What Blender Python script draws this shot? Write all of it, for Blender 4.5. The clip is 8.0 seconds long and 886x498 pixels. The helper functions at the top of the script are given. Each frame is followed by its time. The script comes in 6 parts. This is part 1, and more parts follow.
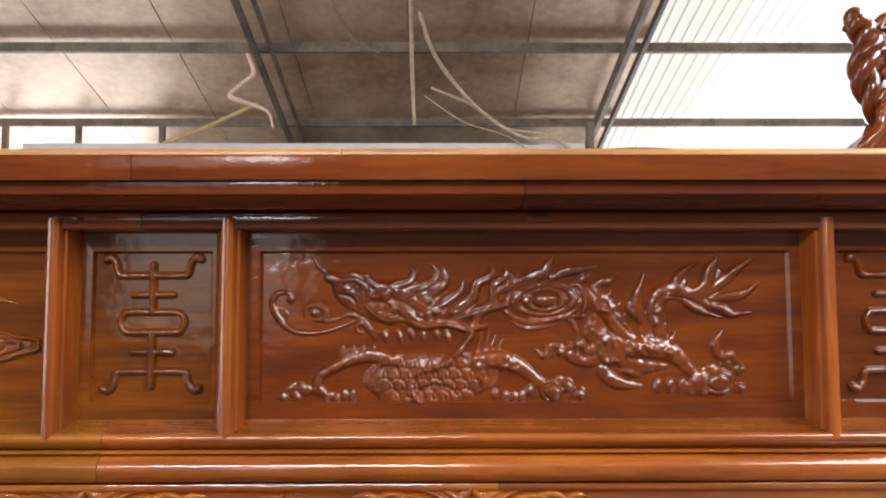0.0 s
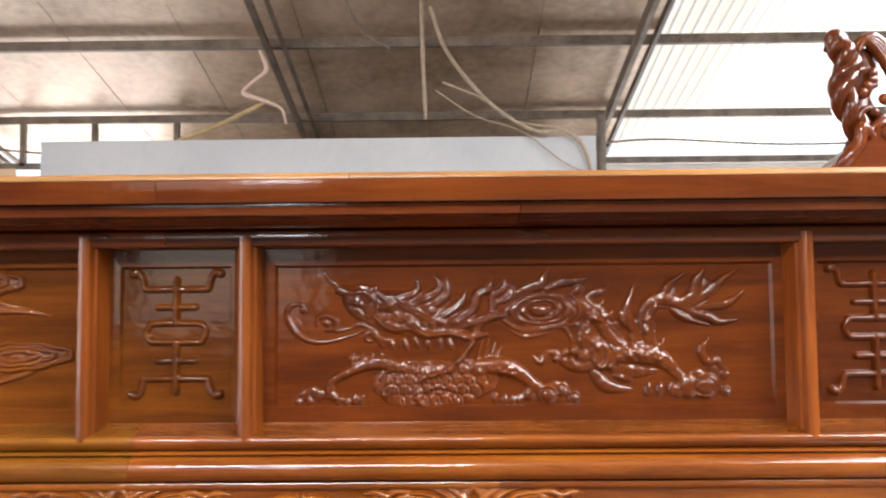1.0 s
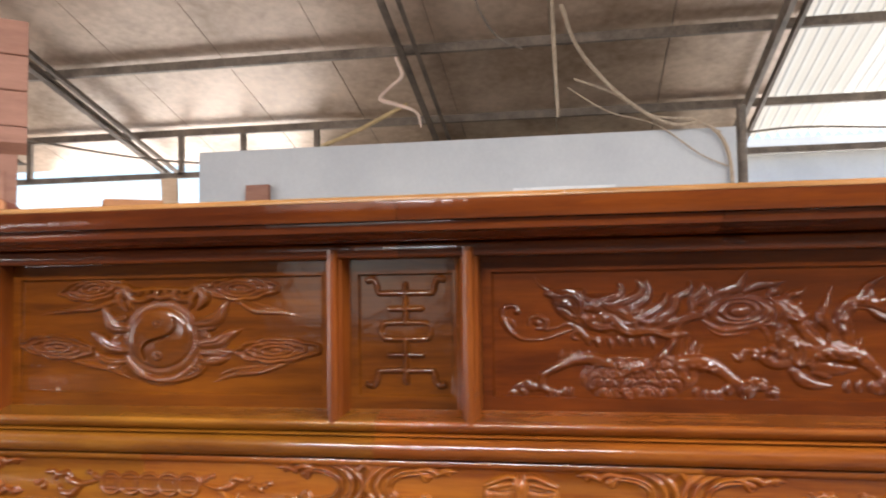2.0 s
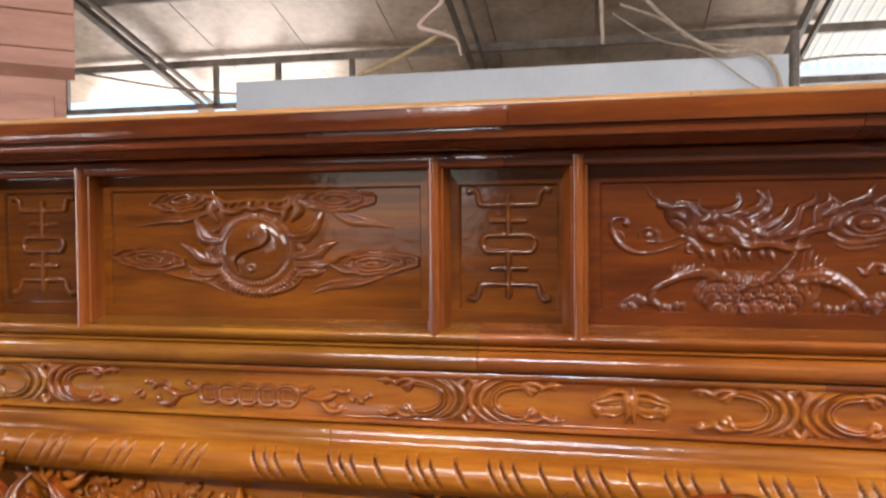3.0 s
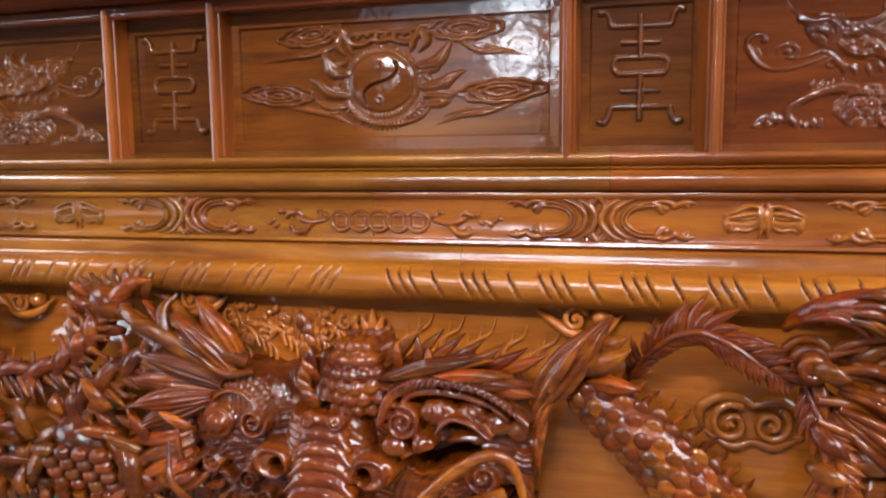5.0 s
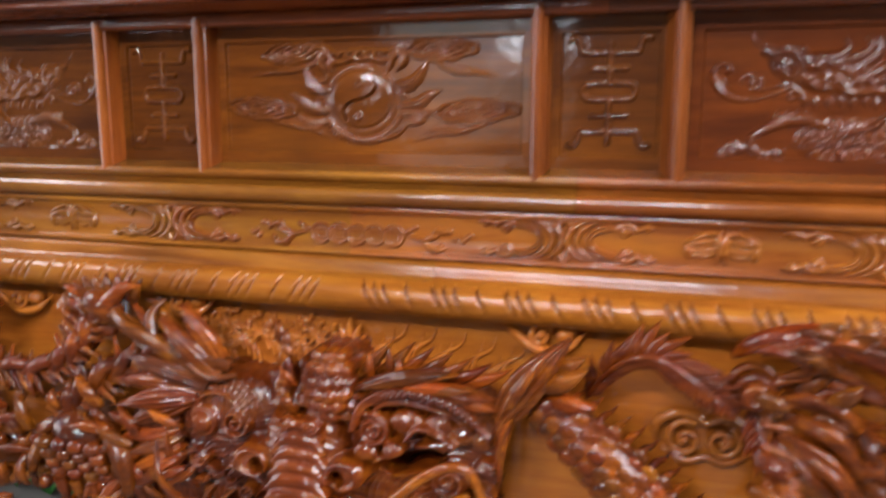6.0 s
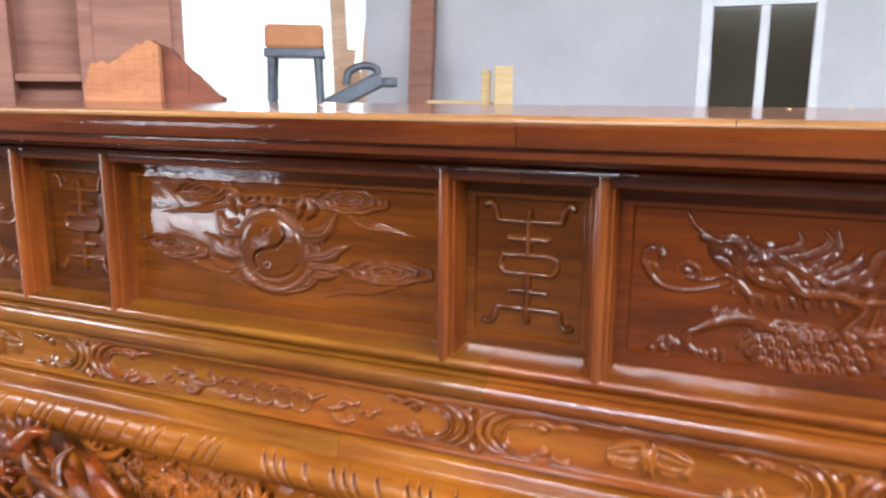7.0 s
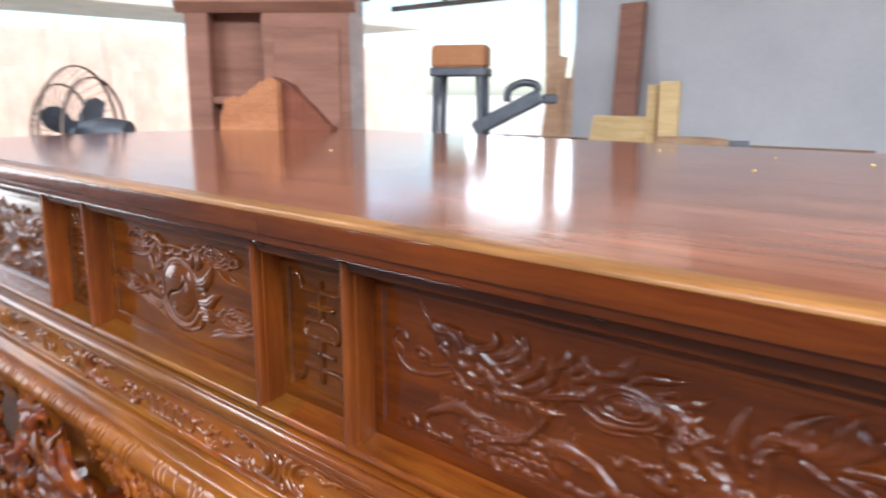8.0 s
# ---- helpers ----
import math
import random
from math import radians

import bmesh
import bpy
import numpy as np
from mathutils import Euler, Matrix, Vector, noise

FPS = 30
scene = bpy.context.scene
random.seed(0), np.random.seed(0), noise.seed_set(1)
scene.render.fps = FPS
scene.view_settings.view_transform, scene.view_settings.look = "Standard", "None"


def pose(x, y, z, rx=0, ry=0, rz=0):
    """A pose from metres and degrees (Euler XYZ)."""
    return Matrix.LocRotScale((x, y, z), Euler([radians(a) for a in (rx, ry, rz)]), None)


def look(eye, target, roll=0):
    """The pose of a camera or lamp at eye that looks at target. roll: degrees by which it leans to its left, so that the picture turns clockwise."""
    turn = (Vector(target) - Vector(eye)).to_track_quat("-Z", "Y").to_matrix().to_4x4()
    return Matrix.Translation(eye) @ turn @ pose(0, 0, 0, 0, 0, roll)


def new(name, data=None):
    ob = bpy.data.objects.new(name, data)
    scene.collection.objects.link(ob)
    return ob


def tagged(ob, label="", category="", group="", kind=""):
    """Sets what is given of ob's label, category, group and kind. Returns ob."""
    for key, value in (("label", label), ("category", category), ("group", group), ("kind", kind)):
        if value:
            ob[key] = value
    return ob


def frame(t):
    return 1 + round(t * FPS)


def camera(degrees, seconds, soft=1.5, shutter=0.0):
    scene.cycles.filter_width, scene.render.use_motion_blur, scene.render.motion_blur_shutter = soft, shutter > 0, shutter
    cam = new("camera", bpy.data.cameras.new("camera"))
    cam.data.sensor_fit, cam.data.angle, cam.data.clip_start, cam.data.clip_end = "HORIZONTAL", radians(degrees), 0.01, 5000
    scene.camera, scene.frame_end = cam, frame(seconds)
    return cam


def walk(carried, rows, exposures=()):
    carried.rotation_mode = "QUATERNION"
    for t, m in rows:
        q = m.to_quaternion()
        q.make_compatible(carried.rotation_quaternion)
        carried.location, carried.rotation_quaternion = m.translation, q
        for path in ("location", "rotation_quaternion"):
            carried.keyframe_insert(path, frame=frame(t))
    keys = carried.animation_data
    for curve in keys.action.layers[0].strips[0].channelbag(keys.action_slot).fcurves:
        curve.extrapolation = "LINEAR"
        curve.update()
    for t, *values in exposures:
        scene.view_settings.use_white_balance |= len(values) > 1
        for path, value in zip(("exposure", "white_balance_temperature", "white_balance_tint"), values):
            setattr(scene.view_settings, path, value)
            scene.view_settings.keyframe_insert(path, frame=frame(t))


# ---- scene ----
cam = camera(61.0, 8.0, soft=2.1, shutter=0.5)
PATH = [
    (0, (0.548, -0.654, 1.143), (0.562, 1.341, 1.284), -0.1),
    (0.5, (0.545, -0.659, 1.159), (0.575, 1.338, 1.263), -0.3),
    (1, (0.559, -0.702, 1.162), (0.536, 1.294, 1.278), -0.5),
    (1.5, (0.544, -0.755, 1.17), (0.337, 1.231, 1.276), -0.8),
    (2, (0.479, -0.795, 1.17), (0.133, 1.172, 1.28), -0.8),
    (2.2, (0.455, -0.799, 1.162), (0.077, 1.162, 1.277), -0.8),
    (3.3, (0.37, -0.777, 1.141), (-0.054, 1.174, 1.023), -0.5),
    (3.5, (0.35, -0.788, 1.135), (-0.07, 1.164, 1.007), -0.5),
    (4, (0.294, -0.809, 1.094), (-0.154, 1.133, 0.939), -0.4),
    (4.5, (0.306, -0.819, 1.039), (-0.211, 1.109, 0.91), -0.4),
    (4.7, (0.306, -0.827, 1.025), (-0.219, 1.096, 0.865), -0.5),
    (5.8, (0.32, -0.833, 1.054), (-0.244, 1.051, 0.691), -0.2),
    (6, (0.361, -0.84, 1.093), (-0.209, 1.047, 0.756), 0.2),
    (6.5, (0.476, -0.817, 1.232), (-0.138, 1.048, 0.854), 0.4),
    (7, (0.49, -0.655, 1.283), (-0.272, 1.151, 0.888), 0.4),
    (7.5, (0.62, -0.514, 1.335), (-0.367, 1.177, 0.925), 0.5),
    (8, (0.899, -0.448, 1.372), (-0.42, 1.0, 0.967), 0.0),
]
walk(cam, [(t, look(eye, target, roll)) for t, eye, target, roll in PATH],
     exposures=[(0, 1.24, 6500, 10), (1, 1.31, 6500, 10), (2, 1.1, 6500, 10), (3.5, 1.17, 6150, 10), (4.5, 1.22, 6000, 10), (6, 1.16, 6100, 10), (6.5, 1.28, 5850, 10), (7.4, 1.3, 5870, 10), (8, 0.9, 5950, 10)])

# ---- world, sun, large lights, exposure ----
world = bpy.data.worlds.new("sky")
scene.world = world
world.use_nodes = True
sky = world.node_tree.nodes.new("ShaderNodeTexSky")
sky.sky_type, sky.sun_disc = "NISHITA", False
sky.sun_elevation, sky.sun_rotation = radians(56), radians(117)
world.node_tree.links.new(sky.outputs[0], world.node_tree.nodes["Background"].inputs[0])
world.node_tree.nodes["Background"].inputs[1].default_value = 0.15
sun = new("sun", bpy.data.lights.new("sun", "SUN"))
sun.data.energy, sun.data.angle, sun.data.color = 4.0, radians(0.5), (1.0, 0.95, 0.86)
sun.matrix_world = look((6, -3, 10), (0, 0, 0))


def sky_lamp(eye, target, w, h, power, tint=(0.97, 0.98, 1.0)):
    """Daylight that enters by an opening, or fill added under the roof."""
    lamp = new("daylight", bpy.data.lights.new("daylight", "AREA"))
    lamp.data.shape, lamp.data.size, lamp.data.size_y = "RECTANGLE", w, h
    lamp.data.energy, lamp.data.color = power, tint
    lamp.matrix_world = look(eye, target)
    return lamp


sky_lamp((-1.22, -5.2, 1.48), (-1.22, 0, 1.48), 1.3, 1.1, 0.4)      # window behind the camera
sky_lamp((-0.74, -5.12, 1.86), (-0.74, 0, 1.86), 0.34, 0.32, 5)     # clear pane in it
sky_lamp((-4.75, -5.2, 0.065), (-4.75, 0, 0.065), 1.9, 0.12, 8)        # sunlit yard through the front doorway
sky_lamp((-6.15, -1.0, 1.5), (0, -1.0, 1.5), 4.4, 2.2, 62)         # open side bay
sky_lamp((-4.3, 7.5, 1.6), (-4.3, 0, 1.6), 3.2, 2.3, 62)           # back doorway
sky_lamp((4.2, 7.5, 1.6), (4.2, 0, 1.6), 3.6, 2.4, 60)             # back bay
sky_lamp((-3.9, -1.5, 4.02), (-3.9, -1.5, 0), 1.1, 1.6, 62)        # added fill at the front left, under closed roof sheet
sky_lamp((-0.4, -3.95, 3.34), (-0.2, 0, 0.95), 2.2, 0.26, 88)     # added fill under the front slope of the roof, unseen
sky_lamp((3.7, -1.2, 3.30), (3.7, -1.2, 0), 2.8, 4.2, 360)         # translucent roof of the side bay


# ---- materials ----
def nodes_of(name):
    m = bpy.data.materials.new(name)
    m.use_nodes = True
    nt = m.node_tree
    return m, nt, nt.nodes["Principled BSDF"], lambda kind: nt.nodes.new(kind)


def ramp_of(nt, fac, stops):
    r = nt.nodes.new("ShaderNodeValToRGB")
    while len(r.color_ramp.elements) < len(stops):
        r.color_ramp.elements.new(0.5)
    for e, (p, c) in zip(r.color_ramp.elements, stops):
        e.position, e.color = p, (*c, 1)
    nt.links.new(fac, r.inputs[0])
    return r.outputs[0]


def math_of(nt, op, a, b=None):
    m = nt.nodes.new("ShaderNodeMath")
    m.operation = op
    for i, v in enumerate((a, b)):
        if v is None:
            continue
        if isinstance(v, (int, float)):
            m.inputs[i].default_value = v
        else:
            nt.links.new(v, m.inputs[i])
    return m.outputs[0]


def noise_of(nt, vec, scale, detail=4, rough=0.55, distort=0.0):
    n = nt.nodes.new("ShaderNodeTexNoise")
    n.inputs["Scale"].default_value, n.inputs["Detail"].default_value = scale, detail
    n.inputs["Roughness"].default_value, n.inputs["Distortion"].default_value = rough, distort
    nt.links.new(vec, n.inputs["Vector"])
    return n.outputs["Fac"]


def place_of(nt, stretch=(1, 1, 1), own=True):
    """Position, shifted for each object by its random number, and stretched."""
    g = nt.nodes.new("ShaderNodeNewGeometry")
    v = g.outputs["Position"]
    if own:
        o = nt.nodes.new("ShaderNodeObjectInfo")
        k = math_of(nt, "MULTIPLY", o.outputs["Random"], 37.0)
        add = nt.nodes.new("ShaderNodeVectorMath")
        add.operation = "ADD"
        nt.links.new(v, add.inputs[0])
        nt.links.new(k, add.inputs[1])
        v = add.outputs[0]
    mp = nt.nodes.new("ShaderNodeMapping")
    mp.inputs["Scale"].default_value = stretch
    nt.links.new(v, mp.inputs["Vector"])
    return mp.outputs[0]


def lacquer(name, dark, mid, light, along="x", gloss=0.10, coat=1.0, tint=0.35, relief=0.17, hue=0.0, wavy=1.2):
    """Lacquered hardwood: long grain, growth figure, darker stains, brushed clear coat."""
    m, nt, b, _ = nodes_of(name)
    st = {"x": (1.2, 14, 14), "z": (14, 14, 1.2), "y": (14, 1.2, 14)}[along]
    p = place_of(nt, st)
    fine = noise_of(nt, p, 11, 7, 0.68, 0.8)
    wide = noise_of(nt, p, 1.6, 3, 0.5, 1.5)
    flat = place_of(nt, (1, 1, 1))
    patch = noise_of(nt, flat, 5.5, 3)
    figure = math_of(nt, "ADD", math_of(nt, "MULTIPLY", fine, 0.45), math_of(nt, "MULTIPLY", wide, 0.55))
    col = ramp_of(nt, figure, ((0.36, dark), (0.5, mid), (0.63, light)))
    o = nt.nodes.new("ShaderNodeObjectInfo")
    shade = math_of(nt, "ADD", math_of(nt, "MULTIPLY", o.outputs["Random"], tint), 1.0 - tint / 2)
    shade = math_of(nt, "MULTIPLY", shade, math_of(nt, "ADD", math_of(nt, "MULTIPLY", patch, 1.2), 0.40))
    hsv = nt.nodes.new("ShaderNodeHueSaturation")
    nt.links.new(col, hsv.inputs["Color"])
    nt.links.new(shade, hsv.inputs["Value"])
    if hue:
        swing = math_of(nt, "FRACT", math_of(nt, "MULTIPLY", o.outputs["Random"], 7.31))
        swing = math_of(nt, "ADD", math_of(nt, "MULTIPLY", swing, 0.55), math_of(nt, "MULTIPLY", noise_of(nt, flat, 9, 2), 0.45))
        nt.links.new(math_of(nt, "ADD", math_of(nt, "MULTIPLY", swing, hue), 0.5 - 0.4 * hue), hsv.inputs["Hue"])
    nt.links.new(hsv.outputs[0], b.inputs["Base Color"])
    b.inputs["Roughness"].default_value = 0.5
    b.inputs["Specular IOR Level"].default_value = 0.05
    b.inputs["Coat Weight"].default_value = coat
    b.inputs["Coat IOR"].default_value = 1.5
    smear = noise_of(nt, flat, 22, 3)
    nt.links.new(math_of(nt, "ADD", math_of(nt, "MULTIPLY", smear, 0.07), gloss - 0.05), b.inputs["Coat Roughness"])
    bump = nt.nodes.new("ShaderNodeBump")
    bump.inputs["Strength"].default_value, bump.inputs["Distance"].default_value = relief, 0.002
    lump = math_of(nt, "ADD", math_of(nt, "MULTIPLY", fine, 0.25), noise_of(nt, flat, 60, 2))
    lump = math_of(nt, "ADD", lump, math_of(nt, "MULTIPLY", noise_of(nt, flat, 16, 2), wavy))
    nt.links.new(lump, bump.inputs["Height"])
    nt.links.new(bump.outputs[0], b.inputs["Normal"])
    nt.links.new(bump.outputs[0], b.inputs["Coat Normal"])
    return m


def stained(name, a, b_col, rough=0.8, scale=3.0, metal=0.0, relief=0.2, stretch=(1, 1, 1), grain=40, own=True):
    """A worn surface: two colours in patches, with grain and relief."""
    m, nt, b, _ = nodes_of(name)
    p = place_of(nt, stretch, own)
    big, small = noise_of(nt, p, scale, 5, 0.6), noise_of(nt, p, grain, 3)
    mix = math_of(nt, "ADD", math_of(nt, "MULTIPLY", big, 0.75), math_of(nt, "MULTIPLY", small, 0.25))
    nt.links.new(ramp_of(nt, mix, ((0.35, a), (0.65, b_col))), b.inputs["Base Color"])
    b.inputs["Metallic"].default_value = metal
    nt.links.new(math_of(nt, "ADD", math_of(nt, "MULTIPLY", small, 0.2), rough - 0.1), b.inputs["Roughness"])
    bump = nt.nodes.new("ShaderNodeBump")
    bump.inputs["Strength"].default_value, bump.inputs["Distance"].default_value = relief, 0.004
    nt.links.new(small, bump.inputs["Height"])
    nt.links.new(bump.outputs[0], b.inputs["Normal"])
    return m


RAIL = lacquer("lacquered rail wood", (0.1239, 0.0257, 0.0032), (0.2008, 0.0510, 0.0054), (0.2562, 0.0777, 0.0082), gloss=0.13)
SCROLL = lacquer("lacquered scroll wood", (0.1239, 0.0257, 0.0032), (0.2008, 0.0510, 0.0054), (0.2562, 0.0777, 0.0082), gloss=0.07, relief=0.42)
MOULD = lacquer("lacquered moulding wood", (0.1280, 0.0310, 0.0032), (0.2120, 0.0610, 0.0054), (0.2760, 0.0940, 0.0082), gloss=0.16, coat=0.55)
YELLOW = lacquer("lacquered yellow rail wood", (0.1223, 0.0317, 0.0032), (0.1896, 0.0596, 0.0052), (0.2386, 0.0881, 0.0078), gloss=0.13)
YELLOW_BAND = lacquer("lacquered yellow band wood", (0.1223, 0.0317, 0.0032), (0.1896, 0.0596, 0.0052), (0.2386, 0.0881, 0.0078), gloss=0.2, coat=0.55)
YELLOW_SCROLL = lacquer("lacquered yellow scroll wood", (0.1223, 0.0317, 0.0032), (0.1896, 0.0596, 0.0052), (0.2386, 0.0881, 0.0078), gloss=0.07, relief=0.42)
DIVIDER = lacquer("lacquered upright wood", (0.1450, 0.0300, 0.0045), (0.2050, 0.0470, 0.0062), (0.2550, 0.0660, 0.0085), along="z", gloss=0.19)
FASCIA = lacquer("lacquered dark rail wood", (0.0620, 0.0105, 0.0012), (0.1050, 0.0190, 0.0018), (0.1500, 0.0320, 0.0025))
PANEL = lacquer("lacquered panel wood", (0.0640, 0.0117, 0.0012), (0.1000, 0.0190, 0.0017), (0.1360, 0.0288, 0.0024), gloss=0.08)
BROWN_PANEL = lacquer("lacquered brown panel wood", (0.0500, 0.0116, 0.0009), (0.0820, 0.0200, 0.0014), (0.1150, 0.0310, 0.0021), gloss=0.085, relief=0.14)
CENTRE_PANEL = lacquer("lacquered chestnut panel wood", (0.0820, 0.0190, 0.0012), (0.1290, 0.0315, 0.0019), (0.1740, 0.0470, 0.0028), gloss=0.085, relief=0.14, tint=0.0)
CENTRE_RELIEF = lacquer("lacquered chestnut relief wood", (0.0820, 0.0190, 0.0012), (0.1290, 0.0315, 0.0019), (0.1740, 0.0470, 0.0028), gloss=0.05, relief=0.35, wavy=0.8, tint=0.0)
RELIEF = lacquer("lacquered relief wood", (0.0620, 0.0112, 0.0011), (0.0970, 0.0185, 0.0016), (0.1330, 0.0285, 0.0022), gloss=0.05, relief=0.4, wavy=1.0)
BROWN_RELIEF = lacquer("lacquered brown relief wood", (0.0560, 0.0128, 0.0009), (0.0920, 0.0225, 0.0015), (0.1280, 0.0350, 0.0023), gloss=0.05, relief=0.35, wavy=0.8)
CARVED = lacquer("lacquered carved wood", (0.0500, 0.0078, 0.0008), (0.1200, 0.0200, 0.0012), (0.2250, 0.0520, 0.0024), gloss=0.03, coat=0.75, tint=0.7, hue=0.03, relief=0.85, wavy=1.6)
FACE = lacquer("lacquered dragon wood", (0.0480, 0.0068, 0.0007), (0.1080, 0.0172, 0.0011), (0.1850, 0.0440, 0.0020), gloss=0.04, tint=0.1, relief=0.5, wavy=2.0)
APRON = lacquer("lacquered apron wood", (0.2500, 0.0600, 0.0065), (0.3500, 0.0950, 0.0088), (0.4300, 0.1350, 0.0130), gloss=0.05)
TOP = lacquer("lacquered table top wood", (0.1680, 0.0522, 0.0231), (0.2436, 0.0801, 0.0366), (0.3192, 0.1174, 0.0577), gloss=0.14, relief=0.03)
EDGE = lacquer("lacquered pale edge wood", (0.1700, 0.0700, 0.0200), (0.2450, 0.1080, 0.0330), (0.3050, 0.1480, 0.0490), gloss=0.26, coat=0.6)
BROWN = stained("unvarnished red wood", (0.25, 0.105, 0.065), (0.41, 0.19, 0.125), 0.6, 2.0, relief=0.25, stretch=(1, 1, 9))
PALE = stained("fresh pale wood", (0.55, 0.38, 0.17), (0.72, 0.54, 0.28), 0.7, 6, stretch=(1, 1, 7))
BENCH = stained("dusty bench wood", (0.24, 0.14, 0.08), (0.38, 0.25, 0.15), 0.8, 4, stretch=(1, 6, 6))
WALL = stained("white partition paint", (0.50, 0.50, 0.515), (0.61, 0.605, 0.61), 0.85, 1.3, relief=0.08)
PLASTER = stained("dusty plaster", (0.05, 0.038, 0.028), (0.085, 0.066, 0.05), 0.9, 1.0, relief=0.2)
STEEL = stained("rusty grey steel", (0.10, 0.075, 0.058), (0.24, 0.185, 0.145), 0.7, 5, 0.1)
FOIL = stained("dusty roof lining", (0.24, 0.155, 0.095), (0.66, 0.50, 0.385), 0.42, 0.8, 0.25, relief=0.2, grain=14)
SHEET = stained("corrugated steel sheet", (0.50, 0.46, 0.38), (0.66, 0.61, 0.50), 0.5, 2.0, 0.2)
CONCRETE = stained("concrete floor", (0.06, 0.052, 0.045), (0.11, 0.098, 0.085), 0.85, 1.2, relief=0.3, own=False)
GROUND = stained("bright dry ground", (0.42, 0.38, 0.31), (0.58, 0.53, 0.45), 0.95, 0.6, relief=0.3, own=False)
DARK = stained("dark iron", (0.09, 0.10, 0.12), (0.17, 0.185, 0.21), 0.5, 8, 0.5)
ROPE = stained("tan rope", (0.34, 0.25, 0.18), (0.48, 0.37, 0.27), 0.9, 20)
BAMBOO = stained("dry bamboo", (0.38, 0.26, 0.12), (0.55, 0.40, 0.21), 0.6, 9)
ALUMINIUM = stained("white window frame", (0.70, 0.70, 0.71), (0.80, 0.80, 0.81), 0.4, 5, relief=0.05)
GREEN = stained("green plastic", (0.03, 0.16, 0.02), (0.06, 0.26, 0.04), 0.45, 9)
ORANGE = stained("orange timber", (0.42, 0.17, 0.07), (0.58, 0.27, 0.12), 0.8, 3)
GOUGE = lacquer("dark lacquered gouge", (0.0450, 0.0085, 0.0010), (0.0700, 0.0135, 0.0014), (0.1000, 0.0220, 0.0020), gloss=0.15, coat=0.3)
KNOT = lacquer("dark knot", (0.03, 0.008, 0.003), (0.07, 0.015, 0.005), (0.14, 0.03, 0.007))
# orange timber lightened: the glare of the back doorway is in the colour
PEACH = stained("glare-lightened orange timber", (0.62, 0.40, 0.25), (0.80, 0.58, 0.40), 0.8, 3, stretch=(1, 1, 5))
PINK = stained("pinkish timber", (0.55, 0.38, 0.30), (0.74, 0.56, 0.46), 0.85, 2)


def clear_sheet(name, k):
    """Pale translucent roofing."""
    m, nt, b, _ = nodes_of(name)
    t = nt.nodes.new("ShaderNodeBsdfTranslucent")
    t.inputs[0].default_value = (0.58 * k, 0.54 * k, 0.48 * k, 1)
    d = nt.nodes.new("ShaderNodeBsdfDiffuse")
    d.inputs[0].default_value = (0.62, 0.58, 0.52, 1)
    mx = nt.nodes.new("ShaderNodeMixShader")
    mx.inputs[0].default_value = 0.4
    nt.links.new(t.outputs[0], mx.inputs[1])
    nt.links.new(d.outputs[0], mx.inputs[2])
    nt.links.new(mx.outputs[0], nt.nodes["Material Output"].inputs[0])
    return m


def dark_glass():
    m, nt, b, _ = nodes_of("window glass")
    b.inputs["Base Color"].default_value = (0.80, 0.84, 0.82, 1)
    b.inputs["Transmission Weight"].default_value = 1.0
    b.inputs["Roughness"].default_value, b.inputs["IOR"].default_value = 0.02, 1.45
    return m


CLEAR, FIBRE, GLASS = clear_sheet("translucent roofing", 1.0), clear_sheet("weathered fibre roofing", 0.80), dark_glass()
CREST = stained("raw orange-red wood", (0.36, 0.135, 0.055), (0.52, 0.23, 0.10), 0.8, 5, stretch=(1, 1, 4))
RUST = stained("rust-brown rough wood", (0.13, 0.035, 0.018), (0.23, 0.072, 0.036), 0.8, 4, stretch=(1, 1, 4))


# ---- mesh helpers ----
def part(name, bm, material, parent=None, label="", smooth=None):
    """Links a bmesh as one mesh object under a thing or a part. smooth: the angle in degrees below which edges are rounded."""
    bmesh.ops.recalc_face_normals(bm, faces=bm.faces)
    me = bpy.data.meshes.new(name)
    if smooth:
        for f in bm.faces:
            f.smooth = True
        for e in bm.edges:
            e.smooth = len(e.link_faces) == 2 and e.calc_face_angle(3.2) < radians(smooth)
    bm.to_mesh(me)
    bm.free()
    me.materials.append(material)
    ob = new(name, me)
    if parent:
        ob.parent = parent
    return tagged(ob, label)


def raw_part(name, verts, faces, material, parent=None, label="", smooth=True):
    me = bpy.data.meshes.new(name)
    me.from_pydata(verts, [], faces)
    me.update()
    if smooth:
        me.shade_smooth()
    me.materials.append(material)
    ob = new(name, me)
    if parent:
        ob.parent = parent
    return tagged(ob, label)


def thing(name, label, category, place=(0, 0, 0), group="", kind=""):
    ob = new(name)
    ob.empty_display_size = 0.1
    ob.location = place
    return tagged(ob, label, category, group, kind)


def prism(bm, profile, x0, x1):
    """A closed (y, z) profile drawn out along x."""
    a = [bm.verts.new((x0, y, z)) for y, z in profile]
    b = [bm.verts.new((x1, y, z)) for y, z in profile]
    n = len(profile)
    for i in range(n):
        bm.faces.new((a[i], a[(i + 1) % n], b[(i + 1) % n], b[i]))
    bm.faces.new(a[::-1])
    bm.faces.new(b)


def upright(bm, profile, z0, z1):
    """A closed (x, y) profile drawn out upwards."""
    a = [bm.verts.new((x, y, z0)) for x, y in profile]
    b = [bm.verts.new((x, y, z1)) for x, y in profile]
    n = len(profile)
    for i in range(n):
        bm.faces.new((a[i], a[(i + 1) % n], b[(i + 1) % n], b[i]))
    bm.faces.new(a[::-1])
    bm.faces.new(b)


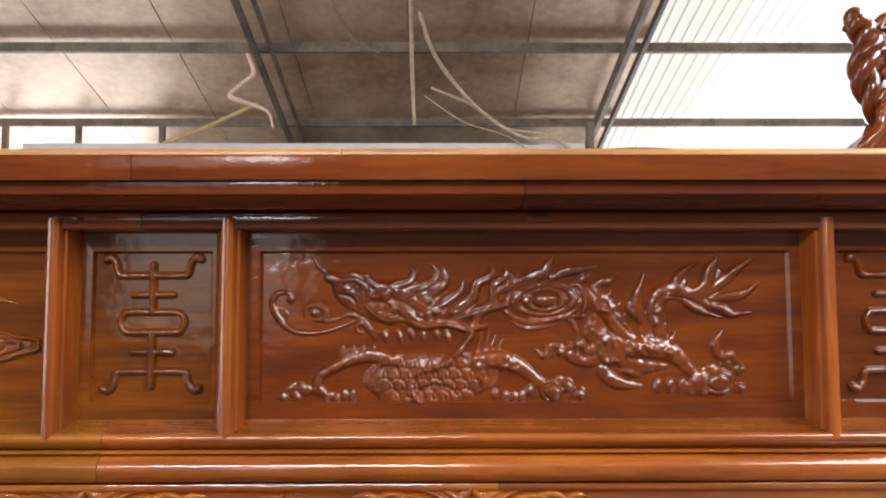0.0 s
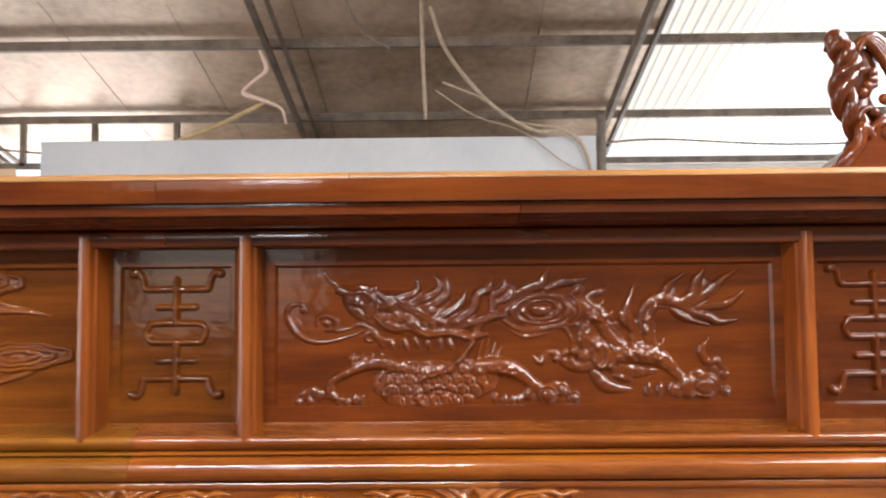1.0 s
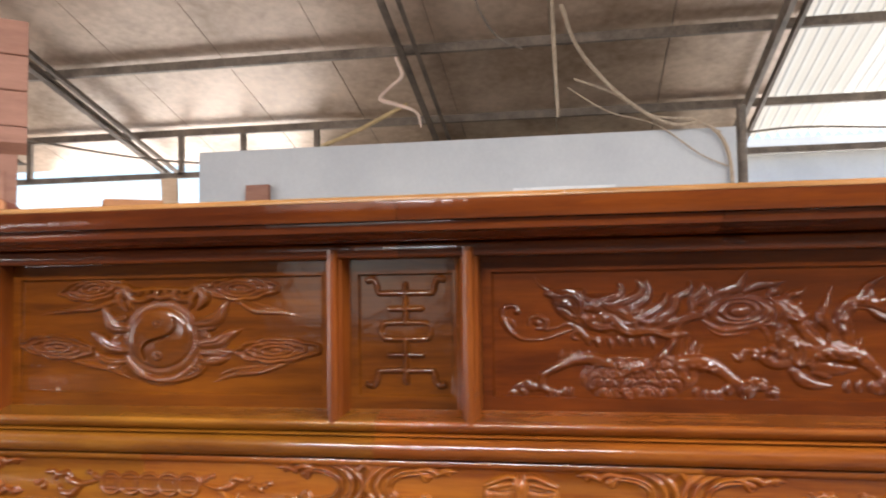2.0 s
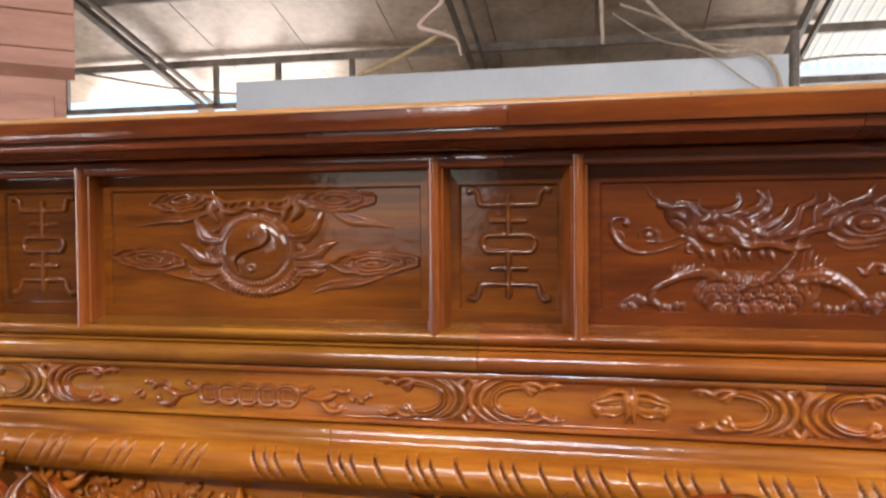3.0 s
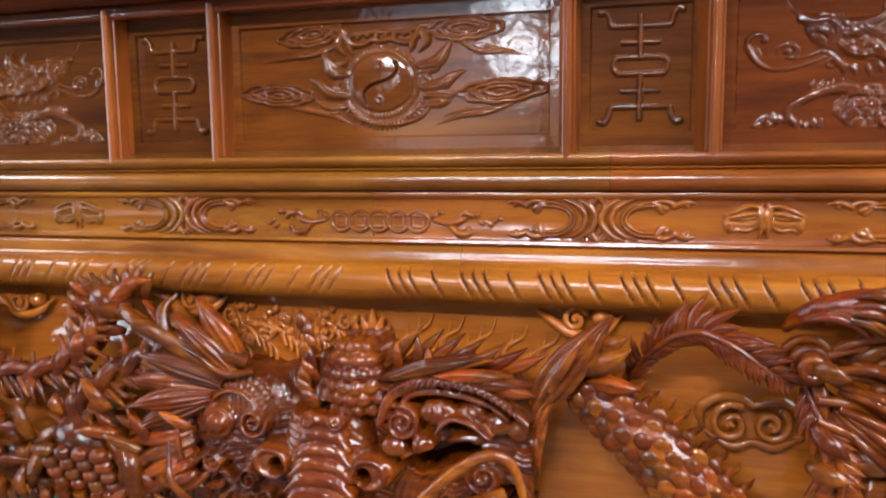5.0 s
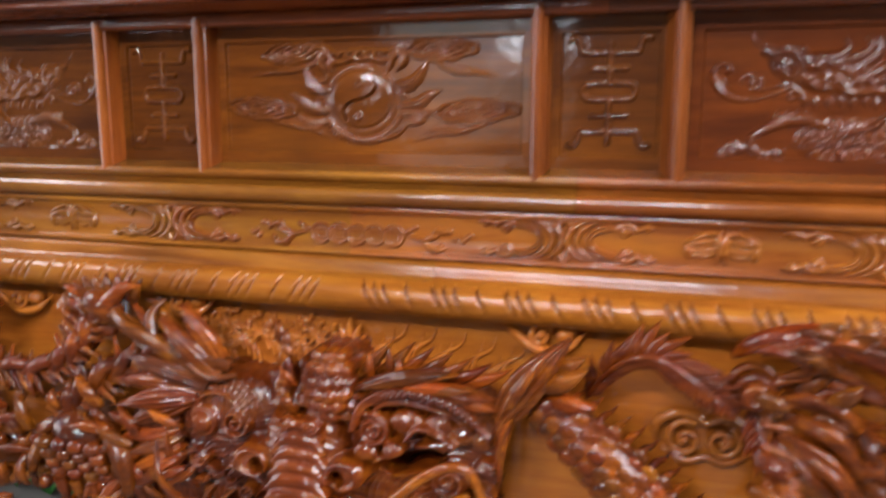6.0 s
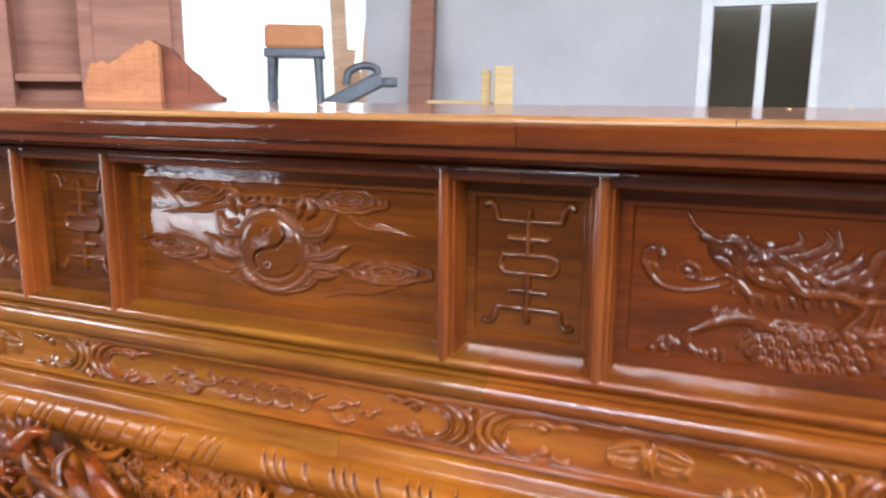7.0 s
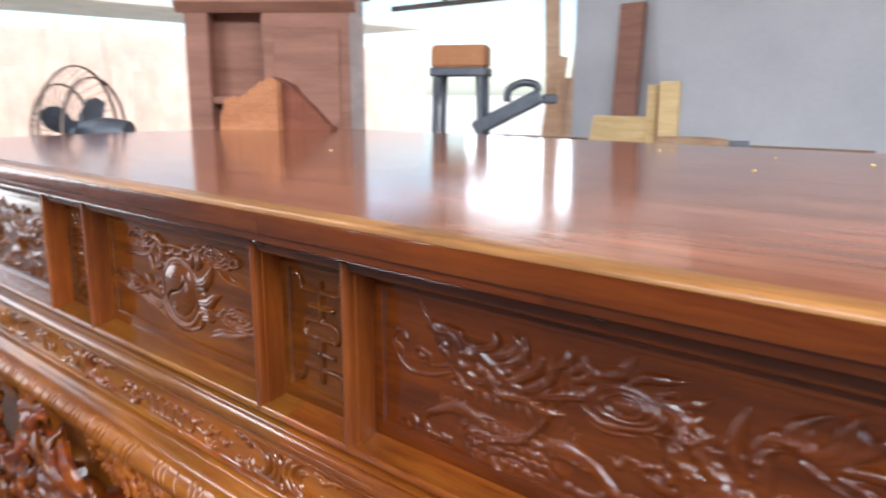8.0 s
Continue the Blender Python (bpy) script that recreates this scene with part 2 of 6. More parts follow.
def slab(bm, x0, x1, y0, y1, z0, z1, r=0.0, m=None):
    """A box with rounded edges."""
    g = bmesh.ops.create_cube(bm, size=1)["verts"]
    for v in g:
        v.co = ((x0 + x1) / 2 + v.co.x * (x1 - x0), (y0 + y1) / 2 + v.co.y * (y1 - y0), (z0 + z1) / 2 + v.co.z * (z1 - z0))
    if r:
        edges = list({e for v in g for e in v.link_edges})
        g = list({v for f in bmesh.ops.bevel(bm, geom=edges, offset=r, segments=2, affect="EDGES", profile=0.5)["faces"] for v in f.verts} | {v for v in g if v.is_valid})
    if m:
        bmesh.ops.transform(bm, matrix=m, verts=g)


def arc(cy, cz, r, a0, a1, n=6):
    """Points of an arc in (y, z), angles in degrees."""
    return [(cy + r * math.cos(radians(a0 + (a1 - a0) * i / n)), cz + r * math.sin(radians(a0 + (a1 - a0) * i / n))) for i in range(n + 1)]


def glide(pts, steps):
    """A smooth line through points of any number of values."""
    p = [Vector(q) for q in pts]
    p = [2 * p[0] - p[1]] + p + [2 * p[-1] - p[-2]]
    out = []
    for i in range(1, len(p) - 2):
        for k in range(steps):
            t = k / steps
            out.append(0.5 * (2 * p[i] + (p[i + 1] - p[i - 1]) * t + (2 * p[i - 1] - 5 * p[i] + 4 * p[i + 1] - p[i + 2]) * t * t
                              + (3 * p[i] - p[i - 1] - 3 * p[i + 1] + p[i + 2]) * t ** 3))
    return out + [p[-2]]


def rod(bm, pts, radii, sides=7, flat=1.0, steps=5, closed_tip=True):
    """A tube of changing thickness through points; flat squeezes it towards the ground it lies on (along y)."""
    n = len(pts)
    rr = list(radii) if isinstance(radii, (list, tuple)) else [radii] * n
    line = glide([(*p, r) for p, r in zip(pts, rr)], steps)
    rings, up = [], Vector((0, 1, 0))
    for i, q in enumerate(line):
        a, b = line[max(i - 1, 0)], line[min(i + 1, len(line) - 1)]
        d = Vector(b[:3]) - Vector(a[:3])
        d = d.normalized() if d.length > 1e-9 else Vector((1, 0, 0))
        s = d.cross(up)
        s = s.normalized() if s.length > 0.05 else d.cross(Vector((0, 0, 1))).normalized()
        u = s.cross(d)
        c, r = Vector(q[:3]), max(q[3], 0.0003)
        ring = []
        for k in range(sides):
            w = 2 * math.pi * k / sides
            o = s * math.cos(w) * r + u * math.sin(w) * r
            o.y *= flat
            ring.append(bm.verts.new(c + o))
        rings.append(ring)
    for a, b in zip(rings, rings[1:]):
        for k in range(sides):
            bm.faces.new((a[k], a[(k + 1) % sides], b[(k + 1) % sides], b[k]))
    bm.faces.new(rings[0][::-1])
    bm.faces.new(rings[-1])


def lump(bm, c, r, turn=0.0, u=8, v=6):
    """An egg of radii r, turned about y."""
    cs, sn = math.cos(radians(turn)), math.sin(radians(turn))
    rings = []
    for j in range(1, v):
        b = math.pi * j / v
        ring = []
        for i in range(u):
            a = 2 * math.pi * i / u
            x, y, z = r[0] * math.sin(b) * math.cos(a), r[1] * math.sin(b) * math.sin(a), r[2] * math.cos(b)
            ring.append(bm.verts.new((c[0] + x * cs + z * sn, c[1] + y, c[2] - x * sn + z * cs)))
        rings.append(ring)
    top = bm.verts.new((c[0] + r[2] * sn, c[1], c[2] + r[2] * cs))
    low = bm.verts.new((c[0] - r[2] * sn, c[1], c[2] - r[2] * cs))
    for a, b in zip(rings, rings[1:]):
        for i in range(u):
            bm.faces.new((a[i], b[i], b[(i + 1) % u], a[(i + 1) % u]))
    for i in range(u):
        bm.faces.new((top, rings[0][i], rings[0][(i + 1) % u]))
        bm.faces.new((low, rings[-1][(i + 1) % u], rings[-1][i]))


# ---- the workshop: floor, roof, walls ----
def setting(name, bm, material, label, category, smooth=None):
    return tagged(part(name, bm, material, None, label, smooth), "", category, "", "structure")


bm = bmesh.new()
slab(bm, -6.0, 6.0, -5.0, 7.6, -0.12, 0.0)
floor = setting("floor", bm, CONCRETE, "bare dusty concrete workshop floor", "floor")
bm = bmesh.new()
slab(bm, -400, 400, -400, 400, -0.4, -0.13)
setting("ground", bm, GROUND, "sunlit pale dry ground outside the workshop", "ground")

EAVE_Y, EAVE_Z, RISE, RIDGE_Y = 6.5, 2.87, 0.27, 0.2


def roof_z(y):
    return EAVE_Z + RISE * (EAVE_Y - y if y > RIDGE_Y else EAVE_Y - RIDGE_Y - (RIDGE_Y - y))


# lined roof: flat panels with joints, one mesh
bm = bmesh.new()
LINED = 2.25
xs = [-6.4 + 0.96 * i for i in range(10)]
xs = [x for x in xs if x < LINED - 0.2] + [LINED]
for ya, yb in ((7.4, 3.6), (3.59, RIDGE_Y), (RIDGE_Y, -0.19), (-0.2, -3.0), (-3.01, -5.6)):
    for xa, xb in zip(xs, xs[1:]):
        if yb < -2.9 < ya and xa > -5.0 and xb < -3.0 or yb < -3.1 and -2.7 < xa < 1.8:
            continue
        za, zb = roof_z(ya) + 0.07, roof_z(yb) + 0.07
        q = [(xa + 0.004, ya, za), (xb - 0.004, ya, za), (xb - 0.004, yb, zb), (xa + 0.004, yb, zb)]
        lo = [bm.verts.new(p) for p in q]
        hi = [bm.verts.new((x, y, z + 0.03)) for x, y, z in q]
        bm.faces.new(lo), bm.faces.new(hi[::-1])
        for i in range(4):
            bm.faces.new((lo[i], lo[(i + 1) % 4], hi[(i + 1) % 4], hi[i]))
setting("ceiling", bm, FOIL, "dusty grey roof lining of wide stained panels", "ceiling")

# weather sheet over the lining keeps the joints dark
bm = bmesh.new()
for ya, yb in ((7.45, RIDGE_Y), (RIDGE_Y, -3.0)):
    za, zb = roof_z(ya) + 0.12, roof_z(yb) + 0.12
    lo = [bm.verts.new(p) for p in ((-6.5, ya, za), (LINED, ya, za), (LINED, yb, zb), (-6.5, yb, zb))]
    hi = [bm.verts.new(v.co + Vector((0, 0, 0.01))) for v in lo]
    bm.faces.new(lo), bm.faces.new(hi[::-1])
    for i in range(4):
        bm.faces.new((lo[i], lo[(i + 1) % 4], hi[(i + 1) % 4], hi[i]))
setting("roof_sheet", bm, SHEET, "steel roof sheet over the lining", "roof")

# corrugated roof on the side bay: a weathered strip beside the rafter, then clear sheet
def corrugated(name, x0, x1, pitch, deep, material, label):
    verts, faces = [], []
    rows = [7.4 - 0.4 * i for i in range(33)]
    cols = int((x1 - x0) / pitch * 8)
    for y in rows:
        for i in range(cols + 1):
            x = x0 + (x1 - x0) * i / cols
            verts.append((x, y, roof_z(y) + 0.10 + deep * math.sin(2 * math.pi * x / pitch)))
    for j in range(len(rows) - 1):
        for i in range(cols):
            k = j * (cols + 1) + i
            faces.append((k, k + 1, k + cols + 2, k + cols + 1))
    tagged(raw_part(name, verts, faces, material, None, label), "", "roof", "", "structure")


corrugated("fibre_roof", LINED + 0.05, LINED + 0.68, 0.098, 0.030, FIBRE, "weathered beige corrugated fibre roof strip")
corrugated("translucent_roof", LINED + 0.685, LINED + 4.25, 0.098, 0.022, CLEAR, "pale translucent corrugated roof sheet glowing with daylight")


# unseen clear sheets, added to go with the fill lamp under the front slope
bm = bmesh.new()
for k in range(5):
    xa, xb = -2.55 + 0.96 * k, -1.60 + 0.96 * k
    bm.faces.new([bm.verts.new(p) for p in ((xa, -3.05, roof_z(-3.05) + 0.085), (xb, -3.05, roof_z(-3.05) + 0.085), (xb, -5.5, roof_z(-5.5) + 0.085), (xa, -5.5, roof_z(-5.5) + 0.085))])
bmesh.ops.solidify(bm, geom=list(bm.faces), thickness=0.004)
setting("added_roof_light", bm, CLEAR, "pale translucent roof sheets added unseen over the front", "roof")


def steel_bar(name, a, b, w, h, label, category="beam"):
    """A straight steel channel between two points."""
    a, b = Vector(a), Vector(b)
    bm = bmesh.new()
    d = b - a
    prof = [(-w / 2, -h / 2), (w / 2, -h / 2), (w / 2, -h / 2 + 0.012), (-w / 2 + 0.012, -h / 2 + 0.012), (-w / 2 + 0.012, h / 2 - 0.012), (w / 2, h / 2 - 0.012), (w / 2, h / 2), (-w / 2, h / 2)]
    prism(bm, prof, 0, d.length)
    q = Vector((1, 0, 0)).rotation_difference(d.normalized()).to_matrix().to_4x4()
    bmesh.ops.transform(bm, matrix=Matrix.Translation(a) @ q, verts=bm.verts)
    ob = part(name, bm, STEEL, None, label)
    return tagged(ob, "", category, "roof frame", "structure")


for y in (6.5, 5.3, 4.1, 2.9, 1.7, 0.5, -0.9, -2.2, -3.5, -4.8):
    steel_bar("purlin", (-6.3, y, roof_z(y)), (6.3, y, roof_z(y)), 0.05, 0.075, "dark rusty steel purlin under the roof lining")
for x in (-4.2, -0.9, 2.05, 5.4):
    for ya, yb in ((7.3, RIDGE_Y), (-5.5, RIDGE_Y)):
        steel_bar("rafter", (x, ya, roof_z(ya) - 0.09), (x, yb, roof_z(yb) - 0.09), 0.05, 0.075, "dark steel rafter following the roof slope")
        steel_bar("rafter", (x + 0.13, ya, roof_z(ya) - 0.08), (x + 0.13, yb, roof_z(yb) - 0.08), 0.035, 0.045, "thin steel rafter beside the main one")
    for y in (7.0, -5.3)[(x < -4):]:
        steel_bar("steel_post", (x, y, 0), (x, y, roof_z(y) - 0.12), 0.09, 0.09, "dark steel post carrying the roof", "post")
for x in (-5.4, -3.6, -2.9, -2.1):
    steel_bar("steel_post", (x, 6.5, 2.42), (x, 6.5, 2.83), 0.05, 0.05, "short steel strut under the eave", "post")
steel_bar("eave_rail", (-6.3, 6.5, 2.42), (6.3, 6.5, 2.42), 0.05, 0.06, "thin steel rail below the eave")

# white partition behind the altar, with a sliding window let into it
W0, W1, WY, WT = -2.6, 1.67, 5.0, 2.35
bm = bmesh.new()
for x0, x1, z0, z1 in ((W0, 0.02, 0, WT), (0.02, 0.79, 0, 0.9), (0.02, 0.79, 1.95, WT), (0.79, W1, 0, WT)):
    slab(bm, x0, x1, WY, WY + 0.1, z0, z1)
wall = setting("wall_north", bm, WALL, "white painted partition wall with scuffed top edge", "wall")

win = thing("window_1", "white framed sliding window with two dark panes", "window", (0, WY, 0), "", "structure")
bm = bmesh.new()
for x0, x1, z0, z1 in ((0.02, 0.10, 0.9, 1.95), (0.735, 0.79, 0.9, 1.95), (0.10, 0.735, 0.9, 0.96), (0.10, 0.735, 1.90, 1.95), (0.40, 0.46, 0.96, 1.90)):
    slab(bm, x0, x1, -0.02, 0.08, z0, z1, 0.006)
part("window_frame", bm, ALUMINIUM, win)
for x0, x1 in ((0.10, 0.40), (0.46, 0.735)):
    bm = bmesh.new()
    slab(bm, x0, x1, 0.035, 0.041, 0.96, 1.90)
    part("pane", bm, GLASS, win)

# dark store behind the partition
bm = bmesh.new()
slab(bm, -2.3, 1.6, 7.2, 7.3, 0, 2.80)
slab(bm, -0.72, -0.66, 5.1, 7.2, 0, 2.30)
slab(bm, 1.54, 1.6, 5.1, 7.2, 0, 2.30)
setting("wall_back_store", bm, SHEET, "dim beige boarding behind the partition", "wall")

# front wall behind the camera with a wide gateway; right wall
bm = bmesh.new()
for x0, x1, z0, z1 in ((-6.1, -5.8, 0, 3.0), (-5.8, -3.8, 0.19, 3.0), (-3.8, -1.9, 0, 3.0), (-0.55, 6.1, 0, 3.0), (-1.9, -0.55, 2.05, 3.0), (-1.9, -0.55, 0, 0.92)):
    slab(bm, x0, x1, -5.1, -5.0, z0, z1)
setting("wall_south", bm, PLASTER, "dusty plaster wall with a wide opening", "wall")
bm = bmesh.new()
slab(bm, 6.0, 6.1, -5.1, 7.4, 0, 3.0)
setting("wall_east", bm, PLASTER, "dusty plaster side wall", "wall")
bm = bmesh.new()
slab(bm, -6.1, -6.0, -5.0, -3.3, 0, 3.0)
slab(bm, -6.1, -6.0, -3.3, 7.4, 2.75, 3.0)
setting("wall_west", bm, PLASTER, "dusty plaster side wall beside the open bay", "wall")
# pale building outside the back bay
bm = bmesh.new()
slab(bm, 1.9, 16, 12, 12.3, -0.1, 3.4)
slab(bm, 1.9, 16, 11.7, 12.0, 3.3, 3.5)
setting("wall_yard", bm, WALL, "sunlit white yard wall outside", "wall")


# ---- the altar cabinet ----
XS = (0.215, 0.366, 0.889, 1.042)     # divider places from the middle, on both sides
SILL, HEAD = 1.030, 1.212             # heights of the frieze openings
HALF = 1.062
altar = thing("altar_cabinet", "glossy orange-brown lacquered altar cabinet with carved frieze and apron", "altar cabinet")


def moulding(name, profile, cuts, material, label=""):
    for i, (a, b) in enumerate(zip(cuts, cuts[1:])):
        bm = bmesh.new()
        prism(bm, profile, a + 0.0003, b - 0.0003)
        part(name, bm, material[i % len(material)] if isinstance(material, tuple) else material, altar, label, 50)


# top board: planks with a pale rounded nose along the front
ENDX, TOPZ, FRONT, BACK = 1.13, 1.268, -0.050, 1.06
for i in range(8):
    y0 = FRONT + 0.024 + (BACK - FRONT - 0.024) * i / 8
    y1 = FRONT + 0.024 + (BACK - FRONT - 0.024) * (i + 1) / 8
    for x0, x1 in ((-ENDX, -0.31 + 0.23 * (i % 3)), (-0.31 + 0.23 * (i % 3), ENDX)):
        bm = bmesh.new()
        slab(bm, x0, x1, y0, y1, 1.243, TOPZ, 0.0006)
        part("top_plank", bm, TOP, altar)
nose = [(FRONT + 0.0235, TOPZ + 0.0005)] + arc(FRONT + 0.005, TOPZ - 0.0045, 0.005, 90, 180, 5) + [(FRONT, TOPZ - 0.0055), (FRONT + 0.0235, TOPZ - 0.0055)]
moulding("top_nose", nose, (-ENDX, -0.52, 0.47, 0.98, ENDX), EDGE, "pale yellow-brown rounded front edge")
face = [(FRONT + 0.0235, TOPZ - 0.006), (FRONT, TOPZ - 0.006), (FRONT, 1.2440), (FRONT + 0.0008, 1.2424), (FRONT + 0.006, 1.2420), (FRONT + 0.0235, 1.2420)]
moulding("top_fascia", face, (-ENDX, 0.30, ENDX), FASCIA, "dark red-brown fascia below the top edge")
bead = [(0.03, 1.2415), (-0.0415, 1.2415), (-0.0415, 1.2335), (-0.0405, 1.2318), (-0.034, 1.2312), (-0.020, 1.2275), (-0.008, 1.2235), (0.012, 1.2225), (0.03, 1.222)]
moulding("top_bead", bead, (-ENDX + 0.01, -0.60, 0.62, ENDX - 0.01), FASCIA, "dark red-brown stepped lip under the fascia")

# frieze head rail, dividers, sill
head = [(0.055, 1.2215), (0.0005, 1.2215), (-0.0006, 1.2206), (-0.0012, 1.2190), (0.0, 1.2085), (0.0012, 1.2068), (0.006, 1.2062), (0.034, 1.2050), (0.055, 1.2050)]
moulding("head_rail", head, (-HALF, -0.20, 0.29, HALF), FASCIA)
sill = [(0.055, 1.0415), (0.034, 1.0415), (0.0, 1.0312)] + arc(0.0002, 1.0268, 0.0045, 95, 210, 5) + [(-0.001, 1.0215), (0.003, 1.0180), (0.008, 1.0172), (0.055, 1.0172)]
moulding("sill_rail", sill, (-HALF, 0.262, HALF), (YELLOW, RAIL), "orange-brown sloping sill rail")
lower_bead = [(0.055, 1.0168), (-0.0045, 1.0168), (-0.0056, 1.0158), (-0.005, 1.0147), (-0.002, 1.0140)] + arc(-0.0005, 1.0020, 0.0115, 95, 262, 8) + [(0.055, 0.9904)]
moulding("lower_bead", lower_bead, (-HALF - 0.01, 0.262, HALF + 0.01), (YELLOW, RAIL), "orange-brown rounded bead")



def divider_mesh(left, right):
    """Upright with a beaded nose and flat slanting sides; left and right are the half widths of its foot."""
    def side(w):
        return [(w, 0.036), (0.0092, 0.0075), (0.0086, 0.0052), (0.0064, 0.0046), (0.0062, 0.0010), (0.0046, -0.0026), (0.0022, -0.0042)]
    bm = bmesh.new()
    upright(bm, [(-x, y) for x, y in side(left)] + [(0, -0.0046)] + side(right)[::-1], 1.0265, 1.2165)
    return bm


first = part("divider", divider_mesh(0.0135, 0.0135), DIVIDER, altar, "", 28)
first.location.x = XS[0]
for x in XS[2:] + tuple(-x for x in XS):
    ob = new("divider", first.data)
    ob.parent, ob.location.x = altar, x
part("divider", divider_mesh(0.0225, 0.0115), DIVIDER, altar, "upright with one broad slanting side", 28).location.x = XS[1]

# panels: a flat border round a slightly deeper field
FIELD_Y = 0.031


def panel(x0, x1):
    """Recessed frieze panel with a stepped border, for one bay."""
    bm = bmesh.new()
    z0, z1 = 1.032, 1.206
    slab(bm, x0, x1, FIELD_Y, FIELD_Y + 0.015, z0, z1)
    outer = [(x0, z0), (x1, z0), (x1, z1), (x0, z1)]
    sx, f0, f1 = 0.0120, 1.0530, 1.1895
    inner = [(x0 + sx, f0), (x1 - sx, f0), (x1 - sx, f1), (x0 + sx, f1)]
    vo = [bm.verts.new((x, FIELD_Y - 0.005, z)) for x, z in outer]
    vi = [bm.verts.new((x, FIELD_Y - 0.0045, z)) for x, z in inner]
    vd = [bm.verts.new((x + (0.002 if i in (0, 3) else -0.002), FIELD_Y - 0.0003, z + (0.002 if i < 2 else -0.002))) for i, (x, z) in enumerate(inner)]
    for i in range(4):
        j = (i + 1) % 4
        bm.faces.new((vo[i], vo[j], vi[j], vi[i]))
        bm.faces.new((vi[i], vi[j], vd[j], vd[i]))
    return part("frieze_panel", bm, PANEL if x0 > 0.3 else CENTRE_PANEL if abs(x0 + x1) < 0.01 else BROWN_PANEL, altar, "dark red-brown recessed panel")


BAYS = [(-XS[3], -XS[2]), (-XS[2], -XS[1]), (-XS[1], -XS[0]), (-XS[0], XS[0]), (XS[0], XS[1]), (XS[1], XS[2]), (XS[2], XS[3])]
panels = [panel(a + 0.0095, b - 0.0095) for a, b in BAYS]

# carved band, fillet, nicked torus
band = [(0.055, 0.9898), (0.004, 0.9898), (-0.002, 0.9888), (-0.003, 0.9868), (-0.002, 0.9835), (0.0025, 0.9815), (0.0035, 0.9800), (0.0035, 0.9365), (0.0025, 0.9350), (-0.0025, 0.9342), (-0.0035, 0.9310), (-0.001, 0.9285), (0.008, 0.9278), (0.055, 0.9278)]
moulding("carved_band", band, (-HALF - 0.005, -0.012, 0.60, HALF + 0.005), (YELLOW_BAND, RAIL, RAIL), "yellow-brown band carved with scrolls and coins")
fillet = [(0.055, 0.9273), (-0.009, 0.9273), (-0.0115, 0.9255), (-0.0125, 0.9160), (-0.0135, 0.9138), (-0.0140, 0.9125), (-0.0165, 0.9085), (-0.0230, 0.9065), (0.055, 0.9060)]
moulding("base_fillet", fillet, (-HALF - 0.02, 0.10, HALF + 0.02), MOULD)


def torus_strip():
    """Half-round base moulding with gouged slanting nicks that lean away from the middle."""
    verts, faces, nx, na = [], [], 5200, 16
    x0, x1 = -HALF - 0.045, HALF + 0.045
    marks, x, k = [], 0.02, 0
    while x < x1:
        for d in ((0, 0.0125, 0.025) if k % 2 == 0 else (0.0,)):
            marks += [x + d, -(x + d) - 0.02]
        x += 0.052 if k % 2 == 0 else 0.034
        k += 1
    marks = np.array(marks)
    depth = np.zeros((nx + 1, na + 1))
    for i in range(nx + 1):
        x = x0 + (x1 - x0) * i / nx
        for j in range(na + 1):
            a = math.pi * (0.5 + j / na)
            u = j / na
            lean = (0.012 * (u - 0.35) + 0.034 * max(0, u - 0.12) ** 2) * (1 if x > -0.01 else -1)
            near = np.min(np.abs(marks + lean - x))
            cut = 0.0085 * max(0.0, 1 - near / 0.0019) ** 0.7 * max(0.0, 1 - abs(u - 0.40) / 0.29) ** 0.6
            depth[i, j], r = cut, 0.0215 - cut
            verts.append((x, -0.020 + r * 0.85 * math.cos(a) * 1.2, 0.8862 + r * math.sin(a)))
        verts.append((x, 0.05, 0.8645))
        verts.append((x, 0.05, 0.9058))
    row = na + 3
    for i in range(nx):
        for j in range(row):
            a, b = i * row + j, i * row + (j + 1) % row
            faces.append((a, b, b + row, a + row))
    ob = raw_part("nicked_torus", verts, faces, MOULD, altar, "orange-brown rounded moulding with gouged slanting nicks")
    # faces deep in the gouges take a darker colour
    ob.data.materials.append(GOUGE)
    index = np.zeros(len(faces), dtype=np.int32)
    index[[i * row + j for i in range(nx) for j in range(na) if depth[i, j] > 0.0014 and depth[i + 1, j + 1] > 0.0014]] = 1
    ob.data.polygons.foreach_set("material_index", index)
    return ob


torus_strip()

# carcass: sides, back, apron boards, legs
bm = bmesh.new()
for x0, x1 in ((-HALF, -HALF + 0.03), (HALF - 0.03, HALF)):
    slab(bm, x0, x1, 0.057, 1.0, 0.60, 1.2215)
slab(bm, -HALF + 0.03, HALF - 0.03, 0.97, 1.0, 0.60, 1.2215)
slab(bm, -HALF + 0.03, HALF - 0.03, 0.06, 0.97, 0.863, 0.89)
part("carcass", bm, FASCIA, altar)


def apron_y(z):
    """The apron swells forwards towards its lower edge."""
    return 0.002 - 0.06 * (0.863 - z)


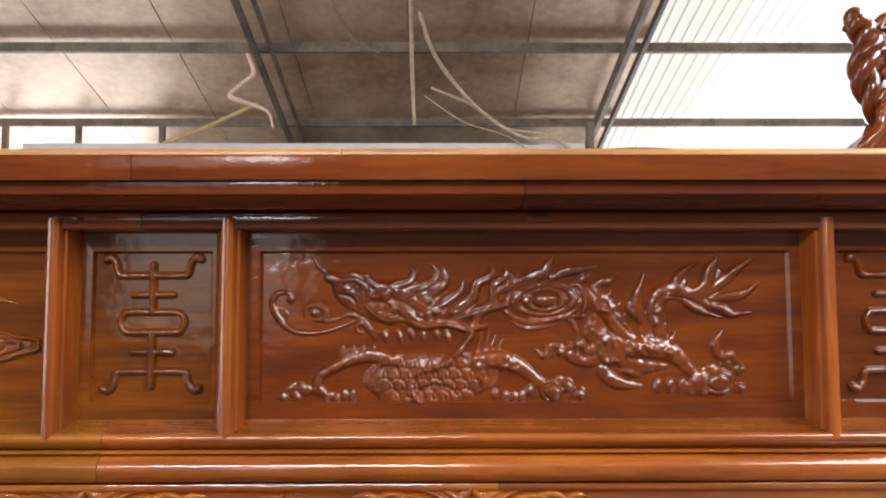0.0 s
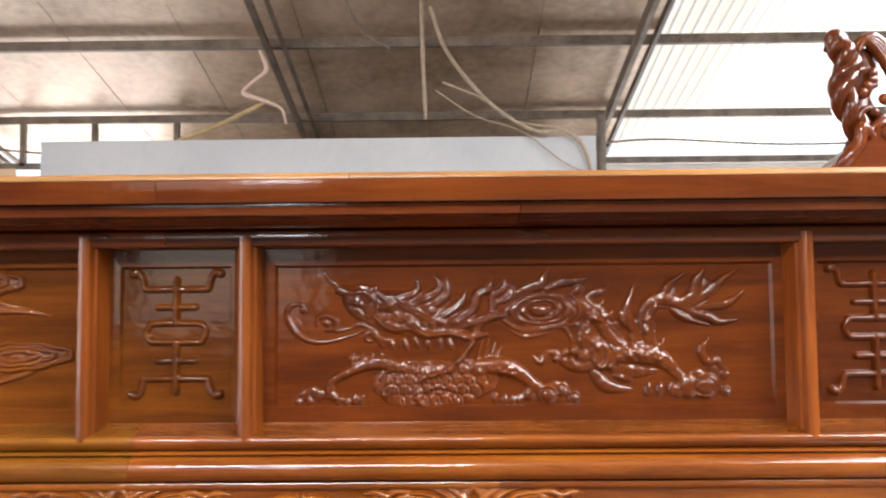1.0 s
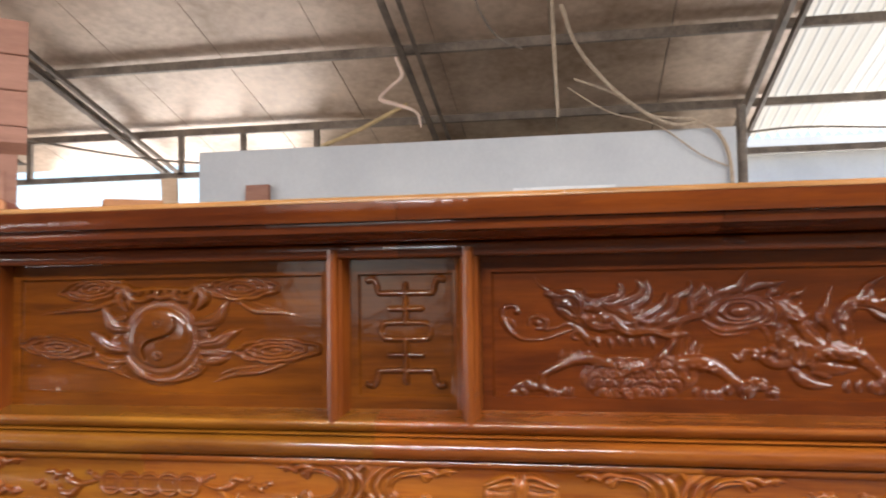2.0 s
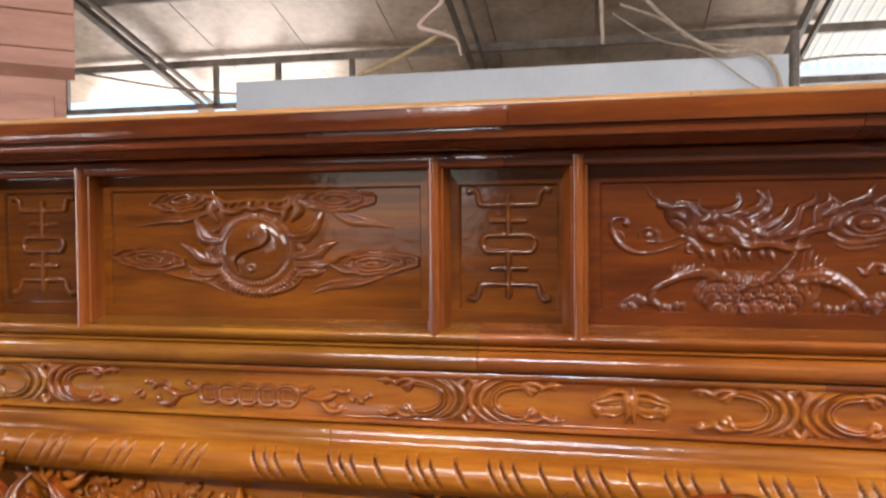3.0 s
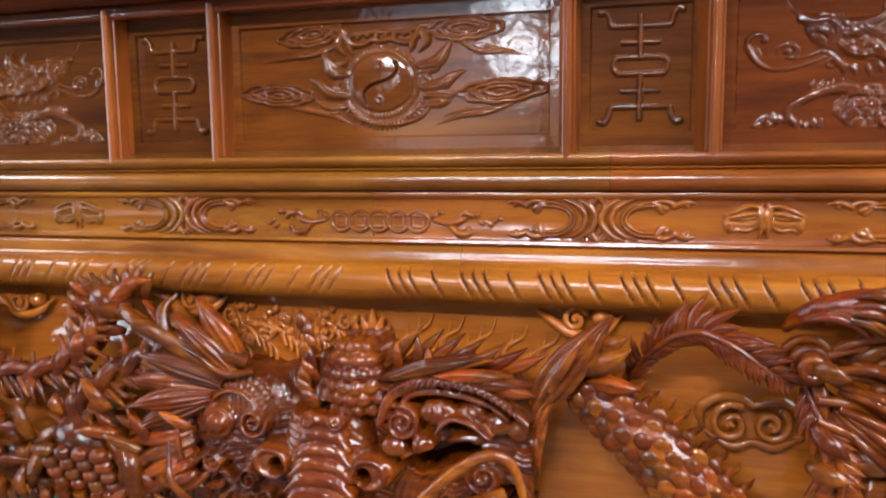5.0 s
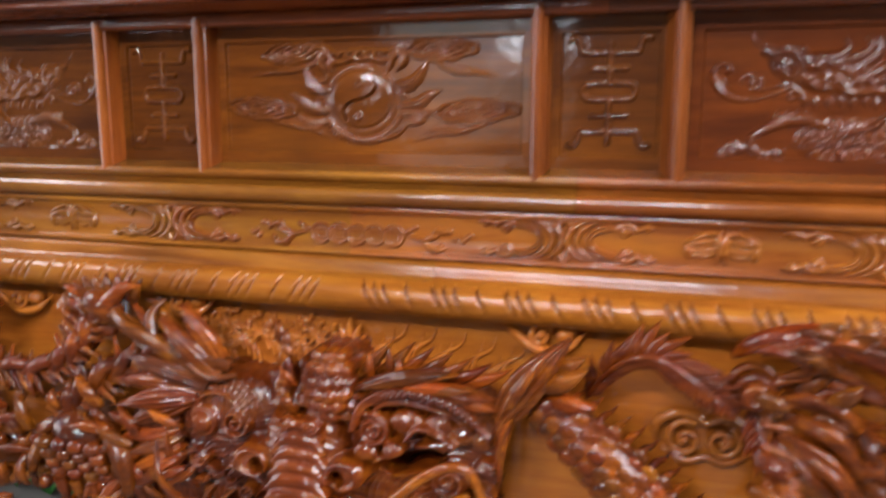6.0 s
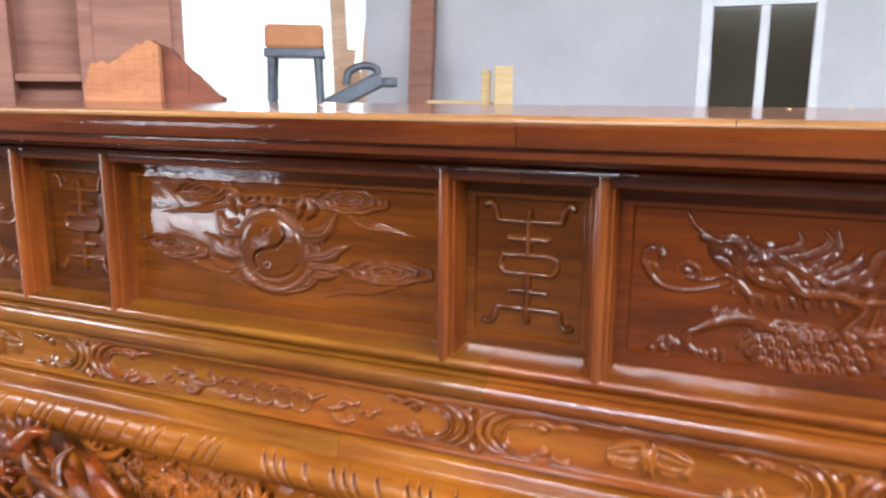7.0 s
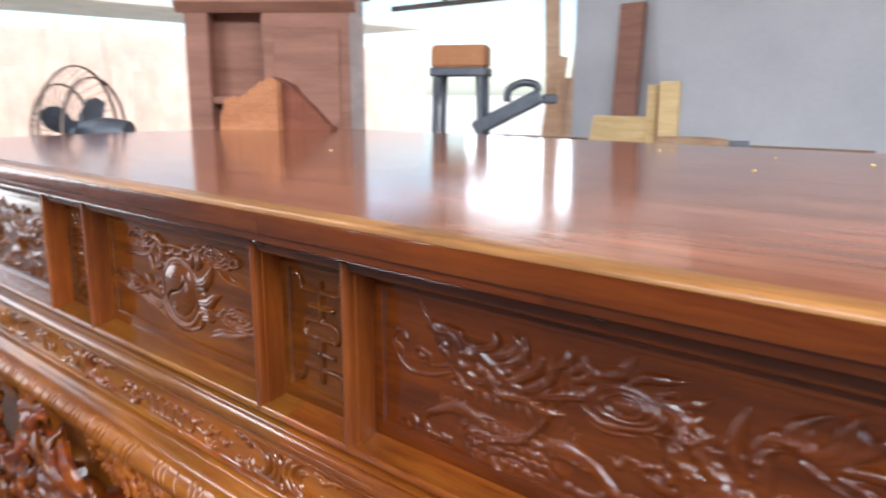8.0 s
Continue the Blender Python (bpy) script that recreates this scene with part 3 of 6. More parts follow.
# apron: one board with a scalloped lower edge, front, sides
def apron_board():
    bm = bmesh.new()
    n, m = 60, 8
    front, rear = [], []
    for i in range(n + 1):
        x = -1.02 + 2.04 * i / n
        u = abs(x)
        z = float(np.interp(u, (0, 0.10, 0.20, 0.33, 0.40, 0.50, 0.62, 0.78, 0.92, 1.02), (0.47, 0.45, 0.48, 0.50, 0.575, 0.585, 0.545, 0.53, 0.47, 0.42)))
        zs = [0.863 + (z - 0.863) * k / m for k in range(m + 1)]
        front.append([bm.verts.new((x, apron_y(q), q)) for q in zs])
        rear.append([bm.verts.new((x, apron_y(q) + 0.035, q)) for q in zs])
    for s in (front, rear):
        for a, b in zip(s, s[1:]):
            for k in range(m):
                bm.faces.new((a[k], a[k + 1], b[k + 1], b[k]))
    for a, b, c, d in zip(front, front[1:], rear, rear[1:]):
        bm.faces.new((a[m], c[m], d[m], b[m]))
    return part("apron_board", bm, APRON, altar, "yellow-brown apron board behind the carving", 60)


apron_board()
for s in (-1, 1):
    bm = bmesh.new()
    slab(bm, s * 1.02 - 0.02, s * 1.02 + 0.02, 0.03, 0.96, 0.56, 0.863, 0.004)
    part("side_apron", bm, APRON, altar)
for sx in (-1, 1):
    for y in (0.03, 0.93):
        bm = bmesh.new()
        rings = []
        for z, out, w in ((0.0, 0.03, 0.055), (0.05, 0.035, 0.06), (0.13, 0.0, 0.05), (0.30, -0.02, 0.055), (0.50, 0.02, 0.075), (0.70, 0.035, 0.085), (0.862, 0.02, 0.08)):
            cx, cy = sx * (1.0 + out), y + (-out if y < 0.5 else out) - 0.0
            rings.append([bm.verts.new((cx + a * w, cy + b * w, z)) for a, b in ((-1, -0.8), (-0.8, -1), (0.8, -1), (1, -0.8), (1, 0.8), (0.8, 1), (-0.8, 1), (-1, 0.8))])
        for a, b in zip(rings, rings[1:]):
            for k in range(8):
                bm.faces.new((a[k], a[(k + 1) % 8], b[(k + 1) % 8], b[k]))
        bm.faces.new(rings[0][::-1]), bm.faces.new(rings[-1])
        part("leg", bm, CARVED, altar, "stout curved red-brown leg", 60)


# ---- frieze reliefs ----
class Field:
    """Low relief carved from one thickness of wood: a height field on a fine grid."""

    def __init__(self, cx, z0, k, kz, wide, high, flip=1, step=0.00072, ground=FIELD_Y, gain=1.5, lean=0.0):
        self.ground, self.gain, self.lean = ground, gain, lean
        self.cx, self.z0, self.k, self.kz, self.flip, self.step = cx, z0, k, kz, flip, step
        self.nx, self.nz = int(wide * k / step) + 1, int(high * kz / step) + 1
        self.h = np.zeros((self.nx, self.nz))

    def patch(self, x0, x1, z0, z1):
        s = self.step
        a, b = max(0, int(x0 / s)), min(self.nx, int(x1 / s) + 2)
        c, d = max(0, int(z0 / s)), min(self.nz, int(z1 / s) + 2)
        if a >= b or c >= d:
            return None
        gx, gz = np.meshgrid(np.arange(a, b) * s, np.arange(c, d) * s, indexing="ij")
        return slice(a, b), slice(c, d), gx, gz

    def put(self, at, h, add=False):
        self.h[at] = self.h[at] + h if add else np.maximum(self.h[at], h)

    def stroke(self, pts, r, high=0.72, lift=0.0):
        n = len(pts)
        if not isinstance(r, (list, tuple)):
            r = (r, r)
        line = glide([(u * self.k, v * self.kz, float(np.interp(i / (n - 1), np.linspace(0, 1, len(r)), r)) * self.k) for i, (u, v) in enumerate(pts)], 5)
        for p, q in zip(line, line[1:]):
            m = max(p[2], q[2])
            got = self.patch(min(p[0], q[0]) - m, max(p[0], q[0]) + m, min(p[1], q[1]) - m, max(p[1], q[1]) + m)
            if not got:
                continue
            a, b, gx, gz = got
            dx, dz = q[0] - p[0], q[1] - p[1]
            t = np.clip(((gx - p[0]) * dx + (gz - p[1]) * dz) / max(dx * dx + dz * dz, 1e-12), 0, 1)
            rr = np.maximum(p[2] + (q[2] - p[2]) * t, 1e-5)
            d = np.hypot(gx - p[0] - t * dx, gz - p[1] - t * dz) / rr
            self.put((a, b), np.where(d < 1, lift * self.k + high * rr * np.sqrt(np.maximum(0, 1 - d * d)), 0))

    def cut(self, pts, r, deep):
        """A gouged line in what is already raised."""
        line = glide([(u * self.k, v * self.kz) for u, v in pts], 5)
        r = r * self.k
        for p, q in zip(line, line[1:]):
            got = self.patch(min(p[0], q[0]) - r, max(p[0], q[0]) + r, min(p[1], q[1]) - r, max(p[1], q[1]) + r)
            if not got:
                continue
            a, b, gx, gz = got
            dx, dz = q[0] - p[0], q[1] - p[1]
            t = np.clip(((gx - p[0]) * dx + (gz - p[1]) * dz) / max(dx * dx + dz * dz, 1e-12), 0, 1)
            d = np.hypot(gx - p[0] - t * dx, gz - p[1] - t * dz) / r
            h = self.h[a, b]
            self.h[a, b] = np.where((d < 1) & (h > 0), np.minimum(h, np.maximum(h - deep * self.k * (1 - d), 0.0006)), h)

    def comb(self, centres, pitch, deep):
        """Fine ridges running round the nearest of several centres."""
        gx, gz = np.meshgrid(np.arange(self.nx) * self.step / self.k, np.arange(self.nz) * self.step / self.kz, indexing="ij")
        r = np.min([np.hypot(gx - u, (gz - v) * 1.2) for u, v in centres], axis=0)
        wave = np.abs(np.sin(math.pi * (r + 3 * np.sin(gx / 17) + 3 * np.sin(gz / 13)) / pitch))
        self.h = np.where(self.h > 2 * deep * self.k, self.h - deep * self.k * (1 - wave) ** 1.5, self.h)

    def egg(self, u, v, a, b, turn=0.0, high=0.7, lift=0.0, add=False):
        x, z, m = u * self.k, v * self.kz, max(a, b) * self.k
        got = self.patch(x - m, x + m, z - m, z + m)
        if got:
            sa, sb, gx, gz = got
            c, s = math.cos(radians(turn)), math.sin(radians(turn))
            p, q = (gx - x) * c + (gz - z) * s, -(gx - x) * s + (gz - z) * c
            d = (p / (a * self.k)) ** 2 + (q / (b * self.k)) ** 2
            self.put((sa, sb), np.where(d < 1, lift * self.k + high * min(a, b) * self.k * np.sqrt(np.maximum(0, 1 - d)), 0), add)

    def ring(self, u, v, a, b, r, high=0.8, lift=0.0, a0=0, a1=360, turn=0.0):
        n = max(6, int(abs(a1 - a0) / 20))
        c, s = math.cos(radians(turn)), math.sin(radians(turn))
        pts = []
        for i in range(n + 1):
            w = radians(a0 + (a1 - a0) * i / n)
            x, y = a * math.cos(w), b * math.sin(w)
            pts.append((u + x * c - y * s, v + x * s + y * c))
        self.stroke(pts, r, high, lift)

    def done(self, name, parent, label="", seed=1, material=None, rough_by=1.0, soft=2):
        rng = np.random.default_rng(seed)
        h = self.h * self.gain
        for _ in range(soft):
            p = np.pad(h, 1, mode="edge")
            h = (p[:-2, 1:-1] + p[2:, 1:-1] + p[1:-1, :-2] + p[1:-1, 2:] + 2 * p[1:-1, 1:-1]) / 6
        mask = h > 0.0004
        for cell, amount in ((8, 0.0005), (4, 0.0002)):
            rough = rng.random((self.nx // cell + 3, self.nz // cell + 3))
            x, z = np.arange(self.nx) / cell, np.arange(self.nz) / cell
            i, j, fx, fz = x.astype(int), z.astype(int), (x % 1)[:, None], (z % 1)[None, :]
            fx, fz = fx * fx * (3 - 2 * fx), fz * fz * (3 - 2 * fz)
            g = rough[np.ix_(i, j)] * (1 - fx) * (1 - fz) + rough[np.ix_(i + 1, j)] * fx * (1 - fz) + rough[np.ix_(i, j + 1)] * (1 - fx) * fz + rough[np.ix_(i + 1, j + 1)] * fx * fz
            h = h + (g - 0.6) * amount * rough_by * mask
        cells = mask[:-1, :-1] | mask[1:, :-1] | mask[:-1, 1:] | mask[1:, 1:]
        used = np.zeros_like(mask)
        used[:-1, :-1] |= cells
        used[1:, :-1] |= cells
        used[:-1, 1:] |= cells
        used[1:, 1:] |= cells
        index = -np.ones(mask.shape, int)
        index[used] = np.arange(used.sum())
        ii, jj = np.nonzero(used)
        half = (self.nx - 1) * self.step / 2
        y = np.where(mask[used], self.ground - np.maximum(h[used], 0.0003), self.ground + 0.001)
        y = y - self.lean * (0.863 - self.z0 - jj * self.step)
        verts = np.stack((self.cx + self.flip * (ii * self.step - half), y, self.z0 + jj * self.step), 1)
        a, b = np.nonzero(cells)
        quad = (index[a, b], index[a + 1, b], index[a + 1, b + 1], index[a, b + 1])
        faces = np.stack(quad if self.flip > 0 else quad[::-1], 1)
        return raw_part(name, verts.tolist(), faces.tolist(), material or (RELIEF if self.cx > 0.3 else BROWN_RELIEF), parent, label)


def beast(panel_ob, cx, flip):
    """Striding lion-dog with flaming mane and tail, over rocks and clouds; drawn in half millimetres."""
    f = Field(cx - flip * 0.0005, 1.0475, 0.00051, 0.00051, 930, 280, flip, 0.00066, gain=0.88)
    rng = random.Random(5)

    def at(p):
        return p[0] - 463, 725 - p[1]

    def line(pts, r, high=0.85, lift=0.0):
        f.stroke([at(p) for p in pts], r, high, lift)

    def knob(x, y, a, b=None, turn=0, high=0.75, lift=0.0, add=False):
        f.egg(*at((x, y)), a, b or a, turn, high, lift, add)

    def hoop(x, y, a, b, r, lift=4.0, a0=0, a1=360, turn=0):
        f.ring(*at((x, y)), a, b, r, 0.9, lift, a0, a1, turn)

    def groove(pts, r=2.2, deep=3.5):
        f.cut([at(p) for p in pts], r, deep)

    def rim(x, y, a, b, a0, a1, turn=0, r=2.2, deep=4.0):
        c, s = math.cos(radians(turn)), math.sin(radians(turn))
        pts = []
        for i in range(9):
            w = radians(a0 + (a1 - a0) * i / 8)
            p, q = a * math.cos(w), b * math.sin(w)
            pts.append((x + p * c - q * s, y - p * s - q * c))
        groove(pts, r, deep)

    def scales(pts, n, spread, size=7.0, high=0.45):
        path = glide([at(p) for p in pts], 8)
        for _ in range(n):
            p = path[rng.randrange(len(path))]
            a = size * rng.uniform(0.75, 1.2)
            f.egg(p[0] + rng.uniform(-spread, spread), p[1] + rng.uniform(-spread, spread), a, a * 0.8, rng.uniform(-50, 50), high, 0, True)

    # cloud scroll before the nose
    line([(517, 534), (508, 522), (490, 521), (479, 536), (486, 560), (505, 581), (532, 592), (574, 589), (612, 577), (640, 566)], (3, 5, 6, 6.5, 6, 5, 4, 3), 1.0)
    knob(511, 533, 8, 7, 0, 0.9), knob(497, 556, 9, 15, 40, 0.4)
    line([(536, 562), (538, 548), (555, 542), (572, 552), (570, 568), (552, 570)], (3, 5, 6, 6, 5, 3), 1.0)
    knob(554, 557, 9, 7, 0, 0.8), line([(572, 574), (592, 568), (612, 566)], (3, 4, 1), 0.8)
    # horn, head, brow, eye, cheek
    line([(546, 452), (553, 462), (561, 476), (578, 486), (600, 490)], (2, 3, 4, 5, 6), 0.9)
    knob(624, 522, 46, 30, -38, 0.36), knob(715, 540, 110, 44, -8, 0.2)
    line([(578, 494), (594, 500), (604, 520), (616, 540), (640, 556)], (8, 10, 8, 7, 5), 0.8, 3)
    knob(596, 500, 10, 8, -30, 0.9, 5), knob(618, 521, 10, 8, -20, 0.9, 7), rim(612, 536, 16, 10, 20, 160, -30, 2, 3)
    line([(604, 500), (626, 498), (644, 512), (645, 534), (634, 548)], (4, 6, 7, 6, 3), 1.0, 7)
    line([(612, 486), (632, 490), (648, 492)], (3, 6, 5), 0.9, 3), knob(648, 494, 7, 9, 0, 0.9, 4), knob(632, 496, 6, 6, 0, 0.9, 5)
    line([(600, 566), (622, 560), (640, 572), (660, 590), (684, 588)], (3, 5, 7, 8, 3), 0.8)
    # mane: long twisting strands with hooked tips
    for pts, r, lift in (([(645, 540), (664, 558), (686, 568), (712, 566), (742, 578), (790, 576), (826, 584), (858, 580)], (5, 7, 7, 6, 7, 6, 7, 3), 8),
                         ([(690, 540), (716, 556), (734, 572), (752, 580), (772, 572)], (5, 8, 8, 6, 2), 9),
                         ([(650, 500), (674, 512), (698, 508), (722, 500), (730, 488), (724, 474)], (5, 7, 7, 7, 5, 2), 7),
                         ([(676, 508), (706, 526), (732, 540), (752, 552), (758, 574)], (5, 7, 7, 7, 3), 8),
                         ([(716, 520), (740, 512), (764, 500), (772, 484), (762, 470)], (5, 8, 8, 6, 2), 6),
                         ([(740, 530), (768, 518), (786, 500), (782, 470)], (5, 8, 7, 2), 6),
                         ([(752, 556), (784, 538), (812, 518), (820, 498)], (5, 8, 7, 2), 7),
                         ([(776, 566), (812, 548), (836, 526), (842, 504), (866, 492), (868, 474)], (6, 9, 9, 8, 7, 2), 6),
                         ([(800, 568), (834, 556), (868, 546), (898, 540), (916, 528)], (5, 8, 8, 6, 2), 6),
                         ([(856, 546), (872, 532), (872, 508), (892, 494), (894, 478)], (4, 7, 6, 6, 2), 4),
                         ([(880, 520), (900, 510), (908, 496), (900, 484)], (4, 7, 5, 2), 4),
                         ([(826, 600), (836, 580), (846, 562), (862, 556)], (3, 6, 6, 2), 5)):
        line(pts, [q * 1.15 for q in r], 0.8, lift * 0.8)
        groove(pts[:-1], 1.8, 2.5)
    for x, y, a, b, turn in ((677, 524, 10, 9, 0), (706, 550, 9, 6, -20), (668, 548, 8, 6, 30), (724, 532, 8, 6, 20), (756, 536, 9, 6, 30), (772, 556, 9, 6, -10), (660, 528, 8, 6, 0), (740, 560, 8, 5, -20), (795, 556, 8, 6, 20)):
        knob(x, y, a, b, turn, 0.9, 9)
    hoop(677, 524, 10, 9, 3.2, 11, 40, 330), hoop(706, 551, 11, 8, 3, 11, -60, 220), hoop(638, 584, 10, 8, 3, 3, 0, 280)
    for x, y, n in ((656, 590, 16), (676, 590, 20), (702, 590, 24), (724, 588, 20), (744, 588, 24), (768, 586, 22), (788, 590, 24)):
        line([(x, y), (x + 4, y + n * 0.5), (x + 7, y + n)], (5, 6, 1.5), 1.0)
    # long hair at the flank and the whip of the mane
    line([(832, 596), (806, 628), (780, 650), (738, 660), (722, 690), (740, 714)], (5, 6, 5, 4, 5, 3), 1.0, 14)
    for k in range(4):
        line([(826 + 14 * k, 660 - 4 * k), (842 + 12 * k, 622), (852 + 12 * k, 580 + 8 * k)], (2, 4, 1.5), 1.0, 2)
    # crouching body with large overlapping scales
    knob(752, 674, 112, 46, 0, 0.24), knob(704, 672, 54, 48, 0, 0.24), knob(820, 664, 60, 38, 0, 0.28)
    for row in range(4):
        for i in range(9):
            x, y = 668 + 22 * i + 11 * (row % 2), 704 - 19 * row
            if ((x - 752) / 104) ** 2 + ((y - 674) / 42) ** 2 < 1:
                knob(x, y, 16, 14, rng.uniform(-15, 15), 0.16, 0, True)
                rim(x, y, 15, 13, -20, 200, 0, 2.2, 3.2)
    rim(690, 690, 36, 40, 70, 210, 0, 3, 5), rim(770, 706, 36, 22, 10, 180, 0, 3, 5), rim(744, 694, 20, 28, 110, 260, 0, 3, 5)
    # forelegs, paws, hair tufts
    line([(694, 640), (660, 632), (624, 638), (592, 652), (564, 668), (562, 690), (582, 702)], (13, 13, 11, 10, 9, 9, 8), 0.85)
    groove([(690, 652), (650, 646), (610, 654), (576, 672)]), groove([(586, 660), (572, 678), (578, 696)])
    for i in range(8):
        line([(604 + 9 * i, 636), (602 + 9 * i, 626), (607 + 9 * i, 615 + 4 * (i % 2))], (3, 4, 1.5), 1.0, 2)
    line([(842, 644), (880, 638), (912, 648), (936, 666), (958, 684)], (18, 17, 14, 12, 9), 0.75)
    scales([(850, 650), (890, 646), (920, 660)], 16, 9, 7)
    for x, y in ((578, 706), (594, 708), (608, 702), (622, 702), (874, 700), (892, 704), (906, 706), (920, 704)):
        knob(x, y, 7, 12, 0, 1.0)
    # foot clouds and rocks
    for x, y, a in ((520, 700, 14), (540, 692, 12), (502, 706, 9), (556, 694, 9), (530, 684, 9), (972, 694, 20), (1000, 684, 14), (1022, 700, 14), (950, 680, 13), (986, 676, 10), (938, 694, 12)):
        knob(x, y, a, a, 0, 0.6)
    rim(972, 695, 13, 13, 20, 250), rim(1022, 701, 8, 8, 30, 260), rim(520, 700, 8, 8, 0, 250), rim(1000, 685, 8, 8, 0, 220), line([(488, 710), (506, 692), (524, 682), (544, 682)], (2, 4, 4, 2), 1.0)
    # spiral shell with flowing lower edge
    knob(968, 536, 78, 36, -4, 0.26), knob(1022, 536, 26, 32, 0, 0.5)
    for a, b, dx in ((64, 30, 0), (43, 22, 2), (24, 14, 2)):
        rim(968 + dx - 6, 535, a, b, 0, 360, 3, 3.4, 6)
    knob(964, 534, 14, 9, 0, 0.6, 7), rim(1016, 536, 14, 24, -100, 110, 0, 3, 6), rim(1030, 534, 12, 26, -90, 100, 0, 3, 6)
    line([(884, 548), (906, 564), (932, 574), (962, 571), (1000, 566), (1014, 580), (1022, 600)], (3, 5, 6, 5, 5, 5, 2), 0.9)
    line([(902, 572), (926, 584), (958, 583), (990, 576)], (2, 4, 4, 1.5), 0.9)
    line([(906, 508), (934, 494), (962, 486), (970, 470), (982, 454)], (5, 9, 12, 8, 2), 0.85)
    for pts, r in (([(976, 496), (1000, 484), (1028, 480), (1056, 474)], (5, 9, 7, 1.5)), ([(1022, 502), (1036, 496), (1040, 500)], (5, 8, 3)), ([(1046, 514), (1066, 502), (1080, 500), (1094, 488)], (5, 8, 6, 1.5)),
                   ([(1062, 526), (1074, 526), (1082, 516)], (5, 7, 2)), ([(1078, 548), (1090, 546), (1098, 538)], (5, 7, 2)), ([(1088, 564), (1102, 562), (1108, 570)], (5, 6, 2))):
        line(pts, r, 0.85, 2)
    # back, haunch, thigh, hind legs
    line([(1040, 522), (1062, 542), (1080, 570), (1102, 596), (1124, 612)], (16, 22, 20, 17, 14), 0.62)
    line([(1058, 556), (1056, 590), (1070, 630)], (16, 24, 20), 0.5)
    groove([(1046, 520), (1072, 544), (1092, 572), (1112, 592)], 2.5, 4), groove([(1050, 556), (1066, 572), (1080, 592)], 2.5, 4)
    scales([(1046, 530), (1064, 550), (1080, 576)], 16, 12, 8), scales([(1056, 570), (1060, 600), (1070, 625)], 14, 12, 8)
    line([(1096, 622), (1144, 616), (1186, 628), (1212, 650), (1232, 672)], (20, 22, 17, 12, 9), 0.62)
    scales([(1110, 622), (1150, 622), (1180, 630)], 18, 11, 8)
    groove([(1110, 634), (1130, 652), (1164, 648)], 2.5, 4)
    line([(1090, 640), (1130, 652), (1176, 652)], (12, 14, 6), 0.5)
    hoop(1074, 622, 12, 22, 5, 9), hoop(1090, 624, 9, 20, 4, 8, -80, 90)
    line([(1062, 656), (1080, 676), (1106, 684), (1136, 686)], (10, 13, 9, 2), 0.75), line([(1100, 660), (1118, 664), (1132, 668)], (4, 7, 2), 0.9, 2)
    # raised paw
    line([(1058, 640), (1030, 642), (1008, 634), (990, 618), (974, 616), (960, 634), (944, 620)], (10, 12, 10, 7, 6, 7, 2), 0.8)
    for x, y, a in ((1024, 612, 9), (1042, 622, 11), (1006, 616, 7), (1018, 632, 8), (1036, 640, 8), (990, 628, 6)):
        knob(x, y, a, a * 1.1, -15, 0.9, 4)
    # tail of flames
    line([(1164, 612), (1164, 580), (1160, 548), (1178, 520), (1214, 522), (1244, 540), (1268, 538)], (13, 16, 17, 17, 16, 13, 7), 0.6)
    groove([(1156, 600), (1152, 560), (1170, 530), (1212, 532), (1246, 548)], 2.5, 4), scales([(1164, 580), (1166, 545), (1190, 520), (1220, 526)], 14, 8, 7)
    for pts, r in (([(1146, 590), (1130, 560), (1128, 528), (1140, 488)], (6, 10, 10, 2)), ([(1134, 572), (1118, 556), (1112, 536)], (4, 7, 2)), ([(1148, 606), (1136, 590), (1142, 556)], (4, 8, 2)),
                   ([(1176, 606), (1172, 590), (1178, 566)], (5, 8, 2)), ([(1184, 620), (1186, 606), (1194, 590)], (4, 7, 2)), ([(1172, 516), (1194, 508), (1206, 488), (1236, 468)], (6, 9, 8, 2)),
                   ([(1206, 520), (1212, 506), (1214, 494)], (4, 6, 2)), ([(1222, 524), (1250, 508), (1258, 482), (1274, 456)], (7, 11, 11, 2)), ([(1262, 510), (1276, 488), (1270, 474)], (5, 8, 2)),
                   ([(1246, 528), (1284, 500), (1308, 478), (1338, 458)], (6, 10, 8, 2)), ([(1258, 532), (1290, 528), (1316, 524), (1348, 502)], (6, 9, 9, 2)), ([(1250, 544), (1280, 550), (1296, 560), (1334, 556)], (6, 8, 7, 2)), ([(1210, 536), (1224, 546), (1244, 556), (1280, 566)], (4, 7, 5, 1.5))):
        line(pts, r, 0.9, 3)
    # hind paw, rock and its flame
    for x in (1162, 1184, 1206):
        knob(x, 686, 8, 14, 0, 1.0)
    for x, y, a, b in ((1270, 680, 30, 24), (1238, 680, 20, 24), (1304, 656, 13, 13), (1308, 690, 11, 11), (1252, 658, 18, 12), (1218, 690, 14, 12), (1286, 648, 12, 9)):
        knob(x, y, a, b, 0, 0.6)
    rim(1268, 680, 20, 15, 0, 360, 0, 2.5, 4), rim(1304, 657, 8, 8, 20, 250), rim(1308, 690, 6, 6, 20, 250)
    line([(1304, 648), (1292, 632), (1274, 634), (1266, 620), (1266, 606), (1278, 590)], (5, 7, 8, 8, 7, 2), 0.95, 3)
    f.comb((at((560, 600)), at((760, 500)), at((1000, 640)), at((1200, 560))), 8.0, 0.8)
    return f.done("beast_relief", panel_ob, "carved striding lion-dog with flames", 1, None, 1.4, 4)


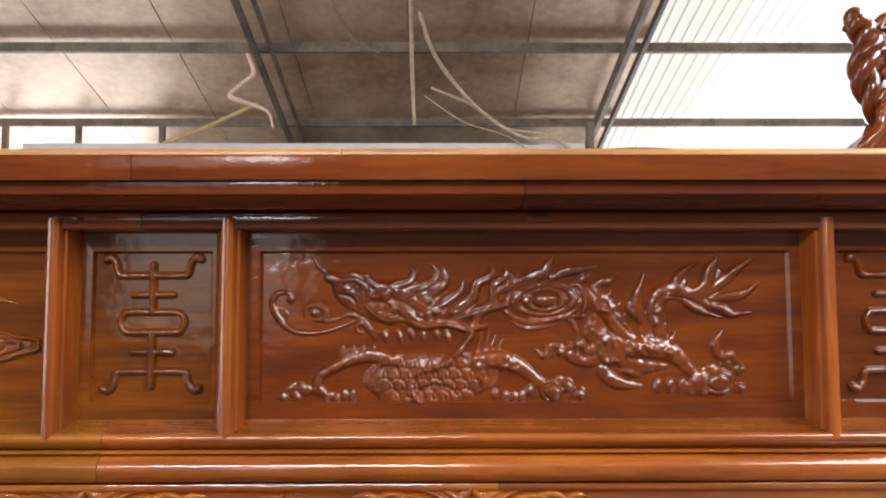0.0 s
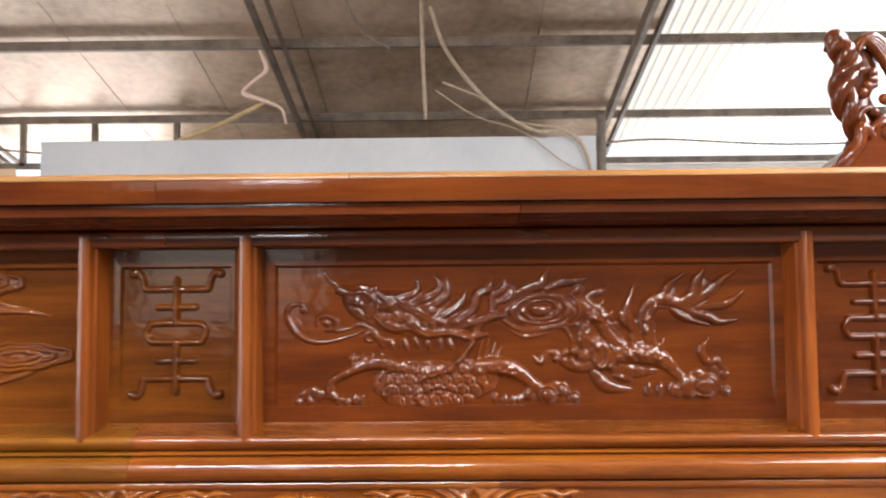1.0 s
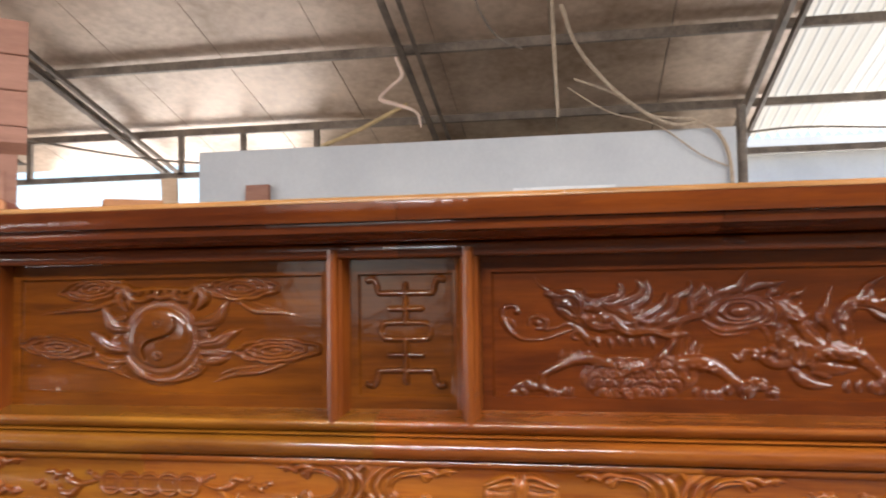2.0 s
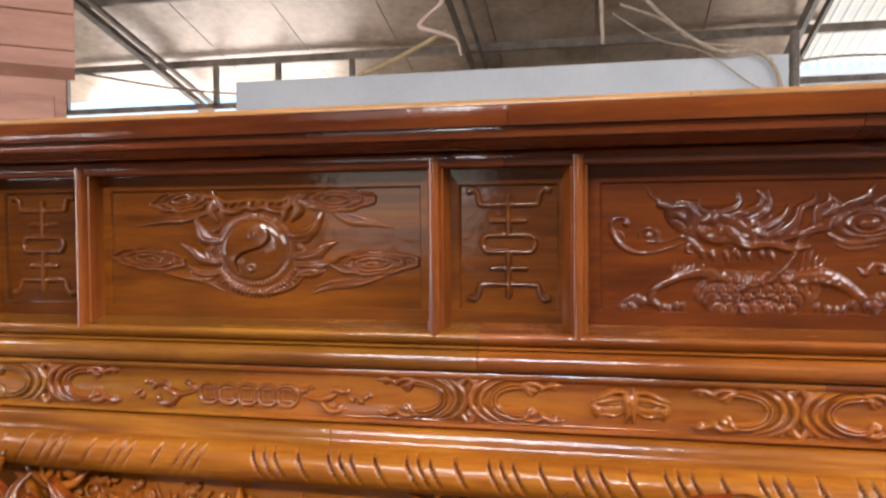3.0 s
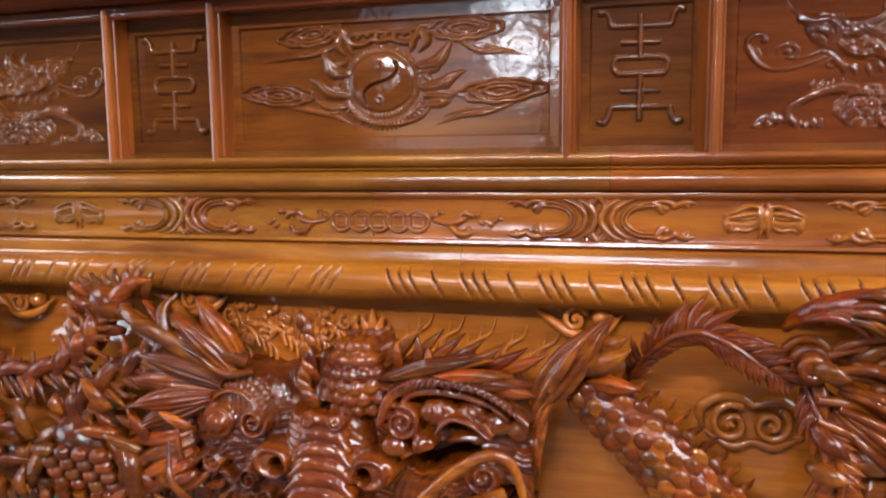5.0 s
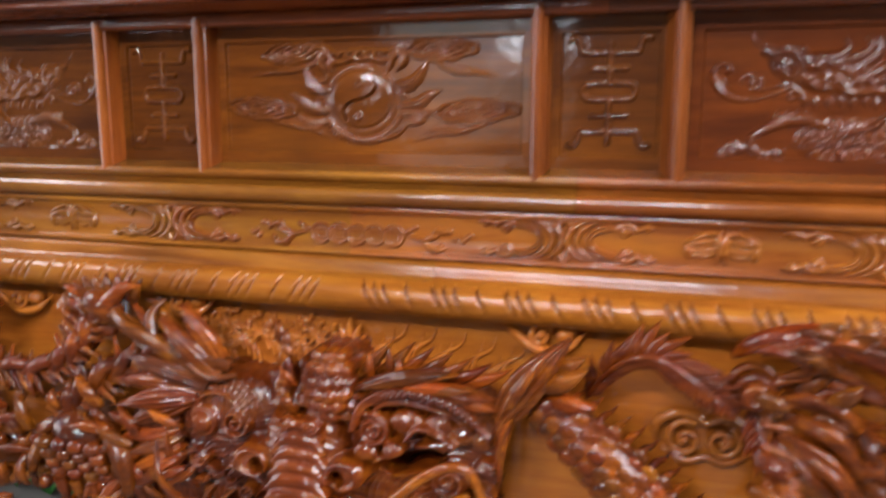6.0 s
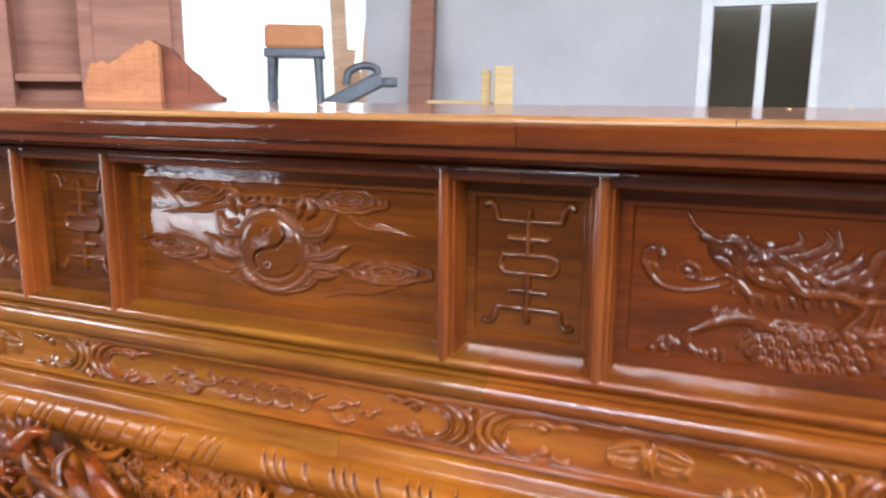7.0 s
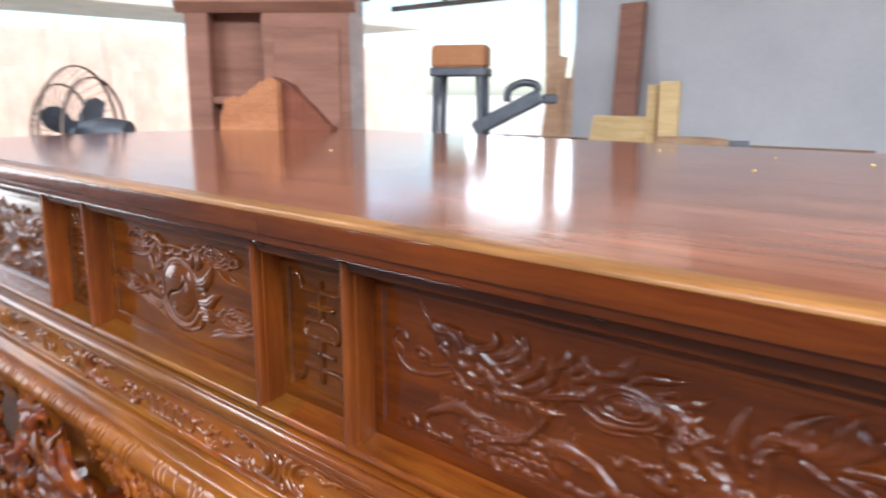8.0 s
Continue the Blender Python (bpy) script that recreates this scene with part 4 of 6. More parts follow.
def moon(panel_ob):
    """Yin-yang disc in a flaming collar between four clouds with trailing tails; drawn in millimetres."""
    f = Field(0.0, 1.0455, 0.001, 0.001, 400, 143, 1, 0.00062, gain=1.5)
    rng = random.Random(8)
    u0, v0, a, b = 193, 73, 40, 35
    # collar of short tufts, beaded beard below
    f.egg(u0, v0, a + 9, b + 9, 0, 0.03, 0.4)
    for i in range(64):
        w = 2 * math.pi * i / 64
        c, s = math.cos(w), math.sin(w)
        f.stroke([(u0 + (a + 2) * c, v0 + (b + 2) * s), (u0 + (a + 5) * c + 1.5 * s, v0 + (b + 5) * s), (u0 + (a + 8) * c, v0 + (b + 8) * s)], (1.3, 1.8, 0.7), 0.9, 0.2)
    f.egg(u0, v0, a, b, 0, 0.13, 1.6)
    f.cut([(211, 96), (214, 86), (205, 76), (190, 71.5), (179, 67.5), (172, 59), (175, 47)], 1.7, 3.4)
    for u, v in ((193, 91), (192, 52)):
        f.ring(u, v, 3.9, 3.5, 1.5, 1.0, 5.2)
    f.stroke([(149, 46), (162, 31), (187, 23), (215, 23), (240, 30), (254, 43)], (1.2, 2.4, 2.6, 2.4, 1.2), 1.0, 0.5)
    for i in range(24):
        w = radians(208 + 124 * i / 23)
        c, s = math.cos(w), math.sin(w)
        f.egg(u0 + 2 + (a + 13) * c, v0 + (b + 14.5) * s, 4.4, 3.2, math.degrees(w), 0.8, 0.8)
        f.egg(u0 + 2 + (a + 20) * c, v0 + (b + 20) * s, 2.3, 1.8, math.degrees(w), 0.9, 0.2)
    # flames at both sides of the disc, like broad hooked leaves
    for pts, r in (([(149, 84), (130, 87), (124, 101), (114, 114)], (5, 8, 6, 0.8)),
                   ([(146, 98), (134, 95), (127, 99)], (4, 5, 3)),
                   ([(146, 59), (125, 64), (114, 74), (98, 81)], (5, 8, 6, 0.8)),
                   ([(146, 46), (127, 46), (116, 50), (107, 56)], (4, 6.5, 5, 0.8)),
                   ([(138, 62), (134, 71), (141, 76)], (4, 5, 1)),
                   ([(138, 40), (131, 40), (127, 44)], (3, 5, 2)),
                   ([(241, 90), (261, 94), (271, 105), (279, 118)], (5, 8, 6, 0.8)),
                   ([(241, 84), (258, 86), (263, 90)], (3, 5, 2)),
                   ([(246, 65), (267, 68), (279, 76), (296, 83)], (5, 8, 6, 0.8)),
                   ([(246, 56), (266, 56), (276, 55), (285, 58)], (4, 6, 5, 0.8)),
                   ([(250, 45), (266, 47), (279, 49)], (4, 6, 1)),
                   ([(252, 75), (248, 79), (253, 83)], (3, 4, 1))):
        f.stroke(pts, r, 0.5, 0.8)
        f.cut(pts[:-1], 1.0, 1.2)
    # curling crown over the disc
    for pts, r in (([(132, 136), (146, 134), (149, 125), (159, 118), (172, 118), (183, 122), (193, 120), (205, 122), (217, 118), (229, 118), (238, 125), (241, 134), (254, 136)], (3, 4, 4, 3.4, 3.4, 3.4, 3.4, 3.4, 4, 4, 3)),
                   ([(149, 136), (157, 129), (172, 130), (193, 131), (215, 130), (230, 130), (237, 136)], (2, 3.4, 3, 3, 3, 3.4, 2)),
                   ([(142, 128), (138, 118), (146, 107)], (4, 6, 2)),
                   ([(245, 128), (249, 118), (240, 107)], (4, 6, 2)),
                   ([(153, 125), (153, 114), (157, 106)], (3, 4, 1)),
                   ([(232, 125), (232, 114), (228, 106)], (3, 4, 1))):
        f.stroke(pts, r, 0.8, 0.8)
    for i in range(6):
        f.egg(164 + 11.5 * i, 126 + 2 * (i % 2), 4.2, 3.2, 30 * (-1) ** i, 0.6, 1.2)
    # four clouds: lobed rims one inside the other, knobs between, and a long tail
    for u, v, half, high, turn, tip in ((105, 132, 40, 13.5, 6, -1), (293, 130, 42, 13, 0, 1), (58, 62, 47, 13, -4, -1), (336, 58, 49, 13, 2, 1)):
        c, s = math.cos(radians(turn)), math.sin(radians(turn))
        f.egg(u, v, half * 0.94, high * 0.9, turn, 0.07, 0.3)
        for scale, r, lift in ((1.0, 2.1, 0.4), (0.68, 1.8, 1.0), (0.38, 1.6, 1.5)):
            pts = []
            for k in range(49):
                w = 2 * math.pi * k / 48
                q = scale * (0.90 + 0.13 * abs(math.sin(4.5 * w)))
                x = half * q * math.cos(w) * (1 - 0.1 * abs(math.sin(w)))
                x, y = x + tip * scale * half * 0.16 * max(0, tip * math.cos(w)) ** 6, high * q * math.sin(w)
                pts.append((u + x * c - y * s, v + x * s + y * c))
            f.stroke(pts, r, 1.3, lift)
        for k in range(5):
            w = rng.uniform(0, 6.28)
            f.egg(u + half * 0.55 * math.cos(w), v + high * 0.55 * math.sin(w), 2.6, 1.7, rng.uniform(-40, 40), 1.0, 1.0)
        f.egg(u, v, 7, 2.4, turn, 1.0, 1.0)
    for pts, r in (([(145, 121), (108, 109), (70, 106), (32, 101)], (2.4, 3.4, 2.8, 0.6)), ([(138, 127), (101, 114), (80, 111)], (1, 2, 0.6)), ([(288, 117), (311, 104), (338, 102), (368, 97)], (2.4, 3.4, 2.8, 0.6)),
                   ([(306, 114), (328, 107), (352, 103)], (1, 2, 0.6)), ([(70, 47), (107, 40), (129, 35), (156, 23)], (2, 3.2, 2.6, 0.6)), ([(92, 47), (121, 43), (147, 32)], (1, 2, 0.6)),
                   ([(350, 43), (318, 34), (291, 31), (258, 21)], (2, 3.2, 2.6, 0.6)), ([(324, 40), (291, 37), (267, 30)], (1, 2, 0.6))):
        f.stroke(pts, r, 1.0)
        f.cut(pts, 0.8, 1.2)
    return f.done("sun_disc_relief", panel_ob, "carved yin-yang disc with flames and clouds", 2, CENTRE_RELIEF, 0.35, 3)


def longevity(panel_ob, cx):
    """Rounded longevity sign in even strokes."""
    f = Field(cx, 1.1243 - 0.0672, 0.00093, 0.00112, 100, 120, 1, 0.0006, FIELD_Y, 1.45)
    for s in (1, -1):
        def m(v):
            return 60 + v * s
        f.stroke([(4, m(52)), (9, m(53)), (14, m(48)), (16, m(40)), (22, m(38.5)), (50, m(38.5)), (78, m(38.5)), (84, m(40)), (86, m(48)), (91, m(53)), (96, m(52))], (4.6, 3.8, 3.6, 3.8, 4.6), 0.95)
        f.stroke([(30, m(23)), (70, m(23))], 3.5, 0.95)
    f.stroke([(50, 107), (50, 69)], 3.8, 1.1)
    f.stroke([(50, 53), (50, 10)], 3.8, 1.1)
    ring = []
    for off, a0 in ((22, 90), (-22, 270)):
        for i in range(7):
            w = radians(a0 - 30 * i)
            ring.append((50 + off + 9 * math.cos(w), 61 + 8 * math.sin(w)))
    f.stroke(ring + [ring[0]], 3.5, 0.95)
    return f.done("longevity_sign", panel_ob, "carved longevity sign in rounded strokes", 5)


for ob, (a, b) in zip(panels, BAYS):
    w, mid = b - a, (a + b) / 2
    if w < 0.2:
        longevity(ob, mid)
    elif abs(mid) < 0.1:
        moon(ob)
    else:
        beast(ob, mid, 1 if mid > 0 else -1)

# ---- scrolls, coins and ribbons on the band ----
band_boards = sorted((o for o in altar.children if o.name.startswith("carved_band")), key=lambda o: o.data.vertices[0].co.x)


def band_of(x):
    return band_boards[0] if x < -0.012 else band_boards[1] if x < 0.60 else band_boards[2]


JOINTS = (-1.062, -0.598, -0.266, 0.250, 0.577, 1.062)


def band_cell(a, b, kind):
    """One cell of the band: nested waves at both ends, and an emblem in the middle; drawn in millimetres."""
    w = (b - a) * 1000
    f = Field((a + b) / 2, 0.9338, 0.001, 0.001, w, 52, 1, 0.0007, 0.0034, 1.35)
    rng = random.Random(int(a * 100))
    for s, x0 in ((1, 0), (-1, w)):
        def m(u):
            return x0 + s * u
        for off, ra, rb, r, q0 in ((50, 47, 27, 4.2, 112), (51, 37.5, 23, 3.8, 104)):
            pts = [(m(off + ra * math.cos(radians(q))), 26 + rb * math.sin(radians(q))) for q in range(q0, 361 - q0, 10)]
            f.stroke(pts, (1.2, r, r, r, 1.2), 1.15)
        pts = [(m(53 + 26 * math.cos(radians(q))), 26 + 16.5 * math.sin(radians(q))) for q in range(66, 295, 12)]
        f.stroke(pts, (3.0, 4.4, 4.2, 4.0, 4.2, 4.4, 3.0), 1.25)
        f.cut(pts[1:-1], 1.2, 2.4)
        # curling tips at the open ends of the wave
        for v in (1, -1):
            f.stroke([(m(58), 26 + v * 18.5), (m(70), 26 + v * 20), (m(80), 26 + v * 16), (m(90), 26 + v * 19), (m(101), 26 + v * 17)], (3.0, 3.6, 3.2, 3.6, 0.8), 1.1)
            f.egg(m(69), 26 + v * 12.5, 5.2, 3.4, -30 * v * s, 1.2), f.egg(m(79), 26 + v * 14.5, 4.2, 3.2, 20 * v * s, 1.2), f.egg(m(91), 26 + v * 15, 3.4, 2.6, 0, 1.2)
            f.stroke([(m(63), 26 + v * 13), (m(66), 26 + v * 8), (m(72), 26 + v * 9)], (3.2, 2.6, 0.8), 1.1)
            f.stroke([(m(1), 26 + v * 24), (m(6), 26 + v * 16), (m(2.5), 26 + v * 7)], (4.2, 3.2, 0.8), 1.1)
            f.egg(m(9), 26 + v * 20, 4.2, 3.0, 40 * v, 1.0), f.egg(m(17), 26 + v * 22.5, 4.0, 2.4, 20 * v, 1.0)
    c = w / 2 + 4
    if kind == "bow":
        # ribbon tied in the middle: pointed upper leaves, rolled lower ends, two short tails
        for s in (-1, 1):
            f.egg(c + s * 20, 24, 20, 8.5, 0, 0.36), f.egg(c + s * 34, 22, 5, 8.5, 0, 0.9)
            f.stroke([(c + s * 4, 40), (c + s * 14, 41), (c + s * 27, 36), (c + s * 38, 31)], (2.4, 3.0, 3.2, 1.4), 1.25, 1.0)
            f.stroke([(c + s * 5, 34), (c + s * 16, 33), (c + s * 28, 30), (c + s * 37, 29)], (2.0, 3.2, 2.8, 1.6), 1.2, 0.6)
            f.stroke([(c + s * 6, 20), (c + s * 16, 15.5), (c + s * 26, 16.5), (c + s * 34, 13.5)], (1.6, 2.4, 2.2, 1.6), 1.2)
            f.cut([(c + s * 8, 27), (c + s * 20, 25), (c + s * 34, 26)], 1.3, 3)
            f.stroke([(c + s * 3, 43), (c + s * 5, 34), (c + s * 2, 22), (c + s * 4, 8)], (2.2, 3.4, 3.4, 0.8), 1.3, 1.0)
        f.egg(c, 31, 4.5, 9, 0, 1.3, 1.0)
    else:
        for i in range(-2, 3):
            x = c + 24 * i
            f.egg(x, 21, 13.5, 12.5, 0, 0.12)
            f.ring(x, 21, 13, 12, 1.9, 1.4, 0.6)
            for p, q in (((-7, -6.5), (-7, 6.5)), ((7, -6.5), (7, 6.5)), ((-7, 6.5), (7, 6.5)), ((-7, -6.5), (7, -6.5))):
                f.stroke([(x + p[0], 21 + p[1]), (x + q[0], 21 + q[1])], 1.4, 1.4, 0.4)
        for s in (-1, 1):
            # streaming ribbon and leaves on both sides of the coins
            f.stroke([(c + s * 62, 24), (c + s * 72, 21), (c + s * 86, 19), (c + s * 98, 22), (c + s * 108, 27)], (1.2, 2.4, 3.4, 4.2, 1.2), 1.2)
            f.stroke([(c + s * 80, 19), (c + s * 90, 14), (c + s * 96, 8), (c + s * 106, 7), (c + s * 116, 10)], (1.0, 3.6, 4.2, 3.6, 0.8), 1.2)
            f.stroke([(c + s * 96, 22), (c + s * 104, 31), (c + s * 114, 29), (c + s * 124, 33)], (1.4, 3.4, 3.0, 0.8), 1.2)
            f.egg(c + s * 68, 28, 5.5, 3.6, 30 * s, 1.2), f.egg(c + s * 76, 32, 4.4, 3.0, 10 * s, 1.1)
            for k in range(8):
                f.egg(c + s * (108 + 5.2 * k), 22 + rng.uniform(-10, 10), rng.uniform(3.4, 5.4), rng.uniform(2.4, 3.6), rng.uniform(-50, 50), 1.1)
    f.done("band_carving", band_of((a + b) / 2 + 0.01), "carved scrolls with " + ("a ribbon bow" if kind == "bow" else "a chain of coins"), 3, YELLOW_SCROLL if (a + b) / 2 < -0.1 else SCROLL)


for (a, b), kind in zip(zip(JOINTS, JOINTS[1:]), ("coin", "bow", "coin", "bow", "coin")):
    band_cell(a, b, kind)

# knots in the head rail
for x in (0.637, 0.228, -0.34):
    bm = bmesh.new()
    lump(bm, (x, -0.0015, 1.2165), (0.012, 0.0012, 0.0035), 4, 12, 8)
    part("knot", bm, KNOT, altar, "small dark knot in the rail", 60)


# ---- apron carving in high relief ----


bm = bmesh.new()
lump(bm, (0, 0, 0), (1, 1, 1), 0, 8, 6)
EGG = bpy.data.meshes.new("egg")
bmesh.ops.recalc_face_normals(bm, faces=bm.faces)
bm.to_mesh(EGG)
bm.free()
EGG.shade_smooth()
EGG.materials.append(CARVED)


class Carving:
    """High relief on the apron: places are (x, z, height above the board) in metres."""

    def __init__(self, seed=0):
        self.bm, self.rng, self.root = bmesh.new(), random.Random(seed), None

    def at(self, p):
        return (p[0], apron_y(p[1]) - p[2], p[1])

    def rod(self, pts, r, sides=8, steps=5, flat=1.0):
        n = len(pts)
        if not isinstance(r, (list, tuple)):
            r = (r, r)
        rr = [float(np.interp(i / (n - 1), np.linspace(0, 1, len(r)), r)) for i in range(n)]
        rod(self.bm, [self.at(p) for p in pts], rr, sides, flat, steps)

    def flush(self, name, label="", material=None):
        """What was carved since the last flush becomes a piece of its own: the first the part, the rest under it."""
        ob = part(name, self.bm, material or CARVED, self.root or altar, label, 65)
        self.bm, self.root = bmesh.new(), self.root or ob
        return ob

    def bead(self, name, p, r, turn=0.0, lean=(0, 0, 0)):
        """An egg as a piece of its own, on one shared mesh."""
        ob = new(name, EGG)
        ob.parent = self.root
        ob.matrix_basis = Matrix.Translation(self.at(p)) @ Matrix.Rotation(radians(turn), 4, "Y") @ Matrix.Diagonal((r[0], r[2], r[1], 1))

    def egg(self, p, r, turn=0.0, u=8, v=6):
        lump(self.bm, self.at(p), (r[0], r[2], r[1]), turn, u, v)

    def blade(self, root, way, length, width, rise=0.02, ribs=3, curl=0.25):
        """A pointed leaf with ribs, standing off the board."""
        c, s = math.cos(radians(way)), math.sin(radians(way))
        rows, verts = 10, []
        for i in range(rows):
            t = i / (rows - 1)
            w = width * (math.sin(math.pi * min(0.98, 0.12 + 0.88 * t)) ** 0.8) * (1 - 0.15 * t)
            bend = curl * length * t * t
            base = (root[0] + length * t * c - bend * s, root[1] + length * t * s + bend * c)
            h = root[2] + rise * math.sin(math.pi * t * 0.75)
            line = []
            m = ribs * 5
            for k in range(m + 1):
                q = k / m * 2 - 1
                dome = (1 - q * q) * width * 0.45 + abs(math.sin(q * math.pi * ribs / 2 + 0.3)) * width * 0.26 * (1 - 0.7 * t)
                line.append(self.bm.verts.new((base[0] - s * q * w, apron_y(base[1]) - h - dome, base[1] + c * q * w)))
            rim = [self.bm.verts.new((base[0] - s * q * w, apron_y(base[1]) - h + width * 0.35, base[1] + c * q * w)) for q in (1, -1)]
            verts.append(line + rim)
        for a, b in zip(verts, verts[1:]):
            n = len(a)
            for k in range(n):
                self.bm.faces.new((a[k], a[(k + 1) % n], b[(k + 1) % n], b[k]))
        self.bm.faces.new(verts[0]), self.bm.faces.new(verts[-1][::-1])

    def spiral(self, p, r, turns=1.6, thick=0.2, spin=1, start=0.0):
        pts = []
        n = int(10 * turns)
        for i in range(n + 1):
            t = i / n
            w = spin * 2 * math.pi * turns * t + start
            q = r * (1 - 0.85 * t)
            pts.append((p[0] + q * math.cos(w), p[1] + q * math.sin(w), p[2] + r * 0.25 * t))
        self.rod(pts, (r * thick, r * thick, r * thick * 0.8), 7, 2)
        self.egg((p[0], p[1], p[2] + r * 0.2), (r * 0.2, r * 0.2, r * 0.25))

    def flame(self, p, length, way, r=0.006, bend=0.5):
        c, s = math.cos(radians(way)), math.sin(radians(way))
        pts = []
        for t, o in ((0, 0), (0.35, 0.17), (0.7, -0.03), (1, 0.16)):
            o *= bend * length
            pts.append((p[0] + length * t * c - o * s, p[1] + length * t * s + o * c, p[2] * (1 - 0.5 * t)))
        self.rod(pts, (r, r, r * 0.6, 0.0006), 7, 4)

    def scaled(self, pts, r, step=0.016, size=0.0105):
        """A serpent body with rows of rounded scales and a row of back spikes."""
        self.rod(pts, r, 14, 6)
        self.flush("scaled_body", "carved serpent body with rounded scales")
        n = len(pts)
        rr = [float(np.interp(i / (n - 1), np.linspace(0, 1, len(r)), r)) for i in range(n)]
        line = glide([(*p, q) for p, q in zip(pts, rr)], 12)
        run, row = 0.0, 0
        for a, b in zip(line, line[1:]):
            run += (Vector(b[:3]) - Vector(a[:3])).length
            if run < step:
                continue
            run, row = 0.0, row + 1
            d = (Vector(b[:3]) - Vector(a[:3])).normalized()
            side, up = Vector((-d.y, d.x, 0)).normalized(), Vector((0, 0, 1))
            around = max(5, int(math.pi * b[3] / size * 0.62))
            for k in range(around):
                w = math.pi * (k + 0.5 * (row % 2) + 0.25) / around
                o = side * math.cos(w) * b[3] + up * math.sin(w) * b[3]
                c = Vector(b[:3]) + o * 0.97
                self.bead("scale", c, (size * 1.15, size * 0.9, size * 0.42), -math.degrees(math.atan2(d.y, d.x)))
            c = Vector(b[:3]) + side * b[3] * 0.95
            self.flame((c.x, c.y, c.z), b[3] * 0.7, math.degrees(math.atan2(side.y, side.x)) - 35, b[3] * 0.16)
            self.flush("spike")

    def gnarled(self, pts, r, label):
        """A branch of three strands twisted together, with thorns along it."""
        line = glide(pts, 7)
        for k in range(3):
            turn = []
            for i, p in enumerate(line):
                w = 0.55 * i + 2.1 * k
                turn.append((p.x + 0.5 * r * math.sin(w), p.y + 0.6 * r * math.cos(w), p.z + 0.6 * r * math.sin(w + 1.2)))
            self.rod(turn, (r * 0.45, r * 0.62, r * 0.6, r * 0.4), 8, 2)
        self.flush("branch", label)
        for i in range(2, len(line) - 1, 1):
            p, q = line[i], line[i - 1]
            way = math.degrees(math.atan2(q.y - p.y, q.x - p.x))
            for side in (1, -1):
                petal(self.root, "thorn", (p.x, p.y, p.z + 0.006), way + side * self.rng.uniform(28, 62), r * self.rng.uniform(1.4, 2.4), r * 0.26, 0.006, 1, 0.2 * side)

    def serrated(self, pts, width, side=1, teeth=15, lean=35):
        """An arching acanthus leaf: a rib with pointed teeth on both sides."""
        self.rod(pts, (width * 0.07, width * 0.12, width * 0.06), 8, 5)
        line = glide(pts, 10)
        for k in range(teeth):
            t = (k + 0.5) / teeth
            i = int(t * (len(line) - 2))
            p, q = line[i], line[i + 1]
            way = math.degrees(math.atan2(q.y - p.y, q.x - p.x))
            w = width * (0.55 + 0.45 * math.sin(math.pi * t))
            self.blade((p.x, p.y, p.z - 0.006), way + side * (88 - lean + 14 * math.sin(7 * k)), w * (0.9 + 0.3 * (k % 2)), w * 0.17, width * 0.10, 2, -0.25 * side)
            self.blade((p.x, p.y, p.z - 0.002), way - side * (66 - lean), w * 0.72, w * 0.19, 0.002, 2, -0.3 * side)

    def done(self, name, label="", material=None, parent=None):
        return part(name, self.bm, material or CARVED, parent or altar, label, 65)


def petal(parent, name, *blade):
    """One ribbed leaf as a piece of its own."""
    c = Carving()
    c.blade(*blade)
    return c.done(name, "", None, parent)


